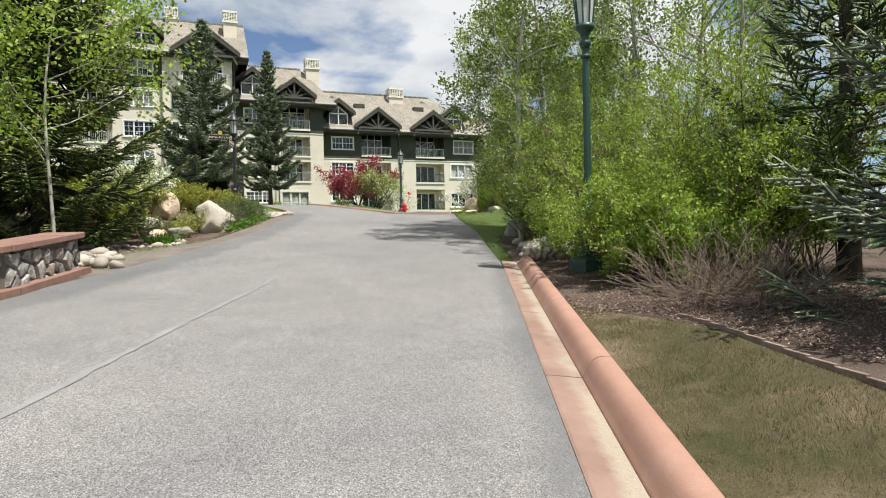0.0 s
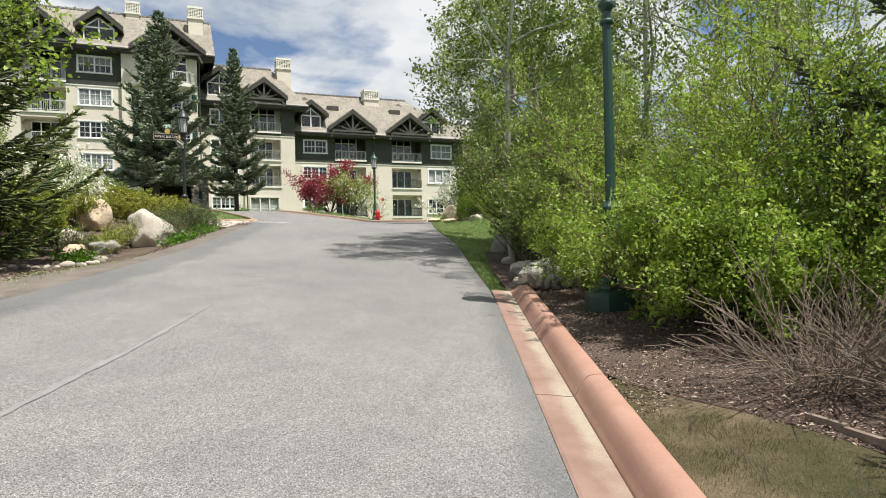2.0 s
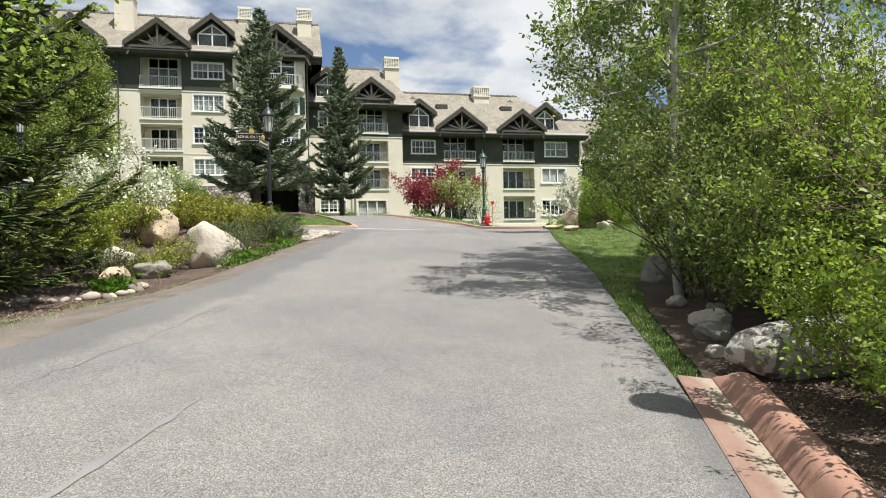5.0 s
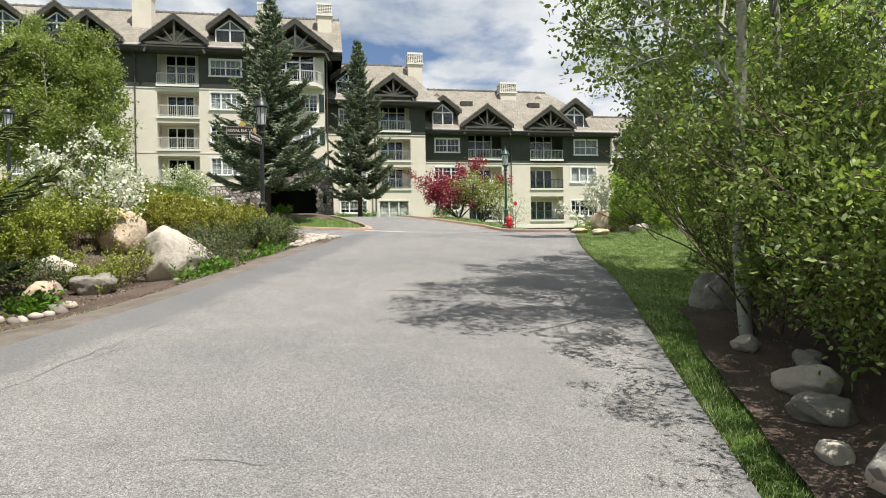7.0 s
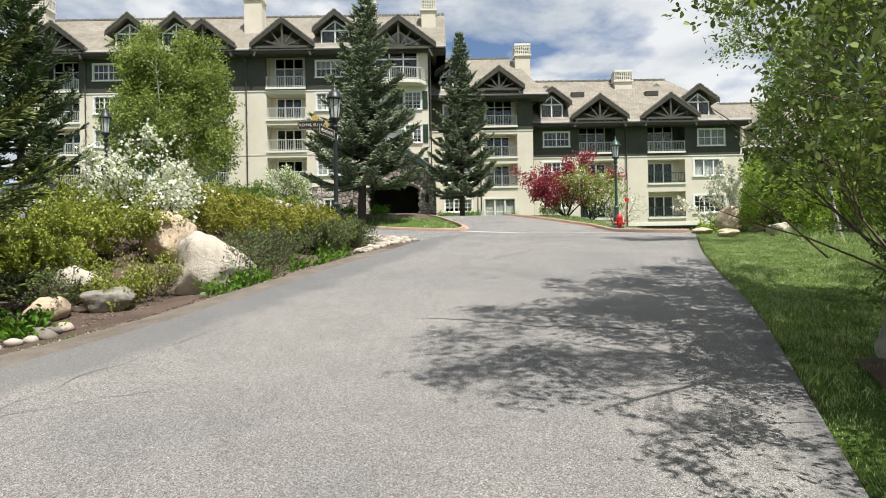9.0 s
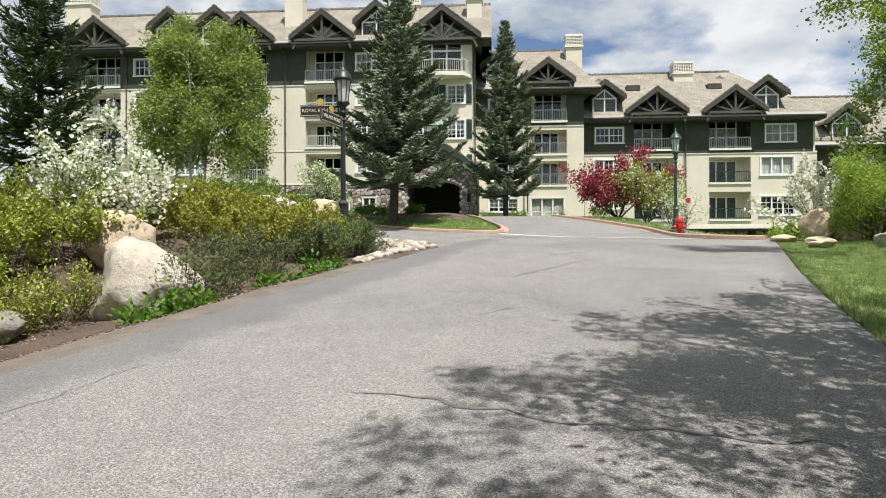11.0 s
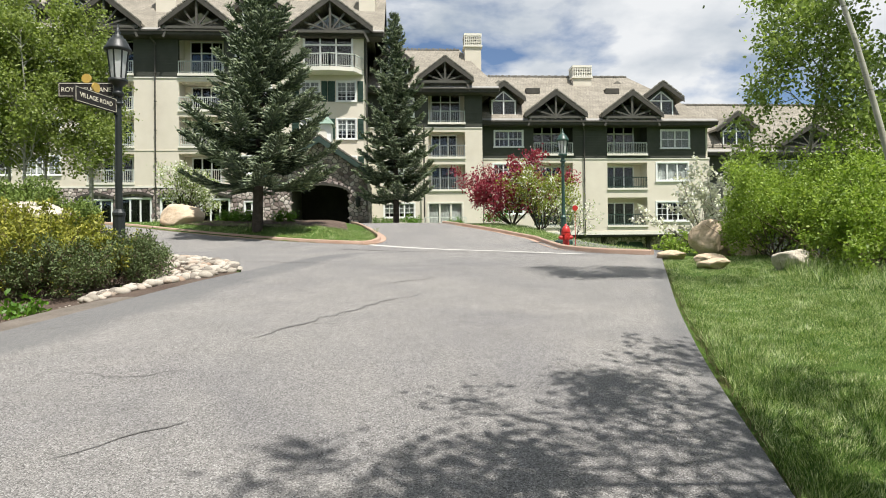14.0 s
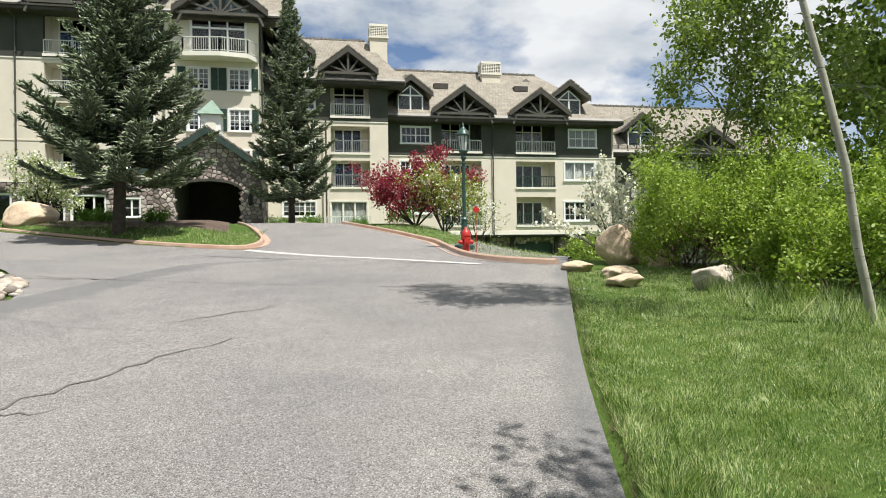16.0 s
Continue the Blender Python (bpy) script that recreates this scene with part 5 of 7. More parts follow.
part("back_wall", box(bmesh.new(), -2.93, 6.72, 84, 84.3, 5.4, 17.5), M_STUCCO, MW)
# dark sheet added behind the panes, its colour standing for unlit rooms
part("inner_wall", box(bmesh.new(), -2.9, 6.4, Y + 2.4, Y + 2.5, 5.6, 17.6), M_DARK_FILL, MW)
downpipe(MW, 6.95, Y + 1.85, 5.6, 12.0)

# the low wing over the garages
LW = thing("apartment_building", (17, 73, 3.0), "cream stucco low wing, two gables over garages", "building")
Y = 73.0
bays = [(11.5, 15.0), (18.1, 21.7)]
fl = [(12.6, 15.9), (9.55, 11.8), (6.25, 8.7)]
lw = {12.6: [(8.05, 10.5, 13.22, 14.58), (23.0, 25.52, 13.1, 14.65)], 9.55: [(7.95, 10.5, 10.4, 11.68), (22.6, 25.38, 10.2, 11.75)], 6.25: [(7.95, 10.5, 7.3, 8.9), (22.55, 25.45, 6.62, 8.25)]}
holes = [(a, b, z0, min(z1, 15.3)) for a, b in bays for z0, z1 in fl] + [h for hs in lw.values() for h in hs]
wall(LW, "wall", 6.74, 27.4, 5.45, 12.2, Y, holes, M_STUCCO)
wall(LW, "siding", 6.74, 27.05, 12.2, 15.35, Y - 0.06, holes, M_SIDING, 0.36, "dark green-grey lap siding")
for a, b in bays:
    for i, (z0, z1) in enumerate(fl):
        loggia(LW, a, b, z0, z1, Y - (0.06 if i == 0 else 0), 1.5, M_SIDING if i == 0 else M_STUCCO, M_RAIL if i == 0 else M_SHUTTER, top=i == 0, door=(0.06, 0.8))
for z0, hs in lw.items():
    for k, h in enumerate(hs):
        if z0 == 12.6:
            window(LW, *h, Y - 0.06, 2, 2, (3, 1) if k == 0 else (2, 1), curtain=0.95 * k)
        else:
            window(LW, *h, Y, 3, 1, (2, 3) if (k == 0 or z0 == 6.25) else (1, 1), 0.13, curtain=0.95 * (k == 1 and z0 == 9.55))
band(LW, 6.74, 27.4, Y, 12.18)
band(LW, 6.74, 27.4, Y, 5.55, M_TRIM, 0.3, 0.06)
part("soffit", box(bmesh.new(), 6.74, 27.4, Y + 0.01, 78, 5.25, 5.44), M_FASCIA, LW)
main_roof(LW, 6.75, 27.8, Y - 0.95, 15.35, 80, 21.35, 87.5, 5.4)
for xc in (13.3, 20.05):
    gable(LW, xc, 2.75, 18.0, 15.95, Y - 1.15, 79, M_SIDING, Y + 0.02)
dormer(LW, 8.87, 1.9, 18.95, 17.5, 73.05, 79.0, 7.9, 9.85, 16.0, 17.25, 18.05)
dormer(LW, 23.09, 1.9, 19.0, 17.55, 73.05, 79.0, 22.1, 24.05, 16.05, 17.3, 18.1)
chimney(LW, 16.5, 18.3, 78.2, 79.6, 18.2, 22.0, M_TRIM)
for xa in (11.6, 19.2):
    bm = bmesh.new()
    beam(bm, (xa, 77.0, 19.1), (xa + 1.3, 77.0, 19.1), 0.5, 0.8)
    part("skylight", bm, M_FASCIA, LW)
for xa in (9.3, 21.0):
    bm = bmesh.new()
    prism(bm, [(xa - 0.7, 20.1), (xa + 0.7, 20.1), (xa, 20.65)], 78.6, 80.2)
    part("roof_vent", bm, M_RIDGE, LW)
downpipe(LW, 16.0, Y - 0.06, 5.3, 14.6)
part("side_wall", box(bmesh.new(), 27.1, 27.4, Y + 0.31, 87, 5.45, 15.2), M_STUCCO, LW)
part("back_wall", box(bmesh.new(), 6.74, 27.4, 87, 87.3, 2.5, 15.2), M_STUCCO, LW)
# room shade behind this wing's glass, given by a near-black sheet
part("inner_wall", box(bmesh.new(), 7.0, 27.1, Y + 2.4, Y + 2.5, 5.6, 15.3), M_DARK_FILL, LW)
GY = 74.4
garage = [(18.4, 21.9, 1.0, 4.75)]
arch2 = lambda u: 3.35 + 1.05 * math.sqrt(max(0.0, 1 - ((u - 24.1) / 1.7) ** 2))
wall(LW, "garage_wall", 6.74, 27.4, 1.0, 5.25, GY, garage + [(22.4, 25.8, 1.0, 3.3)], M_MORTAR, 0.4)
masonry("garage_stonework", LW, 6.74, 27.4, 2.0, 5.2, lambda u, v, o: (u, GY - o, v), lambda u, v: any(a - 0.05 < u < b + 0.05 and c < v < d for a, b, c, d in garage) or (abs(u - 24.1) < 1.75 and v < arch2(u)), 15, 0.36)
bm = bmesh.new()
for k in range(4):
    box(bm, 18.4, 21.9, GY + 0.3 + 0.02 * (k % 2), GY + 0.36, 1.0 + k * 0.95, 1.92 + k * 0.95)
part("garage_door", bm, M_SHUTTER, LW)
bm = bmesh.new()
prism(bm, [(22.4, 1.0)] + [(24.1 + 1.7 * math.cos(t), arch2(24.1 + 1.7 * math.cos(t))) for t in np.linspace(math.pi, 0, 13)] + [(25.8, 1.0)], GY - 0.03, GY - 0.005)
part("arched_garage_door", bm, M_SHUTTER, LW)
for xa in (12.2, 15.7, 18.0, 22.15, 26.0):
    bm = bmesh.new()
    box(bm, xa - 0.16, xa + 0.16, GY - 0.35, GY - 0.05, 1.5, 5.24)
    beam(bm, (xa, GY - 0.2, 4.6), (xa, Y + 0.1, 5.3), 0.16, 0.16)
    part("bracket_post", bm, M_FASCIA, LW)

# the far east wing
EW = thing("apartment_building", (36, 80, 3.0), "far east wing with dark siding and a shake roof", "building")
Y = 80.0
ew = [(34.3, 36.1, 11.35, 12.8), (37.6, 40.0, 11.2, 12.9), (34.3, 36.1, 8.3, 9.8)]
wall(EW, "siding", 27.45, 50, 1.0, 13.7, Y, ew, M_SIDING, 0.3)
for h in ew:
    window(EW, *h, Y, 2, 2, (2, 1), curtain=0.8)
main_roof(EW, 29.6, 52, Y - 0.9, 13.75, 86, 20.0, 92, 4)
dormer(EW, 33.7, 2.2, 17.95, 16.2, 80.1, 85, 32.4, 35.0, 14.5, 15.95, 17.0)
gable(EW, 41, 3.4, 16.6, 14.5, 78.9, 84, M_SIDING, Y + 0.02)
# same painted darkness behind the far windows
part("inner_wall", box(bmesh.new(), 27.5, 50, Y + 2.0, Y + 2.1, 1.0, 13.7), M_DARK_FILL, EW)
bm = bmesh.new()
for z in (14.25, 14.5):
    beam(bm, (30.0, Y - 0.45 + (z - 14.25) * 1.0, z), (38, Y - 0.45 + (z - 14.25) * 1.0, z), 0.04, 0.04)
for xa in np.arange(30, 38.1, 1.0):
    box(bm, xa - 0.03, xa + 0.03, Y - 0.5, Y - 0.35, 13.95, 14.55)
part("snow_rail", bm, M_PIPE, EW)
part("back_wall", box(bmesh.new(), 27.45, 50, 91.5, 91.8, 1, 13.7), M_STUCCO, EW)


# ---- growing things ----
def unit(v):
    return v / np.maximum(np.linalg.norm(v, axis=-1, keepdims=True), 1e-9)


def blades(at, along, size, rng, wide=0.5, flat=0.0):
    """Leaves as pointed quads: at their stalks, growing along the given ways."""
    n = len(at)
    along = unit(along)
    side = unit(np.cross(along, unit(rng.normal(size=(n, 3)) * (1, 1, 1 - flat) + (0, 0, flat * 2))))
    s = size[:, None] if np.ndim(size) else np.full((n, 1), size)
    bend = unit(np.cross(side, along)) * s * 0.12
    v = np.stack([at, at + along * s * 0.48 + side * s * wide * 0.5 + bend, at + along * s, at + along * s * 0.48 - side * s * wide * 0.5 + bend], 1)
    return v.reshape(-1, 3), np.arange(4 * n).reshape(-1, 4)


def leaves(at, along, size, rng, wide=0.5, flat=0.0):
    """Broad leaves, rounded below the middle, pointed at the end and folded a little along the midrib."""
    n = len(at)
    along = unit(along)
    side = unit(np.cross(along, unit(rng.normal(size=(n, 3)) * (1, 1, 1 - flat) + (0, 0, flat * 2))))
    s = size[:, None]
    bend = unit(np.cross(side, along)) * s * 0.1
    a, b = side * s * wide * 0.44, side * s * wide * 0.4
    v = np.stack([at, at + along * s * 0.24 + a + bend * 0.7, at + along * s * 0.66 + b + bend, at + along * s, at + along * s * 0.66 - b + bend, at + along * s * 0.24 - a + bend * 0.7], 1)
    return v.reshape(-1, 3), np.arange(6 * n).reshape(-1, 6)


def tubes(segs, sides=5):
    """Tapered round limbs from rows of start, end and two radii."""
    s = np.array([(*p, *q, a, b) for p, q, a, b in segs], float)
    p, q, ra, rb = s[:, :3], s[:, 3:6], s[:, 6], s[:, 7]
    d = unit(q - p)
    ref = np.where(np.abs(d[:, 2:3]) > 0.9, (1.0, 0, 0), (0, 0, 1.0))
    u = unit(np.cross(d, ref))
    w = np.cross(d, u)
    a = np.arange(sides) * math.tau / sides
    ring = np.cos(a)[None, :, None] * u[:, None] + np.sin(a)[None, :, None] * w[:, None]
    v = np.concatenate([p[:, None] + ring * ra[:, None, None], q[:, None] + ring * rb[:, None, None]], 1)
    i = np.arange(sides)
    f = np.stack([i, (i + 1) % sides, (i + 1) % sides + sides, i + sides], 1)
    faces = (np.arange(len(s)) * 2 * sides)[:, None, None] + f[None]
    return v.reshape(-1, 3), faces.reshape(-1, 4)


def clear(p):
    """True where the drive is kept open: growth above it is cut back to a clear height, and nearer the kerb to its edge."""
    x, y, z = p
    over = np.interp(y, (3, 11.4, 14.5, 18, 24.1, 31.2), (-4.8, -1.1, 0.0, 1.3, 3.4, 6.0)) - x
    if not 4 < y < 34 or over > 5.5:
        return False
    h = z - ground_z(x, y)
    if y < 13.7:
        return over > (-0.35 if y < 11.7 else 0.1) and h > 0.2
    return over > np.interp(y, (13.7, 15.7, 16.7, 17.6, 18.1, 20.6), (0.9, 0.9, 1.15, 0.7, 0.0, -0.1)) or (over > np.interp(y, (18.5, 26, 29), (-2.4, -2.4, -1.3)) and y > 18.5 and h < 4.0) or (over > -0.8 and h < 1.3) or (over > 0.1 and h < 2.75) or (over > -0.9 and y > 19.5 and h < 2.6)


def grow(rng, p, d, length, r, spec, segs, spots, level=0):
    """One limb and all that springs from it. spec: for each level children, length ratio, spread, lift, wander and steps."""
    kids, ratio, spread, lift, wander, steps = spec[level]
    last = level == len(spec) - 1
    pts = [p]
    for i in range(steps):
        d = unit(d + rng.normal(size=3) * wander + np.array((0, 0, lift)))
        q = p + d * length / steps
        if level and clear(q):
            steps = i
            break
        ra, rb = r * (1 - 0.75 * i / steps), r * (1 - 0.75 * (i + 1) / steps)
        segs.append((p, q, max(ra, 0.004), max(rb, 0.003)))
        p = q
        pts.append(p)
        if last:
            spots.append((q, d))
    if last or not steps:
        return
    for k in range(kids):
        t = 0.25 + 0.75 * (k + rng.random()) / kids
        i = min(int(t * steps), steps - 1)
        o = pts[i] + (pts[i + 1] - pts[i]) * (t * steps - i)
        ax = unit(np.cross(d, rng.normal(size=3)))
        nd = unit(d * math.cos(spread) + ax * math.sin(spread) * rng.uniform(0.7, 1.2))
        grow(rng, o, nd, length * ratio * rng.uniform(0.75, 1.2) * (1.15 - 0.5 * t), r * 0.5 * (1.1 - 0.5 * t), spec, segs, spots, level + 1)


def plant(name, at, label, category, group, stems, spec, leaf, bark, seed, size, per, scatter, wide=0.55, second=None, trunk_name="trunk", crown_name="crown", droop=0.0, sides=5, flat=0.45, cut=0.0):
    """A broad-leaved tree or shrub: limbs under one mesh, leaves under another, perhaps blossom under a third."""
    rng = np.random.default_rng(seed)
    base = np.array((at[0], at[1], ground_z(at[0], at[1]) if len(at) < 3 else at[2]))
    ob = thing(name, base, label, category, group)
    segs, spots = [], []
    for off, d, length, r in stems(rng):
        grow(rng, base + np.array((off[0], off[1], -0.05)), unit(np.array(d, float)), length, r, spec, segs, spots)
    near = {tuple(c) for c in np.floor(np.array([q[0] for q in spots]) / 0.4).astype(int)}
    near = {(a + i, b + j, c + k) for a, b, c in near for i in (-1, 0, 1) for j in (-1, 0, 1) for k in (-1, 0, 1)}
    segs = [g for g in segs if g[2] >= cut and (g[2] > 0.03 or tuple(np.floor(g[1] / 0.4).astype(int)) in near)]
    thick = [g for g in segs if g[2] > 0.02] or segs[:1]
    thin = [g for g in segs if g[2] <= 0.02]
    tv, tf = tubes(thick, max(sides, 6))
    if thin:
        v2, f2 = tubes(thin, 3)
        f2 = f2 + len(tv)
        tv, tf = np.concatenate([tv, v2]), np.concatenate([tf, f2])
    np_part(trunk_name, tv, tf, bark, ob, smooth=True)
    pos, way = np.array([s[0] for s in spots]), np.array([s[1] for s in spots])
    for mat_, share, sz, w, nm in [(leaf, per, size, wide, crown_name)] + ([second] if second else []):
        n = int(len(pos) * share)
        i = rng.integers(0, len(pos), n)
        p = pos[i] + rng.normal(size=(n, 3)) * scatter
        g = unit(way[i] * 0.6 + rng.normal(size=(n, 3)) * 0.8 + np.array((0, 0, 0.15 - droop)))
        np_part(nm, *leaves(p, g, sz * rng.uniform(0.6, 1.25, n), rng, w, flat), mat_, ob, kind="stuff" if nm != crown_name else "")
    return ob


def fan(n, length, r, tilt=0.6, spot=0.12, lean=(0, 0), vary=0.25):
    """Stems that spring from one root and spread."""
    def make(rng):
        for k in range(n):
            a = k * math.tau / n + rng.uniform(-0.5, 0.5)
            t = tilt * math.sqrt(rng.random()) * 1.1
            yield (math.cos(a) * spot * rng.random(), math.sin(a) * spot * rng.random()), (math.cos(a) * math.sin(t) + lean[0], math.sin(a) * math.sin(t) + lean[1], math.cos(t)), length * rng.uniform(1 - vary, 1 + vary), r
    return make


def conifer(at, label, height, reach, low, seed, leaf, tip, fine=False, sparse=1.0, trunk_r=0.16, dx=(0, 0), name="spruce_tree", droop=0.25, group="spruces", gap=0.55, brush=0.046, bare=0.16, hang=0.16, sweep=0.34, rise=0.55, spread=0.75):
    """A spruce: a straight trunk and whorls of boughs, each a flat fan of twigs like bottle brushes, paler at the tips."""
    rng = np.random.default_rng(seed)
    base = np.array((*at, ground_z(*at)))
    ob = thing(name, base, label, "tree", group)
    segs = [(base + (0, 0, -0.1), base + (dx[0] * 0.5, dx[1] * 0.5, height * 0.5), trunk_r, trunk_r * 0.55), (base + (dx[0] * 0.5, dx[1] * 0.5, height * 0.5), base + (dx[0], dx[1], height), trunk_r * 0.55, 0.012)]
    np_part("trunk", *tubes(segs, 9), M_BARK, ob, smooth=True)
    bsegs, t0, t1, end = [], [], [], []
    z, tier = low, 0
    while z < height - 0.12:
        tier += 1
        k = (z - low) / (height - low)
        minor = tier % 2 == 0 and k < 0.85
        full = reach * (1 - k) ** 0.92 * (0.82 + 0.18 * min(1, k * 8)) + 0.12
        n = max(5, int(round((6 if minor else 10 if k < 0.7 else 8) * sparse)))
        turn = rng.random() * math.tau
        for b in range(n):
            a = turn + b * math.tau / n + rng.uniform(-0.3, 0.3)
            L = full * (rng.uniform(0.4, 0.62) if minor else rng.uniform(0.72, 1.1))
            up = rise * k - droop * (1 - k) + rng.uniform(-0.08, 0.08)
            o = base + np.array((dx[0] * z / height, dx[1] * z / height, z + rng.uniform(-0.09, 0.09)))
            out = np.array((math.cos(a), math.sin(a), 0))
            across = np.array((-out[1], out[0], 0))
            m = max(4, int(L / 0.3))
            pts = [o + out * L * t + np.array((0, 0, up * L * t + (sweep * t * t - 0.13 * math.sin(math.pi * t)) * L)) for t in np.linspace(0, 1, m + 1)]
            for i, (p, q) in enumerate(zip(pts, pts[1:])):
                bsegs.append((p, q, 0.016 * L * (1 - i / m) + 0.004, 0.016 * L * (1 - (i + 1) / m) + 0.003))
            cnt = max(4, int(L * 0.9 / (0.12 if fine else 0.15)))
            inner = bare * (1 - k) * min(1.0, L / 2)
            for i in range(cnt):
                t = 0.06 + inner + (0.94 - inner) * (i + rng.random() * 0.6) / cnt
                j = min(int(t * m), m - 1)
                p = pts[j] + (pts[j + 1] - pts[j]) * (t * m - j)
                fwd = unit(pts[j + 1] - pts[j])
                tl = min(spread, 0.38 * L) * (1.1 - t) ** 0.6 * rng.uniform(0.65, 1.15) + 0.09
                for s in (-1, 1):
                    d = unit(fwd * 0.9 + across * s * rng.uniform(0.5, 1.0) + np.array((0, 0, rng.uniform(-hang, 0.06))))
                    t0.append(p)
                    t1.append(p + d * tl)
                    end.append(t)
                    if tl > 0.24:
                        for u in (0.3, 0.6):
                            e = unit(d + np.cross(d, (0, 0, 1)) * rng.choice((-0.8, 0.8)) + np.array((0, 0, rng.uniform(-hang, 0.05))))
                            t0.append(p + d * tl * u)
                            t1.append(p + d * tl * u + e * tl * 0.5)
                            end.append(t)
            t0.append(pts[-2])
            t1.append(pts[-1] + (pts[-1] - pts[-2]) * 0.4)
            end.append(1.0)
        z += gap * rng.uniform(0.8, 1.15) * (1.0 - 0.45 * k)
    np_part("bough_wood", *tubes(bsegs, 4), M_BARK, ob, kind="stuff")
    t0, t1, end = np.array(t0), np.array(t1), np.array(end)
    way = t1 - t0
    w = brush * rng.uniform(0.75, 1.2, len(t0))
    n = len(t0)
    old = [(a, b, r, r * 0.8) for a, b, r in zip(t0, t0 + way * 0.72, w)]
    young = [(a, b, r * 0.85, r * 0.22) for a, b, r in zip(t0 + way * 0.66, t1, w)]
    m = 7 if fine else 4
    i = np.repeat(np.arange(n), m)
    f = rng.random(len(i))[:, None]
    d = unit(way)[i]
    p = t0[i] + way[i] * f
    g = unit(d * 1.0 + unit(np.cross(d, rng.normal(size=d.shape))) * 0.6 + np.array((0, 0, 0.12)))
    sz = brush * 3.0 * rng.uniform(0.7, 1.25, len(i))
    pale = f[:, 0] * 0.7 + end[i] * 0.4 + rng.normal(size=len(i)) * 0.1 > 0.78
    for limbs, pick, mat_, nm in ((old, ~pale, leaf, "foliage"), (young, pale, tip, "new_growth")):
        v, q = tubes(limbs, 3)
        v2, q2 = blades(p[pick], g[pick], sz[pick], rng, 0.3)
        np_part(nm, np.concatenate([v, v2]), np.concatenate([q, q2 + len(v)]), mat_, ob, kind="stuff")
    return ob


def rock(name, at, size, material, seed, label, category="rock", group="", sink=0.25, turn=0.0, cuts=11, rough=0.11, z=None, parent=None):
    """A boulder: a ball cut by flat planes, then weathered."""
    rng = np.random.default_rng(seed)
    bm = bmesh.new()
    bmesh.ops.create_icosphere(bm, subdivisions=4, radius=1.0)
    planes = [(unit(rng.normal(size=3)), rng.uniform(0.62, 0.9)) for _ in range(cuts)]
    for v in bm.verts:
        p = np.array(v.co)
        for n, d in planes:
            over = p @ n - d
            if over > 0:
                p -= n * over * 0.92
        q = Vector(p)
        q += q.normalized() * (noise.fractal(q * 1.7 + Vector((seed, 0, 0)), 1.0, 2.0, 5) * rough + noise.noise(q * 7 + Vector((0, seed, 0))) * 0.025)
        v.co = Vector((q.x * size[0], q.y * size[1], q.z * size[2]))
    low = min(v.co.z for v in bm.verts)
    bmesh.ops.rotate(bm, verts=bm.verts[:], matrix=Matrix.Rotation(turn, 3, "Z"))
    base = (ground_z(*at) if z is None else z)
    bmesh.ops.translate(bm, vec=(0, 0, -low - sink * size[2]), verts=bm.verts[:])
    ob = solid(name, bm, material, (*at, base))
    ob.data.shade_smooth()
    return tagged(ob, label, category, group)


# blue spruces before the building, and the darker ones by the drive
BLUE, GREEN = (M_NEEDLE_BLUE, M_BLUE_TIP), (M_NEEDLE, M_GREEN_TIP)
conifer((-6.32, 45.43), "tall blue spruce with a full skirt on the island", 12.3, 3.85, 2.3, 21, *BLUE, trunk_r=0.24, dx=(0.4, 0), droop=0.06, gap=0.58, brush=0.05, hang=0.06, sweep=0.16, rise=0.3, spread=1.15)
conifer((-0.45, 58.3), "slender blue spruce before the middle wing", 13.6, 3.05, 1.9, 22, *BLUE, trunk_r=0.2, droop=0.1, gap=0.6, brush=0.052, hang=0.1, sweep=0.22, rise=0.4, spread=0.9)
conifer((-10.2, 18.6), "large green spruce with long drooping boughs by the drive", 10.9, 3.7, 0.67, 23, *GREEN, True, 1.0, 0.2, droop=0.3, gap=0.5, brush=0.028, hang=0.45)
conifer((-13.81, 23.81), "green spruce standing behind the shrub bed", 12.7, 3.52, 0.88, 24, *GREEN, False, 0.8, 0.22, brush=0.03, hang=0.4)
conifer((-44.75, 63.22), "dark spruce at the far end of the wing", 18.0, 4.32, 1.23, 27, *GREEN, False, 0.75, 0.25, gap=0.8, brush=0.05)
conifer((-22.31, 42.13), "dark spruce standing beyond the west lawn", 14.3, 3.82, 0.87, 29, M_NEEDLE, M_NEEDLE_BLUE, False, 1.0, 0.22, gap=0.7, brush=0.045)
conifer((1.55, 6.3), "thin dark spruce with bare lower trunk in the thicket", 6.6, 2.0, 1.5, 25, M_NEEDLE, M_NEEDLE_BLUE, True, 0.8, 0.15, droop=0.1, gap=0.5, brush=0.016, bare=0.45)
conifer((0.25, 3.35), "dense blue-green spruce reaching over the mulch", 5.6, 2.6, 0.36, 26, M_NEEDLE_BLUE, M_BLUE_TIP, True, 0.95, 0.15, droop=0.3, gap=0.46, brush=0.017, bare=0.15, hang=0.5)

ASPEN_SPEC = [(15, 0.26, 1.0, 0.05, 0.04, 10), (6, 0.5, 0.7, 0.05, 0.12, 5), (3, 0.5, 0.7, 0.0, 0.15, 4), (0, 0, 0, 0.0, 0.15, 3)]


def aspen(at, label, height, seed, leaf=None, lean=(0, 0), size=0.13, per=5.0, r=0.09, spec=None, scatter=0.16, group="aspens", wide=0.8, cut=0.0045):
    return plant("aspen_tree", at, label, "tree", group, lambda rng: [((0, 0), (lean[0], lean[1], 1), height, r)], spec or ASPEN_SPEC, leaf or M_ASPEN, M_ASPEN_BARK, seed, size, per, scatter, wide, cut=cut)


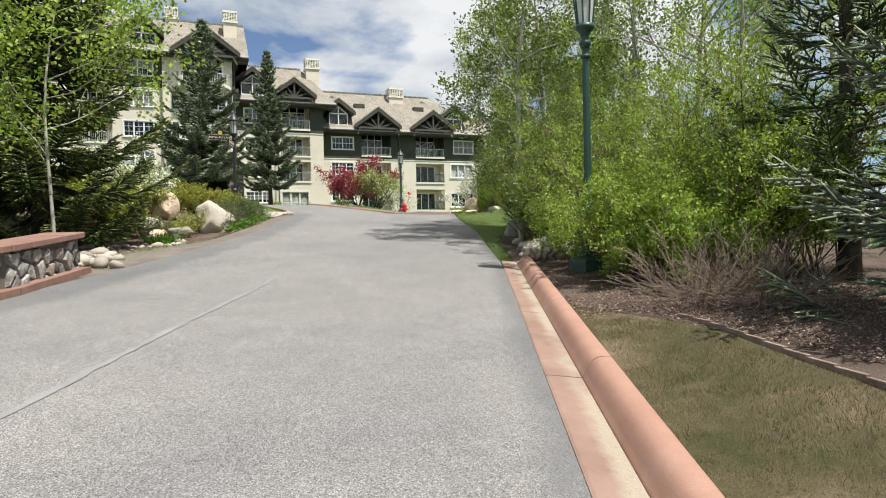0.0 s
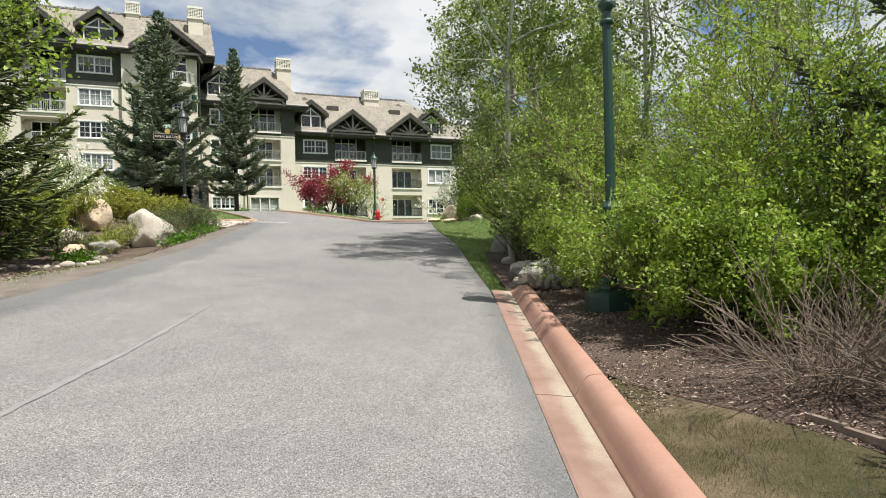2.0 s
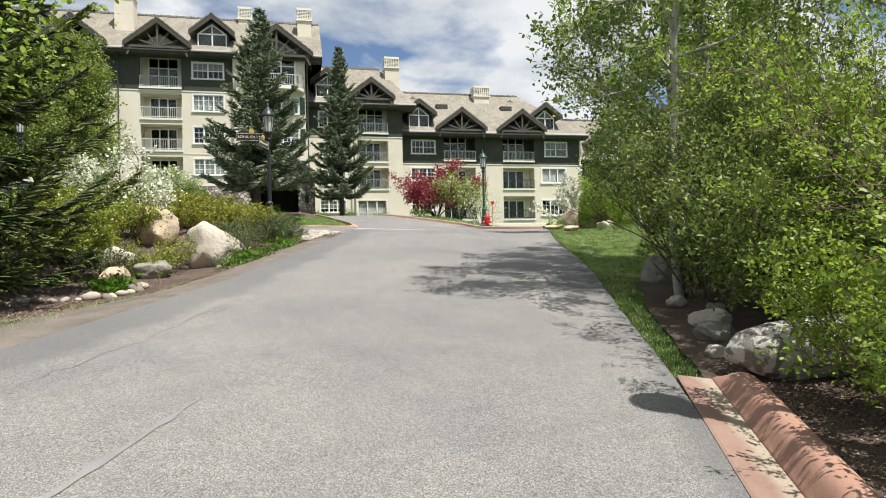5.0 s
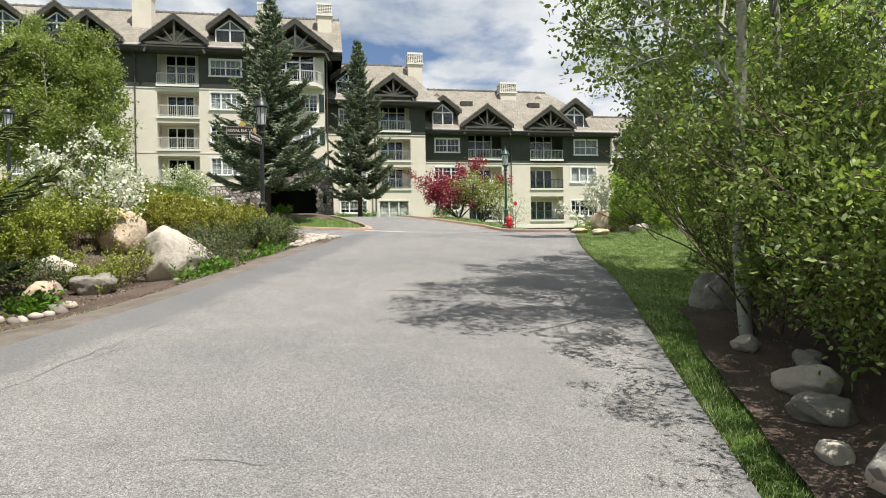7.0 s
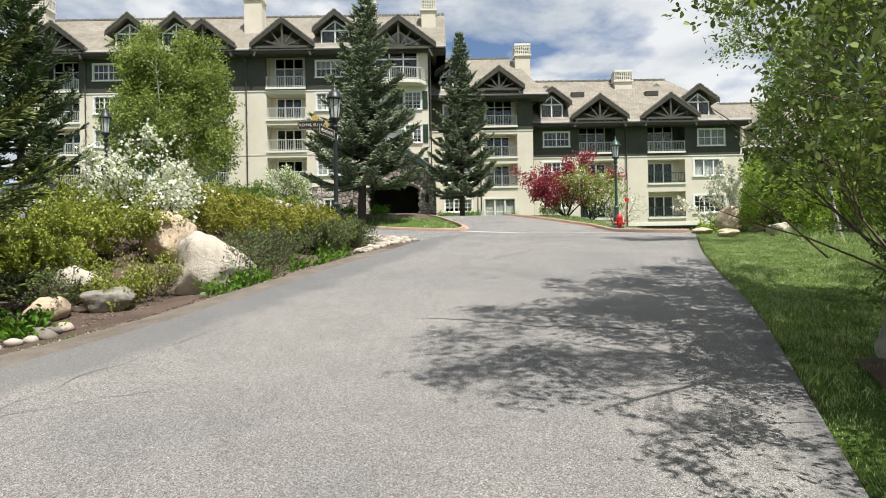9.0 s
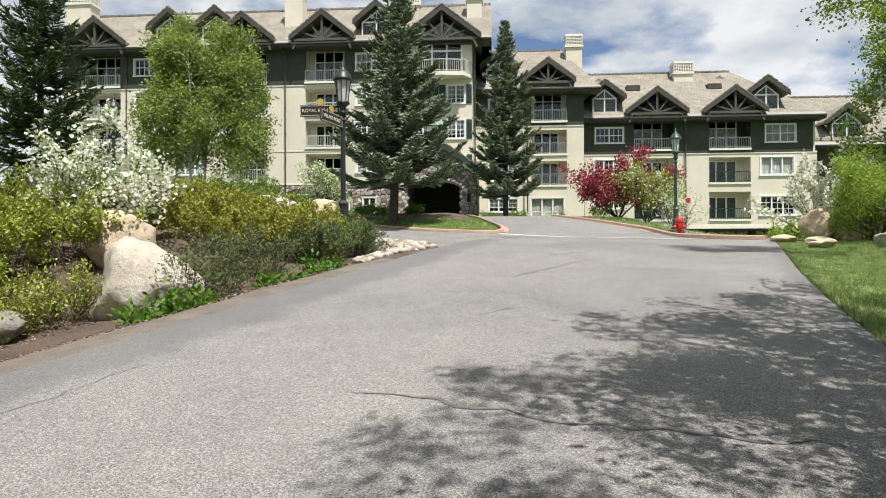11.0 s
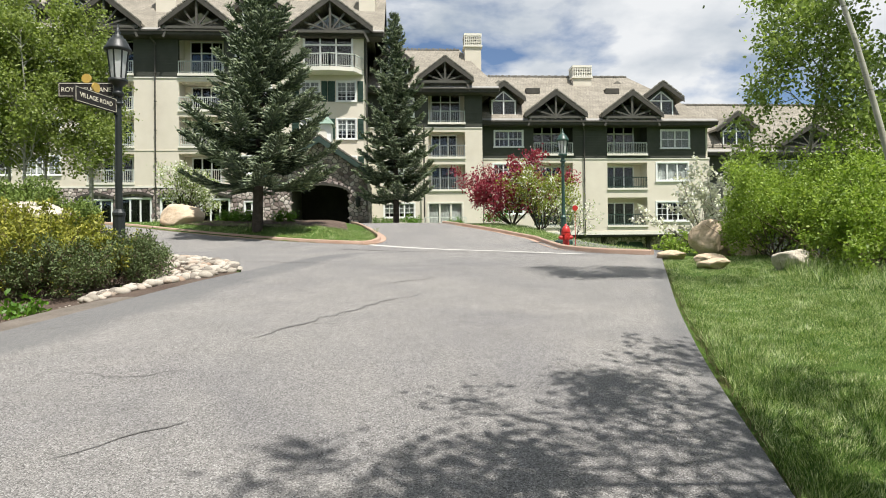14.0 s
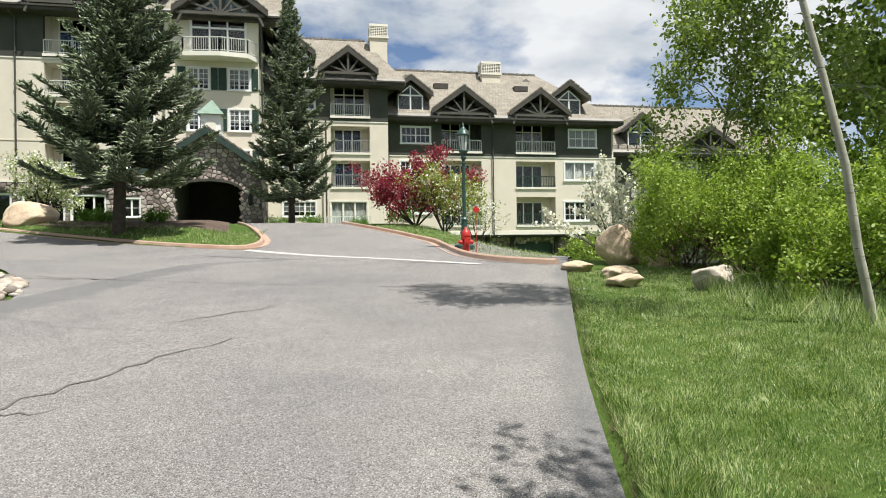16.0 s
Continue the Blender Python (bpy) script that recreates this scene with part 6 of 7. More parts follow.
for at, h, seed in (((-21.5, 53.53), 11.9, 31), ((-20.2, 54.31), 11.6, 32), ((-23.0, 54.41), 10.2, 33), ((-17.9, 55.2), 10.96, 34), ((-20.0, 52.29), 10.44, 35), ((-17.3, 53.88), 9.37, 36)):
    aspen(at, "pale-stemmed aspen in fresh green leaf before the wing", h, seed, M_COTTON, size=0.15, per=10.0, scatter=0.24, cut=0.009, spec=[(34, 0.2, 0.9, 0.06, 0.03, 12), (5, 0.5, 0.7, 0.05, 0.12, 4), (3, 0.55, 0.7, 0.0, 0.15, 2), (0, 0, 0, 0, 0.1, 2)], group="aspens before the wing")

# the thicket and the trees that lean over the drive
TREE_SPEC = [(13, 0.4, 0.95, 0.04, 0.06, 9), (6, 0.5, 0.8, 0.03, 0.14, 5), (4, 0.5, 0.8, 0.0, 0.2, 3), (0, 0, 0, -0.04, 0.2, 3)]
LAWN_SPEC = [(18, 0.26, 0.95, 0.05, 0.05, 10), (6, 0.5, 0.8, 0.03, 0.14, 4), (4, 0.5, 0.8, 0.0, 0.2, 3), (0, 0, 0, -0.04, 0.2, 2)]
aspen((1.2, 14.9), "slim aspen with a mottled pale trunk at the verge", 8.5, 41, M_WILLOW, (0.02, 0.02), 0.085, 13.0, 0.07, TREE_SPEC, 0.1, "verge trees", 0.55)
aspen((2.9, 16.75), "leaning aspen over the verge", 7.2, 42, M_WILLOW, (-0.08, 0.04), 0.09, 13.0, 0.09, TREE_SPEC, 0.11, "verge trees", 0.55)
aspen((3.88, 18.53), "aspen with a spreading crown behind the verge", 6.3, 43, M_WILLOW, (-0.15, 0.0), 0.09, 8.0, 0.09, TREE_SPEC, 0.11, "verge trees", 0.55)
aspen((3.34, 13.4), "bushy aspen in the thicket", 8.0, 44, M_WILLOW, (0.0, 0.0), 0.09, 7.0, 0.08, TREE_SPEC, 0.13, "verge trees", 0.55)
aspen((5.07, 11.65), "tall aspen deep in the thicket", 9.2, 45, M_ASPEN, (0, 0), 0.075, 8.0, 0.08, TREE_SPEC, 0.13, "thicket trees", 0.6)
aspen((6.73, 14.68), "tall aspen deep in the thicket", 10.3, 46, M_ASPEN, (0.03, 0), 0.085, 7.0, 0.09, TREE_SPEC, 0.15, "thicket trees", 0.6)
aspen((6.53, 9.62), "tall aspen deep in the thicket", 10.3, 47, M_ASPEN, (0, 0.04), 0.085, 7.0, 0.09, TREE_SPEC, 0.15, "thicket trees", 0.6)
aspen((10.2, 15.6), "tall aspen deep in the thicket", 10.3, 48, M_ASPEN, (0, 0), 0.13, 5.0, 0.1, TREE_SPEC, 0.17, "thicket trees", 0.6)
aspen((12.45, 14.37), "tall aspen at the back of the thicket", 11.5, 49, M_ASPEN, (0, 0), 0.16, 4.5, 0.12, TREE_SPEC, 0.2, "thicket trees", 0.65)
aspen((12.94, 8.97), "tall aspen at the back of the thicket", 11.5, 50, M_ASPEN, (0, 0), 0.16, 4.5, 0.12, TREE_SPEC, 0.2, "thicket trees", 0.65)
aspen((6.3, 24.5), "white-stemmed aspen leaning over the lawn", 8.0, 51, M_ASPEN, (-0.22, 0.03), 0.075, 12.0, 0.045, LAWN_SPEC, 0.14, "lawn aspens", 0.65)
aspen((10.2, 32.6), "aspen in fresh leaf by the lawn", 7.2, 62, M_ASPEN, (0.0, 0.0), 0.1, 18.0, 0.05, LAWN_SPEC, 0.17, "lawn aspens", 0.65)
aspen((11.2, 28.3), "aspen in fresh leaf by the lawn", 8.0, 52, M_ASPEN, (-0.05, 0.05), 0.095, 20.0, 0.055, LAWN_SPEC, 0.16, "lawn aspens", 0.65)
aspen((11.9, 29.5), "aspen in fresh leaf by the lawn", 7.3, 53, M_ASPEN, (0.0, 0.0), 0.095, 20.0, 0.06, LAWN_SPEC, 0.17, "lawn aspens", 0.65)
aspen((12.22, 27.44), "aspen in fresh leaf by the lawn", 9.2, 54, M_ASPEN, (0, 0), 0.1, 19.0, 0.065, LAWN_SPEC, 0.19, "lawn aspens", 0.65)
aspen((13.1, 29.16), "aspen in fresh leaf by the lawn", 8.1, 55, M_ASPEN, (0, 0), 0.16, 11.0, 0.065, LAWN_SPEC, 0.2, "lawn aspens", 0.65)
aspen((12.37, 30.88), "aspen in fresh leaf by the lawn", 6.9, 61, M_ASPEN, (0.02, 0), 0.18, 10.0, 0.06, LAWN_SPEC, 0.2, "lawn aspens", 0.65)
aspen((-10.04, 12.8), "young aspen with a thin pale stem", 5.9, 58, M_BRIGHT, (0.02, 0), 0.09, 6.0, 0.05, TREE_SPEC, 0.14, "young aspens", 0.7)
aspen((-9.12, 14.4), "thin dark sapling in young leaf", 6.2, 59, M_BRIGHT, (0.0, 0), 0.09, 5.0, 0.04, TREE_SPEC, 0.14, "young aspens", 0.7)
aspen((-11.59, 13.69), "young aspen with a thin pale stem", 6.4, 60, M_BRIGHT, (0.0, 0), 0.1, 6.0, 0.06, TREE_SPEC, 0.14, "young aspens", 0.7)

BUSH = [(7, 0.45, 0.65, 0.03, 0.1, 6), (4, 0.55, 0.8, 0.0, 0.16, 3), (0, 0, 0, 0.0, 0.15, 3)]
for k, (at, h) in enumerate((((-0.45, 8.0), 1.0), ((-0.62, 7.45), 0.95), ((-0.55, 6.95), 0.9), ((-0.1, 8.75), 1.1), ((-0.37, 8.05), 1.30), ((1.23, 7.45), 2.67), ((1.16, 9.52), 2.96), ((1.46, 8.34), 3.03), ((-0.2, 9.93), 1.22), ((2.67, 10.07), 3.22), ((2.35, 7.66), 2.80), ((1.62, 10.37), 3.11), ((0.02, 7.34), 1.39), ((-0.59, 7.76), 1.51), ((0.75, 6.86), 1.43), ((1.47, 6.69), 1.81))):
    plant("honeysuckle_bush", at, "bright yellow-green leafy bush in the thicket", "bush", "thicket bushes", fan(11, h, 0.016, 0.75, 0.25), BUSH, M_BRIGHT, M_TWIG, 70 + k, 0.046, 11.0, 0.045, 0.55, flat=0.6, trunk_name="stem", crown_name="foliage")
for k, (at, h) in enumerate((((1.35, 12.5), 1.5), ((1.6, 13.2), 1.7), ((1.75, 14.0), 1.6), ((1.2, 11.7), 1.5), ((2.63, 14.44), 2.76), ((2.28, 15.72), 2.83), ((4.16, 15.47), 3.22), ((3.28, 17.85), 2.58), ((2.29, 13.43), 2.53), ((5.32, 17.23), 3.22), ((5.0, 19.73), 2.48), ((4.74, 13.48), 2.99), ((2.38, 12.27), 2.63), ((1.84, 13.47), 2.64), ((1.58, 14.96), 2.27), ((1.28, 12.38), 1.70))):
    plant("willow_bush", at, "dull green willow bush with grey twigs", "bush", "willow bushes", fan(10, h, 0.016, 0.8, 0.25), BUSH, M_WILLOW, M_TWIG, 90 + k, 0.06, 11.0, 0.07, 0.48, trunk_name="stem", crown_name="foliage")
for k, (at, h) in enumerate((((8.0, 30.7), 1.75), ((7.75, 29.8), 1.75), ((8.2, 28.6), 1.75), ((9.32, 30.14), 1.75), ((10.3, 28.28), 1.87), ((7.7, 27.3), 1.45), ((7.3, 26.0), 1.2), ((10.22, 32.24), 1.66), ((10.93, 29.47), 1.94), ((10.06, 26.67), 1.86), ((10.99, 32.14), 1.91), ((12.39, 30.46), 2.08))):
    plant("leafy_bush", at, "fresh green rounded bush beside the lawn", "bush", "lawn bushes", fan(12, h, 0.016, 0.95, 0.3), BUSH, M_BRIGHT, M_TWIG, 110 + k, 0.055, 14.0, 0.07, 0.6, flat=0.55, cut=0.006, trunk_name="stem", crown_name="foliage")
for k, at in enumerate(((11.51, 43.37), (13.37, 44.3), (12.52, 41.8))):
    plant("leafy_bush", at, "pale green shrub below the drive's crest", "bush", "crest bushes", fan(9, 1.7, 0.016, 0.9, 0.3), BUSH, M_BRIGHT, M_TWIG, 125 + k, 0.12, 4.0, 0.12, 0.6, trunk_name="stem", crown_name="foliage")

# blossom trees
plant("blossom_tree", (-8.75, 25.6), "small tree in full white blossom above the bed", "tree", "", fan(6, 1.65, 0.04, 0.95, 0.1), [(7, 0.5, 0.75, 0.03, 0.1, 6), (5, 0.5, 0.75, 0.0, 0.16, 5), (3, 0.5, 0.7, 0.0, 0.2, 3), (0, 0, 0, 0, 0.1, 2)], M_FORB, M_BARK, 130, 0.07, 1.6, 0.08, 0.5, (M_BLOSSOM, 4.2, 0.075, 0.9, "blossom"))
CRAB = [(8, 0.5, 0.75, 0.03, 0.09, 6), (6, 0.5, 0.75, 0.0, 0.16, 5), (4, 0.5, 0.7, 0.0, 0.2, 2)]
plant("crabapple_tree", (6.24, 53.5), "crabapple tree with crimson leaves and pink flowers", "tree", "crabapples", fan(8, 3.1, 0.055, 0.85, 0.12), CRAB, M_CRIMSON, M_BARK, 132, 0.15, 13.0, 0.17, 0.6, (M_PINK, 0.8, 0.11, 0.9, "blossom"))
plant("crabapple_tree", (7.41, 51.28), "crabapple tree in green leaf with white flowers", "tree", "crabapples", fan(7, 2.7, 0.05, 0.85, 0.12), CRAB, M_SPRING, M_BARK, 133, 0.13, 6.0, 0.16, 0.6, (M_BLOSSOM, 1.5, 0.1, 0.9, "blossom"))
plant("flowering_shrub", (8.67, 49.68), "thin shrub with scattered white flowers", "bush", "", fan(5, 2.5, 0.03, 0.8, 0.1), BUSH, M_BRIGHT, M_BARK, 134, 0.1, 0.9, 0.12, 0.6, (M_BLOSSOM, 1.2, 0.1, 0.9, "blossom"), trunk_name="stem", crown_name="foliage")
plant("flowering_shrub", (-12.0, 53.8), "rounded shrub with pale green and white flower clusters", "bush", "", fan(5, 3.0, 0.05, 0.3, 0.15), CRAB, M_ASPEN, M_BARK, 135, 0.12, 6.0, 0.12, 0.6, (M_BLOSSOM, 5.0, 0.11, 0.9, "blossom"), trunk_name="stem", crown_name="foliage")
plant("flowering_shrub", (8.61, 34.37), "arching shrub covered in white flowers by rocks", "bush", "", fan(14, 2.1, 0.02, 0.8, 0.2), [(5, 0.45, 0.5, 0.0, 0.08, 6), (3, 0.4, 0.6, 0.0, 0.1, 4)], M_FORB, M_TWIG, 136, 0.06, 0.8, 0.05, 0.5, (M_BLOSSOM, 13.0, 0.085, 0.9, "blossom"), trunk_name="stem", crown_name="foliage")

# the shrub bed west of the drive
LOWB = [(5, 0.42, 0.55, 0.05, 0.12, 4), (3, 0.5, 0.7, 0.04, 0.15, 2), (0, 0, 0, 0.03, 0.1, 2)]
spirea = [(-7.17, 26.4), (-6.45, 26.67), (-5.87, 26.94), (-8.1, 26.9), (-7.2, 27.31), (-6.13, 27.46), (-5.59, 27.91), (-9.07, 27.82), (-8.13, 28.18), (-7.0, 28.27), (-5.97, 28.41), (-8.92, 28.98), (-7.73, 29.08), (-6.65, 29.15)]
for k, at in enumerate(spirea):
    plant("spirea_bush", at, "mounded spirea bush in yellow-green leaf, brown twigs", "bush", "spirea bushes", fan(24, 0.86, 0.008, 0.95, 0.4, vary=0.12), LOWB, M_SPIREA, M_TWIG, 140 + k, 0.054, 8.0, 0.035, 0.6, flat=0.4, trunk_name="stem", crown_name="foliage", sides=4, cut=0.0032)
for k, (at, h) in enumerate((((-8.25, 23.84), 0.99), ((-8.93, 22.92), 0.93), ((-9.19, 25.52), 0.93), ((-9.89, 24.01), 0.91), ((-8.67, 21.53), 0.77), ((-9.42, 21.62), 0.77), ((-10.16, 25.81), 0.95))):
    plant("leafy_bush", at, "rounded bush with glossy yellow-green leaves beside boulders", "bush", "bed bushes", fan(22, h, 0.009, 0.85, 0.3, vary=0.15), LOWB, M_SPRING, M_TWIG, 155 + k, 0.06, 8.5, 0.035, 0.6, flat=0.5, trunk_name="stem", crown_name="foliage", sides=4, cut=0.0032)
for k, (at, h) in enumerate((((-5.14, 26.88), 0.90), ((-4.8, 28.1), 0.91), ((-5.07, 29.15), 0.76))):
    plant("sage_bush", at, "rounded grey-green bush near the river stones", "bush", "grey-green bushes", fan(52, h * 0.86, 0.008, 1.25, 0.2, vary=0.03), LOWB, M_GREYSHRUB, M_TWIG, 165 + k, 0.045, 7.5, 0.04, 0.5, flat=0.6, trunk_name="stem", crown_name="foliage", sides=4, cut=0.0032)
for k, (at, h) in enumerate((((-5.57, 22.23), 0.65), ((-5.57, 23.33), 0.61), ((-5.99, 24.54), 0.72), ((-5.49, 24.86), 0.62), ((-7.88, 20.53), 0.57))):
    plant("bare_shrub", at, "leggy shrub with grey-brown twigs, few leaves", "bush", "bare shrubs", fan(22, h, 0.006, 0.75, 0.25), LOWB, M_GREYSHRUB, M_TWIG, 175 + k, 0.045, 3.0, 0.04, 0.5, trunk_name="stem", crown_name="foliage", sides=4)
for k, at in enumerate(((-5.41, 20.99), (-5.18, 21.36), (-4.76, 23.31), (-4.39, 24.73), (-7.36, 19.1), (-7.63, 19.44))):
    plant("green_perennial", at, "low clump of fresh green leaves at the road edge", "plant", "edge plants", fan(18, 0.26, 0.005, 1.0, 0.25), [(3, 0.5, 0.6, 0.0, 0.1, 3)], M_FORB, M_TWIG, 185 + k, 0.09, 6.0, 0.06, 0.5, trunk_name="stem", crown_name="foliage", sides=3)
for k, (at, h) in enumerate((((-6.74, 21.36), 0.56), ((-7.11, 20.82), 0.43), ((-8.13, 21.82), 0.48))):
    plant("low_shrub", at, "small open shrub with light green leaves by boulders", "bush", "small bed shrubs", fan(16, h, 0.007, 0.8, 0.22), LOWB, M_SPRING, M_TWIG, 191 + k, 0.05, 3.5, 0.05, 0.5, trunk_name="stem", crown_name="foliage", sides=4)
for k, (at, h) in enumerate((((-10.02, 31.52), 1.39), ((-11.21, 32.12), 1.37), ((-12.63, 31.38), 1.32), ((-8.78, 32.32), 0.98), ((-8.46, 31.69), 1.20), ((-9.02, 31.84), 1.11), ((-7.66, 31.19), 0.90))):
    plant("juniper_bush", at, "broad mounded juniper behind the bed", "bush", "junipers", fan(30, h * 0.74, 0.02, 1.0, 0.7), LOWB, M_JUNIPER, M_TWIG, 195 + k, 0.09, 17.0, 0.08, 0.34, cut=0.004, trunk_name="stem", crown_name="foliage", sides=4)
for k, (at, high, n) in enumerate((((-1.35, 5.95), 0.8, 70), ((-1.0, 5.35), 0.75, 60), ((-0.95, 6.1), 0.6, 40))):
    plant("dry_bush", at, "dry leafless bush of pale arching twigs", "bush", "dry bushes", fan(n, high, 0.004, 1.1, 0.22), [(4, 0.5, 0.35, -0.03, 0.1, 6), (3, 0.5, 0.4, -0.02, 0.12, 4)], M_DRY_BLADE, M_DRY_TWIG, 200 + k, 0.03, 0.3, 0.03, 0.4, trunk_name="stem", crown_name="foliage", sides=4)
for k, at in enumerate(((-9.73, 53.04), (-5.65, 48.35), (-7.6, 48.46), (-8.52, 49.32), (4.16, 68.4), (0.54, 64.97), (-1.63, 65.46), (5.9, 58.08))):
    plant("small_shrub", at, "small green shrub at the foot of the building", "bush", "foundation shrubs", fan(12, 0.7 if k > 3 else 0.4, 0.01, 0.9, 0.3), LOWB, M_FORB, M_TWIG, 210 + k, 0.1, 3.0, 0.1, 0.5, cut=0.005, trunk_name="stem", crown_name="foliage", sides=3)


# ---- grass blades ----
def grass(name, label, zones, leaf, seed, high, dens, wide=0.09, rise=-0.02):
    """Loose blades over stretches of ground: each zone is a left line, a right line and a share of the density."""
    rng = np.random.default_rng(seed)
    pts = []
    for left, right, share in zones:
        la, ra = resample(left, 40), resample(right, 40)
        for a, b, c, d in zip(la, la[1:], ra, ra[1:]):
            area = ((b - a).length + (d - c).length) / 2 * ((c - a).length + (d - b).length) / 2
            for _ in range(int(area * dens * share)):
                u, v = rng.random(2)
                p = a.lerp(b, u).lerp(c.lerp(d, u), v)
                pts.append((p.x, p.y, ground_z(p.x, p.y) + rise))
    p = np.array(pts)
    n = len(p)
    lean = np.array([noise.noise_vector(Vector((q[0] * 4.0, q[1] * 4.0, 1.0))) for q in p]) * (0.9, 0.9, 0)
    d = unit(rng.normal(size=(n, 3)) * (0.4, 0.4, 0) + lean + (0, 0, 1))
    patch = np.array([0.6 + 0.9 * (0.5 + noise.noise(Vector((q[0] * 0.9, q[1] * 0.9, 3)))) + 0.7 * noise.noise(Vector((q[0] * 5, q[1] * 5, 7))) for q in p]).clip(0.25, 2.0)
    side = unit(np.cross(d, rng.normal(size=(n, 3)))) * wide * high * 0.5
    h = (high * patch * rng.uniform(0.55, 1.3, n))[:, None]
    v = np.stack([p - side, p + side, p + d * h], 1).reshape(-1, 3)
    ob = new(name, np_mesh(name, v, np.arange(3 * n).reshape(-1, 3), leaf))
    return tagged(ob, label, "grass", kind="stuff")


VERGE = [(-1.04, 11.6), (0.03, 14.5), (0.63, 16.1), (1.88, 19.9), (2.43, 21.6), (3.23, 24.1), (4.85, 28.5), (5.85, 31.1)]
grass("lawn_grass", "long green lawn grass beside the drive", [
    (VERGE[2:6], [(1.68, 16.1), (4.32, 19.84), (6.1, 22.3), (7.0, 24.4)], 2.4),
    (VERGE[5:], [(7.0, 24.4), (7.6, 27.29), (7.9, 30.9)], 1.2),
    (VERGE[:3], [(-0.1, 11.5), (1.3, 14.3), (2.2, 16.0)], 0.5),
], M_BLADE, 300, 0.046, 3600, 0.11)
grass("verge_grass", "ragged tall grass tufts at the road edge", [(VERGE, [(-0.75, 11.55), (0.3, 14.4), (0.9, 16.0), (2.12, 19.8), (2.68, 21.5), (3.45, 24.0), (5.05, 28.4), (6.05, 31.0)], 1.0), ([(-0.8, 11.8), (0.1, 13.9), (0.9, 15.8)], [(-0.3, 11.8), (0.7, 13.6), (1.6, 15.6)], 0.25)], M_BLADE, 301, 0.06, 1300)
grass("tall_grass", "tall unmown grass under the lawn bushes", [([(5.7, 24.0), (5.75, 25.6), (6.2, 27.2)], [(8.2, 23.4), (7.6, 25.4), (7.2, 27.0)], 1.0)], M_BLADE, 305, 0.24, 800, 0.03)
grass("edge_fringe", "dry tan grass fringe along the drive", [([(x - 0.05, y) for x, y in VERGE], [(x + 0.06, y) for x, y in VERGE], 1.0)], M_DRY_BLADE, 306, 0.045, 1500, 0.12)
grass("dry_grass", "thin dry grass between kerb and mulch", [([(-7.13, -4.3), (-4.39, 2.43), (-2.91, 5.87), (-2.69, 6.42)], [(-2.56, -4.59), (-2.47, 3.08), (-2.12, 5.17), (-2.25, 6.02)], 1.0)], M_DRY_BLADE, 302, 0.035, 3200, 0.14, 0.02)
grass("edge_grass", "patches of green grass along the west road edge", [([(-8.73, 12.76), (-7.49, 15.92), (-6.72, 17.64), (-6.4, 18.44)], [(-7.99, 12.55), (-6.9, 15.86), (-6.17, 17.67), (-5.9, 18.45)], 1.0)], M_BLADE, 303, 0.09, 700)
grass("island_grass", "mown green grass round the island spruce", [([(-12.95, 48.91), (-6.09, 44.47), (-1.54, 41.44), (-1.2, 42.61)], [(-11.78, 49.99), (-5.77, 46.21), (-2.78, 45.23), (-1.22, 49.42)], 1.0), ([(5.9, 33.6), (5.25, 36.0), (5.47, 40.11), (5.57, 43.41), (4.7, 47.37), (3.3, 52.29)], [(6.9, 34.6), (7.9, 37.2), (8.6, 40.25), (9.0, 43.85), (8.9, 48.81), (8.14, 54.75)], 1.0)], M_BLADE, 304, 0.12, 260)


# ---- boulders and stones ----
rock("boulder", (-6.0, 21.97), (0.7, 0.58, 0.68), M_PALE_ROCK, 501, "big pale granite boulder with a pointed top", "boulder", "bed boulders", 0.3, 0.3)
rock("boulder", (-7.61, 24.09), (0.55, 0.5, 0.6), M_TAN_ROCK, 502, "tan sandstone boulder among the spirea", "boulder", "bed boulders", 0.15, 1.1)
rock("boulder", (-7.01, 20.54), (0.4, 0.3, 0.22), M_GREY_ROCK, 503, "low grey boulder half sunk in the bed", "boulder", "bed boulders", 0.3, 0.6)
rock("boulder", (-7.79, 21.08), (0.36, 0.34, 0.34), M_PALE_ROCK, 504, "grey boulder under the shrubs", "boulder", "bed boulders", 0.2, 0.2)
rock("boulder", (-7.6, 20.0), (0.3, 0.26, 0.2), M_TAN_ROCK, 505, "grey boulder under the shrubs", "boulder", "bed boulders", 0.2, 0.9)
rock("boulder", (-7.31, 30.21), (0.85, 0.55, 0.5), M_PALE_ROCK, 506, "flat pale boulder behind the spirea", "boulder", "bed boulders", 0.0, 0.2, z=ground_z(-7.31, 30.21) - 0.05)
rock("boulder", (-10.6, 48.46), (1.05, 0.65, 0.66), M_TAN_ROCK, 507, "broad tan boulder on the island lawn", "boulder", "", 0.55, 0.2)
rock("boulder", (0.35, 11.15), (0.98, 0.42, 0.34), M_STREAK_ROCK, 508, "black-streaked pale boulder at the kerb's end", "boulder", "", 0.45, -0.3)
rock("boulder", (1.92, 16.35), (0.48, 0.4, 0.36), M_GREY_ROCK, 509, "smooth grey boulder behind the aspen", "boulder", "verge boulders", 0.62, 0.5)
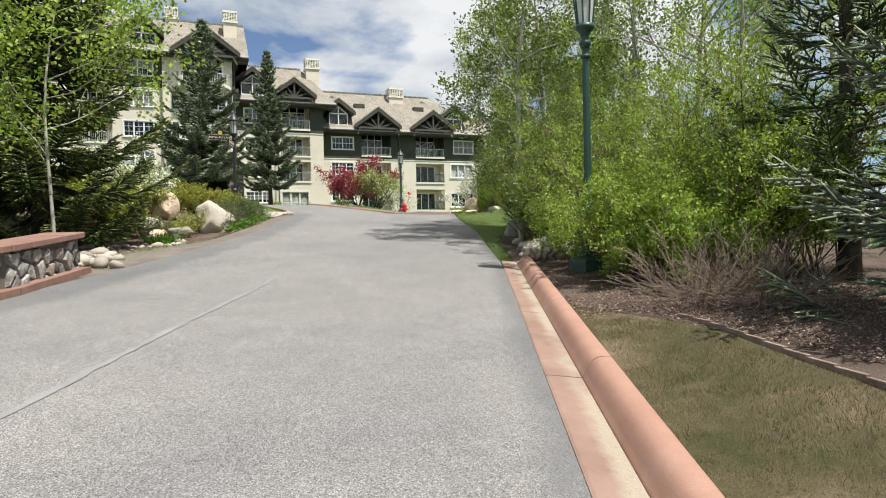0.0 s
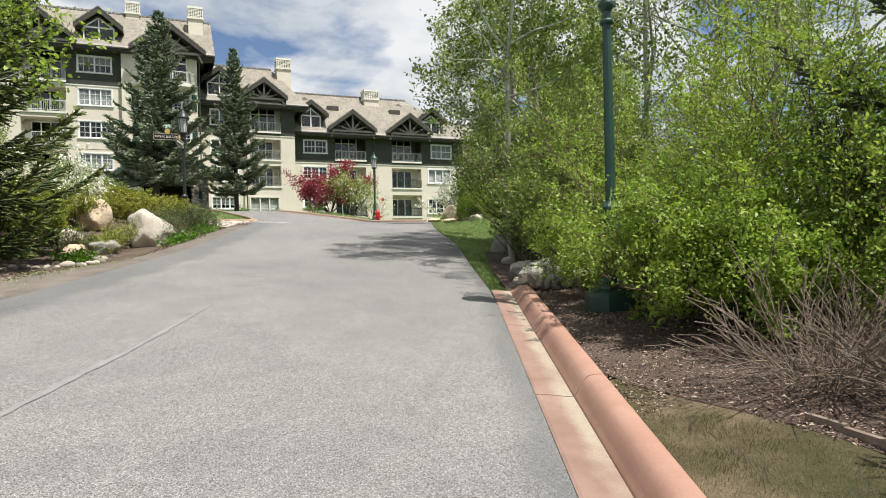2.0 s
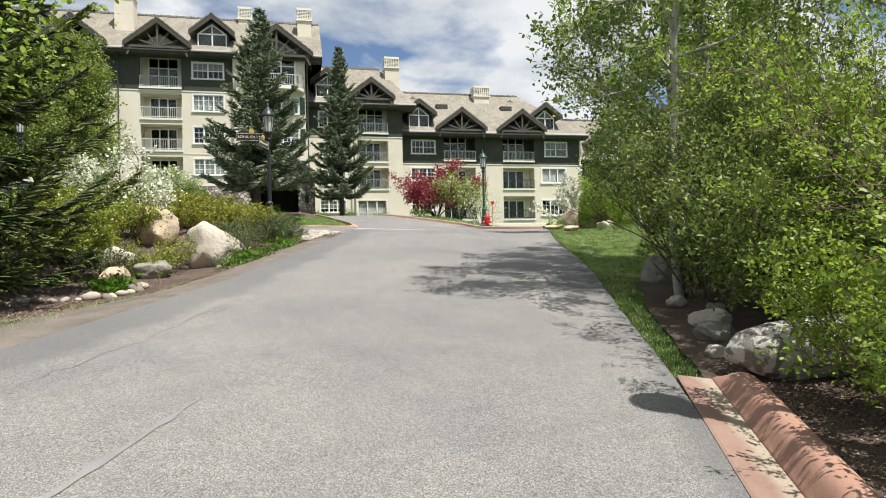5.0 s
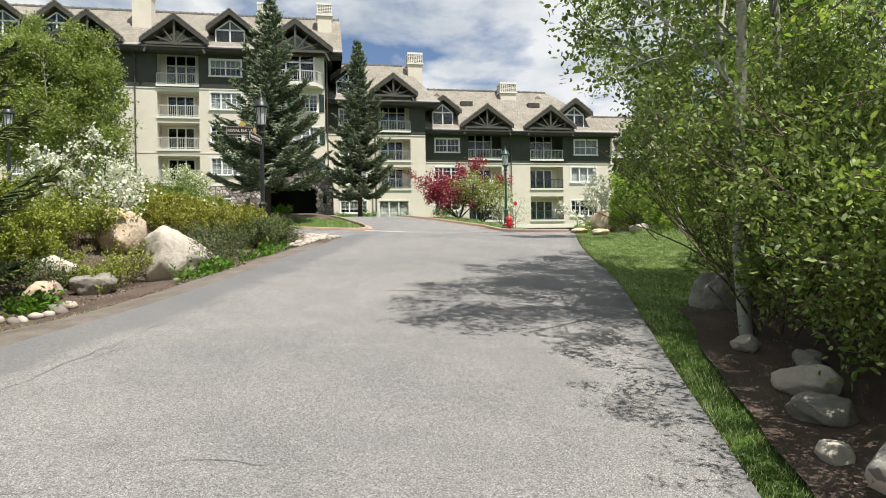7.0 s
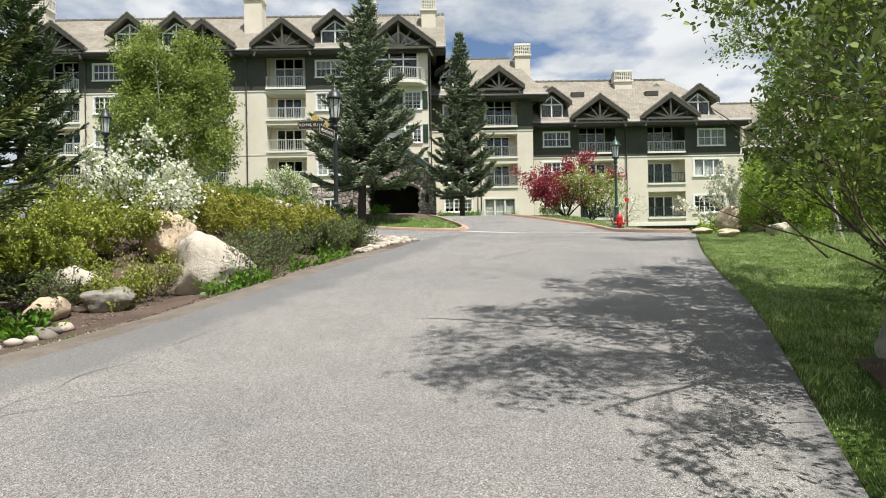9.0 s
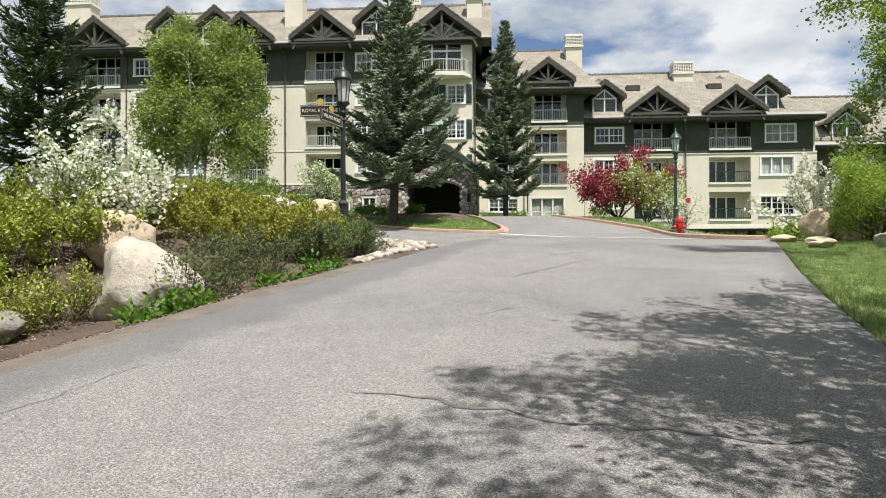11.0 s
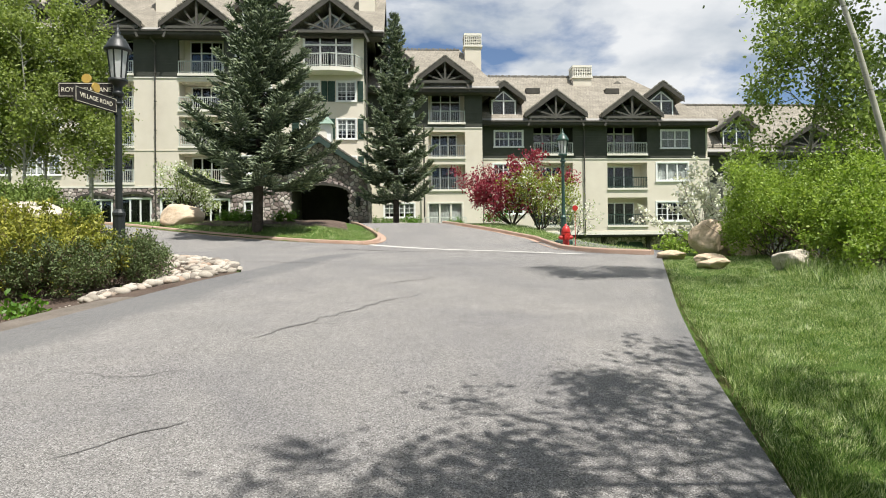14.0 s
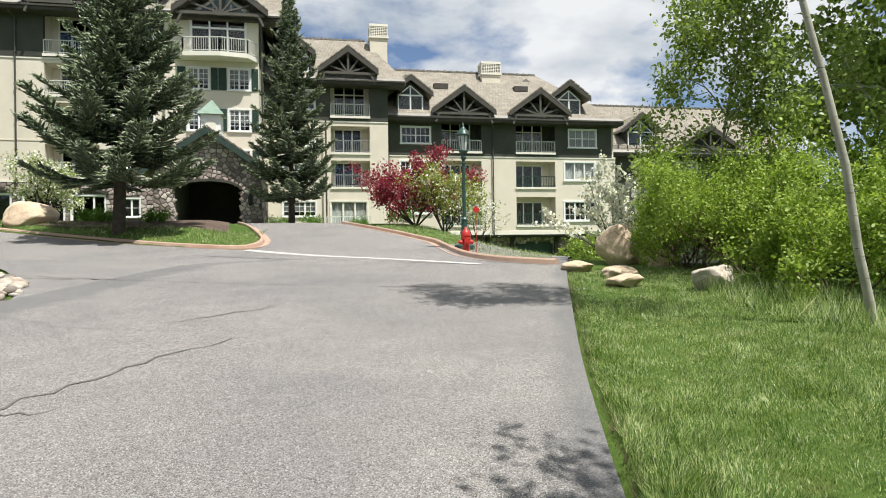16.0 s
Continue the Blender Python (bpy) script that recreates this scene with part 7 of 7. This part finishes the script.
for k, (x, y, a, b, c) in enumerate(((0.8, 14.35, 0.3, 0.24, 0.2), (0.95, 13.75, 0.32, 0.28, 0.24), (0.75, 13.45, 0.28, 0.25, 0.2), (0.42, 13.1, 0.48, 0.35, 0.32), (0.12, 12.6, 0.46, 0.34, 0.28), (0.55, 12.3, 0.34, 0.28, 0.22), (-0.25, 12.1, 0.26, 0.2, 0.16), (0.4, 11.95, 0.38, 0.32, 0.26))):
    rock("creek_rock", (x, y), (a * 0.52, b * 0.52, c * 0.5), M_GREY_ROCK if k % 3 else M_PALE_ROCK, 520 + k, "rounded grey rock edging the verge", "rock", "verge rocks", 0.3, k * 0.7)
for k, (x, y, a, b, c) in enumerate(((6.0, 30.9, 0.42, 0.34, 0.16), (6.2, 29.6, 0.5, 0.38, 0.17), (5.6, 28.2, 0.42, 0.32, 0.16), (7.6, 32.4, 0.66, 0.5, 0.62), (8.2, 31.6, 0.5, 0.4, 0.5), (8.35, 32.8, 0.55, 0.45, 0.45), (7.8, 31.0, 0.4, 0.34, 0.3))):
    rock("sandstone_rock", (x, y), (a * 0.8, b * 0.8, c * 0.8), M_GREY_ROCK if k == 4 else M_TAN_ROCK, 540 + k, "dark grey rock under the bush by the lawn" if k == 4 else "tan sandstone rock at the lawn's edge", "rock", "lawn rocks", 0.3, k * 0.9)
rock("sandstone_rock", (6.45, 27.2), (0.38, 0.28, 0.24), M_PALE_ROCK, 560, "pale rock half sunk under the lawn bushes", "rock", "lawn rocks", 0.5, 0.2)

stone_rng = random.Random(77)
stone_meshes = []
for k in range(7):
    bm = bmesh.new()
    bmesh.ops.create_icosphere(bm, subdivisions=2, radius=1.0)
    sx, sy, sz = stone_rng.uniform(0.75, 1.15), stone_rng.uniform(0.65, 1.0), stone_rng.uniform(0.45, 0.7)
    for v in bm.verts:
        q = v.co * (1 + 0.22 * noise.noise(v.co * 1.4 + Vector((k * 5, 0, 0))))
        v.co = Vector((q.x * sx, q.y * sy, q.z * sz))
    me = bpy.data.meshes.new("stone")
    bm.to_mesh(me)
    bm.free()
    me.shade_smooth()
    me.materials.append(M_STONE)
    stone_meshes.append(me)


def stone(parent, x, y, r, rng, lift=0.35):
    ob = new("stone", rng.choice(stone_meshes))
    ob.parent = parent
    ob.matrix_basis = Matrix.Translation(Vector((x, y, ground_z(x, y) + r * lift)) - origin(parent)) @ Euler((rng.uniform(-0.3, 0.3), rng.uniform(-0.3, 0.3), rng.uniform(0, 6.3))).to_matrix().to_4x4() @ Matrix.Scale(r, 4)
    return ob


cobbles = thing("cobble_border", (-3.34, 27.74, ground_z(-3.34, 27.74)), "band of pale river cobbles at the corner bed", "stones", kind="structure")
outer = resample([(-3.84, 25.23), (-3.41, 26.33), (-2.89, 27.33), (-2.74, 28.55), (-3.22, 30.05), (-4.84, 32.38)], 60)
inner = resample([(-4.05, 25.64), (-4.16, 26.71), (-4.06, 27.63), (-4.08, 28.5), (-4.46, 29.57), (-5.81, 31.58)], 60)
far_cobbles = thing("cobble_border", (-4.1, 30.48, ground_z(-4.1, 30.48)), "strip of pale river cobbles behind the corner bed", "stones", kind="structure")
for k in range(450):
    i, u = stone_rng.randrange(37) if k < 300 else stone_rng.randrange(37, 60), stone_rng.random()
    p = outer[i].lerp(outer[i + 1], stone_rng.random()).lerp(inner[i], u)
    stone(cobbles if k < 300 else far_cobbles, p.x, p.y, stone_rng.uniform(0.055, 0.115), stone_rng)
edge_row = thing("stone_edging", (-7.22, 17.4, ground_z(-7.22, 17.4)), "row of pale rounded stones edging the bed", "stones", kind="structure")
line = resample([(-10.6, 17.2), (-9.3, 17.7), (-8.2, 18.05), (-7.3, 18.3), (-7.08, 18.7), (-6.95, 19.35)], 24)
for k, p in enumerate(line):
    stone(edge_row, p.x + stone_rng.uniform(-0.05, 0.05), p.y, stone_rng.uniform(0.08, 0.16), stone_rng, 0.4)
rubble = thing("rubble_pile", (-8.27, 12.98, ground_z(-8.27, 12.98)), "loose pile of pale stones by the wall", "stones")
for k in range(26):
    stone(rubble, stone_rng.uniform(-8.9, -7.8), stone_rng.uniform(12.2, 13.8), stone_rng.uniform(0.1, 0.24), stone_rng, stone_rng.uniform(0.3, 1.0))
scatter = thing("gravel_edge", (-4.81, 21.83, ground_z(-4.81, 21.83)), "small loose stones along the bed's edge", "stones", kind="structure")
for k in range(150):
    t = stone_rng.random()
    p = resample([(-6.1, 18.9), (-4.95, 22.4), (-4.15, 25.0), (-3.85, 26.2)], 20)[int(t * 20)]
    stone(scatter, p.x - abs(stone_rng.gauss(0, 0.16)), p.y + stone_rng.uniform(-0.2, 0.2), stone_rng.uniform(0.012, 0.03), stone_rng)

# ---- the stone wall by the drive ----
SW = thing("stone_wall", (-8.85, 10.21, ground_z(-8.85, 10.21)), "low rubble stone wall with a red sandstone cap", "wall")
wall_line = [Vector((-8.38, 12.01, 0)), Vector((-8.91, 9.99, 0)), Vector((-10.51, 6.3, 0)), Vector((-13.02, 2.05, 0)), Vector((-16.11, -3.64, 0))]
for a, b in zip(wall_line, wall_line[1:]):
    d = (b - a).normalized()
    n = Vector((-d.y, d.x, 0))
    L = (b - a).length
    bm = bmesh.new()
    lo = [a, b, b - n * 0.42, a - n * 0.42]
    v0 = [bm.verts.new((p.x, p.y, ground_z(p.x, p.y) - 0.15)) for p in lo]
    v1 = [bm.verts.new((p.x, p.y, ground_z(*(a if i in (0, 3) else b).xy) + 0.58)) for i, p in enumerate(lo)]
    bm.faces.new(v0[::-1])
    bm.faces.new(v1)
    for i in range(4):
        bm.faces.new((v0[i], v0[(i + 1) % 4], v1[(i + 1) % 4], v1[i]))
    part("core", bm, M_MORTAR, SW)

    def face(u, v, o, a=a, d=d, n=n):
        p = a + d * u + n * o
        return p.x, p.y, ground_z(*(a + d * u).xy) + v
    masonry("stone", SW, 0.0, L, -0.02, 0.57, face, lambda u, v: False, int(L * 10), 0.26, L < 4, 0.07)
    bm = bmesh.new()
    k = 0
    while k < L - 0.05:
        e = min(k + 0.7 + 0.2 * ((k * 7) % 1), L)
        p, q = a + d * (k + 0.008), a + d * (e - 0.008)
        bm = bmesh.new()
        w0 = [bm.verts.new((o.x, o.y, ground_z(*m.xy) + h)) for h in (0.585, 0.685) for o, m in ((p + n * 0.12, p), (q + n * 0.12, q), (q - n * 0.5, q), (p - n * 0.5, p))]
        for f in ((3, 2, 1, 0), (4, 5, 6, 7), (0, 1, 5, 4), (1, 2, 6, 5), (2, 3, 7, 6), (3, 0, 4, 7)):
            bm.faces.new([w0[i] for i in f])
        bmesh.ops.bevel(bm, geom=bm.edges[:], offset=0.015, segments=1, affect="EDGES")
        part("cap_stone", bm, M_CAP, SW)
        k = e
    bm = bmesh.new()
    w0 = [bm.verts.new((o.x, o.y, ground_z(*m.xy) + h)) for h in (-0.1, 0.12) for o, m in ((a + n * 0.2, a), (b + n * 0.2, b), (b + n * 0.002, b), (a + n * 0.002, a))]
    for f in ((3, 2, 1, 0), (4, 5, 6, 7), (0, 1, 5, 4), (1, 2, 6, 5), (2, 3, 7, 6), (3, 0, 4, 7)):
        bm.faces.new([w0[i] for i in f])
    part("footing", bm, M_CAP, SW)
e0 = wall_line[0]
dn = Vector((0.34, 0.94, 0))
masonry("end_stone", SW, 0.0, 0.42, -0.02, 0.57, lambda u, v, o: (e0.x - 0.94 * u + dn.x * o, e0.y + 0.3 * u + dn.y * o, ground_z(e0.x, e0.y) + v), lambda u, v: False, 8, 0.24, True, 0.06)


# ---- street lamps ----
def street_lamp(at, iron, label, group, lift=0.0, tall=1.0):
    base = Vector((*at, ground_z(*at) + lift))
    ob = thing("street_lamp", base, label, "lamp", group)
    bm = bmesh.new()
    lathe(bm, base, [(0.34, -0.5), (0.34, 0.16), (0.32, 0.2), (0.2, 0.24), (0.18, 0.32), (0.14, 0.37), (0.13, 0.46)], 8)
    part("pedestal", bm, iron, ob, smooth=False)
    bm = bmesh.new()
    lathe(bm, base, [(0.13, 0.45), (0.135, 0.62), (0.15, 0.64), (0.15, 0.68), (0.11, 0.74), (0.1, 1.1), (0.115, 1.12), (0.115, 1.17), (0.085, 1.21), (0.07, 1.24)], 20, 0.06)
    part("shaft_base", bm, iron, ob)
    bm = bmesh.new()
    lathe(bm, base, [(0.064, 1.2), (0.06, 2.2), (0.054, 3.42)], 18, 0.05)
    part("post", bm, iron, ob)
    for z in (3.25,):
        bm = bmesh.new()
        lathe(bm, base, [(0.07, z), (0.085, z + 0.015), (0.085, z + 0.045), (0.07, z + 0.06)], 16)
        part("collar", bm, iron, ob, smooth=True)
    bm = bmesh.new()
    lathe(bm, base, [(0.06, 3.4), (0.1, 3.46), (0.1, 3.5), (0.065, 3.54), (0.075, 3.62), (0.13, 3.68), (0.16, 3.7), (0.16, 3.76)], 18)
    part("neck", bm, iron, ob, smooth=True)
    bm = bmesh.new()
    lathe(bm, base, [(0.12, 3.76), (0.18, 4.3)], 8)
    part("lantern_glass", bm, M_LAMPGLASS, ob, "pale frosted glass").visible_shadow = False
    for i in range(8):
        a = i * math.tau / 8
        bm = bmesh.new()
        beam(bm, base + Vector((0.125 * math.cos(a), 0.125 * math.sin(a), 3.75)), base + Vector((0.187 * math.cos(a), 0.187 * math.sin(a), 4.31)), 0.02, 0.02)
        part("glazing_bar", bm, iron, ob)
    bm = bmesh.new()
    lathe(bm, base, [(0.18, 4.29), (0.235, 4.3), (0.235, 4.34), (0.2, 4.4), (0.17, 4.47), (0.13, 4.54), (0.09, 4.56), (0.09, 4.6), (0.04, 4.63), (0.05, 4.67), (0.025, 4.71), (0.012, 4.82)], 16)
    part("lantern_cap", bm, iron, ob, smooth=True)
    ob.scale = (1, 1, tall)
    return ob


street_lamp((-0.52, 9.3), M_GREEN_IRON, "green cast-iron street lamp half hidden in bushes", "street lamps", tall=1.08)
street_lamp((5.85, 40.0), M_GREEN_IRON, "green cast-iron street lamp behind the hydrant", "street lamps", tall=0.88)
sign_lamp = street_lamp((-5.01, 28.92), M_BLACK_IRON, "black cast-iron street lamp carrying two street signs", "street lamps", 0.0, 0.93)
street_lamp((-15.11, 36.14), M_BLACK_IRON, "black cast-iron street lamp by the west lawn", "street lamps", -0.1)


def lettering(body, high, material, parent, m):
    """Raised letters from the built-in font, laid at the pose m."""
    cu = bpy.data.curves.new("lettering", "FONT")
    cu.body, cu.size, cu.extrude, cu.align_x, cu.align_y = body, high, 0.003, "CENTER", "CENTER"
    tmp = bpy.data.objects.new("lettering", cu)
    scene.collection.objects.link(tmp)
    me = bpy.data.meshes.new_from_object(tmp.evaluated_get(bpy.context.evaluated_depsgraph_get()))
    bpy.data.objects.remove(tmp)
    me.materials.clear()
    me.materials.append(material)
    ob = new("lettering", me)
    ob.parent = parent
    ob.matrix_basis = m
    return ob


def street_sign(post, z, turn, body, badge, label):
    """A dark board with a gold rim and raised letters that hangs out from a post along its own x."""
    at = Vector((*post, ground_z(*post) + z))
    ob = thing("street_sign", at, label, "sign", "street signs")
    wide, high = 0.98, 0.27
    bm = box(bmesh.new(), 0.06, 0.06 + wide, -0.016, 0.016, -high / 2, high / 2)
    me = bpy.data.meshes.new("board")
    bmesh.ops.bevel(bm, geom=bm.edges[:], offset=0.006, segments=1, affect="EDGES")
    bm.to_mesh(me)
    bm.free()
    me.materials.append(M_SIGN_DARK)
    b = new("board", me)
    b.parent = ob
    bm = bmesh.new()
    for s in (-1, 1):
        y0, y1 = (0.017, 0.022) if s > 0 else (-0.022, -0.017)
        for a, c, e, f in ((0.075, 0.045 + wide, high / 2 - 0.026, high / 2 - 0.018), (0.075, 0.045 + wide, -high / 2 + 0.018, -high / 2 + 0.026), (0.075, 0.083, -high / 2 + 0.03, high / 2 - 0.03), (0.037 + wide, 0.045 + wide, -high / 2 + 0.03, high / 2 - 0.03)):
            box(bm, a, c, y0, y1, e, f)
    me = bpy.data.meshes.new("rim")
    bm.to_mesh(me)
    bm.free()
    me.materials.append(M_SIGN_CREAM)
    r = new("rim", me)
    r.parent = ob
    bm = bmesh.new()
    box(bm, -0.08, 0.08, -0.03, 0.03, -high / 2 - 0.03, -high / 2)
    box(bm, -0.08, 0.08, -0.03, 0.03, high / 2, high / 2 + 0.03)
    box(bm, 0.03, 0.08, -0.02, 0.02, -high / 2 - 0.03, high / 2 + 0.03)
    me = bpy.data.meshes.new("bracket")
    bm.to_mesh(me)
    bm.free()
    me.materials.append(M_BLACK_IRON)
    k = new("bracket", me)
    k.parent = ob
    for s in (-1, 1):
        lettering(body, 0.112, M_SIGN_CREAM, ob, pose(0.06 + wide / 2, -0.02 * s, 0, 90, 0, 0 if s > 0 else 180))
    bm = bmesh.new()
    bmesh.ops.create_cone(bm, segments=20, radius1=0.085, radius2=0.085, depth=0.03, cap_ends=True, matrix=pose(0.06 + wide / 2, 0, high / 2 + 0.07, 90))
    me = bpy.data.meshes.new("badge")
    bm.to_mesh(me)
    bm.free()
    me.materials.append(M_SIGN_GOLD)
    g = new("badge", me)
    g.parent = ob
    tagged(g, "plain gold disc")
    ob.matrix_basis = Matrix.Translation(at) @ Matrix.Rotation(turn, 4, "Z")
    return ob


street_sign((-5.01, 28.92), 3.3, math.pi, "ROYAL ELK LANE", True, "dark street sign with cream letters and gold badge")
street_sign((-5.01, 28.92), 3.0, math.radians(255), "VILLAGE ROAD", True, "dark street sign set square to the other")

# ---- the hydrant ----
hp = Vector((5.55, 38.5, ground_z(5.55, 38.5)))
H = thing("fire_hydrant", hp, "red cast-iron fire hydrant on the grass verge", "hydrant")
bm = bmesh.new()
lathe(bm, hp, [(0.17, -0.05), (0.17, 0.04), (0.11, 0.06), (0.105, 0.42), (0.15, 0.44), (0.15, 0.5), (0.12, 0.52)], 20)
part("barrel", bm, M_RED, H, smooth=False)
bm = bmesh.new()
lathe(bm, hp, [(0.15, 0.52), (0.155, 0.56), (0.13, 0.66), (0.08, 0.74), (0.04, 0.76), (0.04, 0.82)], 20)
part("bonnet", bm, M_RED, H, smooth=True)
for a, r, n in ((0, 0.075, "hose_cap"), (math.pi, 0.075, "hose_cap"), (-math.pi / 2, 0.1, "pumper_cap")):
    d = Vector((math.cos(a), math.sin(a), 0))
    bm = bmesh.new()
    bmesh.ops.create_cone(bm, segments=14, radius1=r, radius2=r * 0.9, depth=0.1, cap_ends=True, matrix=Matrix.Translation(hp + d * 0.16 + Vector((0, 0, 0.36))) @ d.to_track_quat("Z", "Y").to_matrix().to_4x4())
    bmesh.ops.create_cone(bm, segments=5, radius1=0.03, radius2=0.03, depth=0.05, cap_ends=True, matrix=Matrix.Translation(hp + d * 0.23 + Vector((0, 0, 0.36))) @ d.to_track_quat("Z", "Y").to_matrix().to_4x4())
    part(n, bm, M_RED, H)
for i in range(8):
    a = i * math.tau / 8
    bm = bmesh.new()
    lathe(bm, hp + Vector((0.135 * math.cos(a), 0.135 * math.sin(a), 0.5)), [(0.014, -0.07), (0.014, 0.03)], 6)
    part("flange_bolt", bm, M_RED, H)
bm = bmesh.new()
lathe(bm, hp + Vector((0.35, 0.1, 0)), [(0.012, 0), (0.01, 1.35)], 6)
part("marker_rod", bm, M_RED, H)
bm = bmesh.new()
bmesh.ops.create_cone(bm, segments=8, radius1=0.1, radius2=0.1, depth=0.012, cap_ends=True, matrix=pose(hp.x + 0.35, hp.y + 0.08, hp.z + 1.36, 90))
part("marker_disc", bm, M_RED, H, "orange-red marker disc")

# ---- parked cars beyond the west lawn ----
def car(at, turn, paint, label, suv=False):
    """A parked car: lower body, glasshouse, roof, windows, lamps and wheels."""
    base = Vector((*at, ground_z(*at)))
    ob = thing("parked_car", base, label, "car", "parked cars")
    roof = 1.68 if suv else 1.46
    belt = 0.98 if suv else 0.9

    def loft(name, sections, material, parent=ob, label=""):
        bm, rows = bmesh.new(), []
        for x, z0, z1, w0, w1 in sections:
            r = 0.09 * (z1 - z0)
            rows.append([bm.verts.new((x, y, z)) for y, z in ((-w0, z0), (-w0 * 1.02, (z0 + z1) / 2), (-w1, z1 - r), (-w1 + r, z1), (w1 - r, z1), (w1, z1 - r), (w0 * 1.02, (z0 + z1) / 2), (w0, z0))])
        for a, b in zip(rows, rows[1:]):
            for i in range(8):
                bm.faces.new((a[i], a[(i + 1) % 8], b[(i + 1) % 8], b[i]))
        bm.faces.new(rows[0])
        bm.faces.new(rows[-1][::-1])
        bmesh.ops.recalc_face_normals(bm, faces=bm.faces[:])
        me = bpy.data.meshes.new(name)
        bm.to_mesh(me)
        bm.free()
        me.materials.append(material)
        me.shade_smooth()
        o = new(name, me)
        o.parent = parent
        return tagged(o, label)
    loft("body", [(-2.25, 0.42, 0.7, 0.7, 0.66), (-2.15, 0.3, belt, 0.82, 0.76), (-1.5, 0.26, belt + 0.02, 0.89, 0.82), (0, 0.26, belt, 0.9, 0.84), (0.95, 0.26, belt, 0.89, 0.82), (1.9, 0.28, 0.78, 0.85, 0.76), (2.2, 0.36, 0.66, 0.74, 0.66)], paint)
    tail = -2.05 if suv else -1.75
    loft("glasshouse", [(tail, belt - 0.04, belt + 0.05, 0.76, 0.72), (tail + (0.25 if suv else 0.75), belt - 0.04, roof - 0.04, 0.77, 0.6), (0.15, belt - 0.04, roof - 0.03, 0.78, 0.61), (0.95, belt - 0.04, belt + 0.05, 0.76, 0.72)], M_CAR_GLASS, label="dark tinted glass")
    loft("roof_panel", [(tail + (0.2 if suv else 0.7), roof - 0.06, roof - 0.01, 0.6, 0.56), (-0.6, roof - 0.05, roof + 0.02, 0.63, 0.58), (0.2, roof - 0.06, roof - 0.01, 0.61, 0.56)], paint)
    for s in (-1, 1):
        for x in (-1.35, 1.35):
            bm = bmesh.new()
            bmesh.ops.create_cone(bm, segments=20, radius1=0.33, radius2=0.33, depth=0.22, cap_ends=True, matrix=pose(x, s * 0.8, 0.33, 90))
            me = bpy.data.meshes.new("wheel")
            bm.to_mesh(me)
            bm.free()
            me.materials.append(M_TYRE)
            w = new("wheel", me)
            w.parent = ob
            bm = bmesh.new()
            bmesh.ops.create_cone(bm, segments=16, radius1=0.21, radius2=0.19, depth=0.03, cap_ends=True, matrix=pose(x, s * 0.915, 0.33, 90))
            me = bpy.data.meshes.new("rim")
            bm.to_mesh(me)
            bm.free()
            me.materials.append(M_SILVER)
            rim = new("rim", me)
            rim.parent = w
    ob.matrix_basis = Matrix.Translation(base) @ Matrix.Rotation(turn, 4, "Z")
    return ob


car((-14.4, 34.73), 2.9, M_SILVER, "silver saloon car parked beyond the west lawn")
car((-18.24, 35.98), 2.7, M_SILVER, "pale silver car parked beyond the west lawn", True)
car((-21.83, 38.14), 2.7, M_CAR, "dark car parked beyond the west lawn")

# ---- bark chips and litter ----
rng_c = np.random.default_rng(9)
n = 60000
cx, cy = rng_c.uniform(-2.8, 1.2, n), rng_c.uniform(2.8, 11.8, n)
ok = np.array([x > (-2.1 if y < 6.3 else -2.5 + (y - 7.2) * 0.44) for x, y in zip(cx, cy)])
cx, cy = cx[ok], cy[ok]
cp = np.stack([cx, cy, np.array([ground_z(x, y) + 0.035 for x, y in zip(cx, cy)])], 1)
cw = unit(rng_c.normal(size=(len(cp), 3)) * (1, 1, 0.25))
ob = new("bark_chips", np_mesh("bark_chips", *blades(cp, cw, rng_c.uniform(0.012, 0.042, len(cp)), rng_c, 0.35, 0.7), M_CHIP))
tagged(ob, "loose brown bark chips on the mulch bed", "bark chips", kind="stuff")
n = 22000
t = rng_c.random(n)
la = resample([(-9.0, 11.54), (-6.21, 18.09), (-4.78, 21.23), (-3.99, 24.86)], 60)
cp = np.array([(la[int(u * 60)].x - abs(rng_c.normal()) * 1.1 - 0.05, la[int(u * 60)].y + rng_c.uniform(-0.15, 0.15)) for u in t])
cp = np.concatenate([cp, np.array([[ground_z(x, y) + 0.025] for x, y in cp])], 1)
cw = unit(rng_c.normal(size=(len(cp), 3)) * (1, 1, 0.25))
ob = new("bark_chips", np_mesh("bark_chips", *blades(cp, cw, rng_c.uniform(0.015, 0.045, len(cp)), rng_c, 0.4, 0.7), M_CHIP))
tagged(ob, "loose brown bark chips in the west bed", "bark chips", kind="stuff")
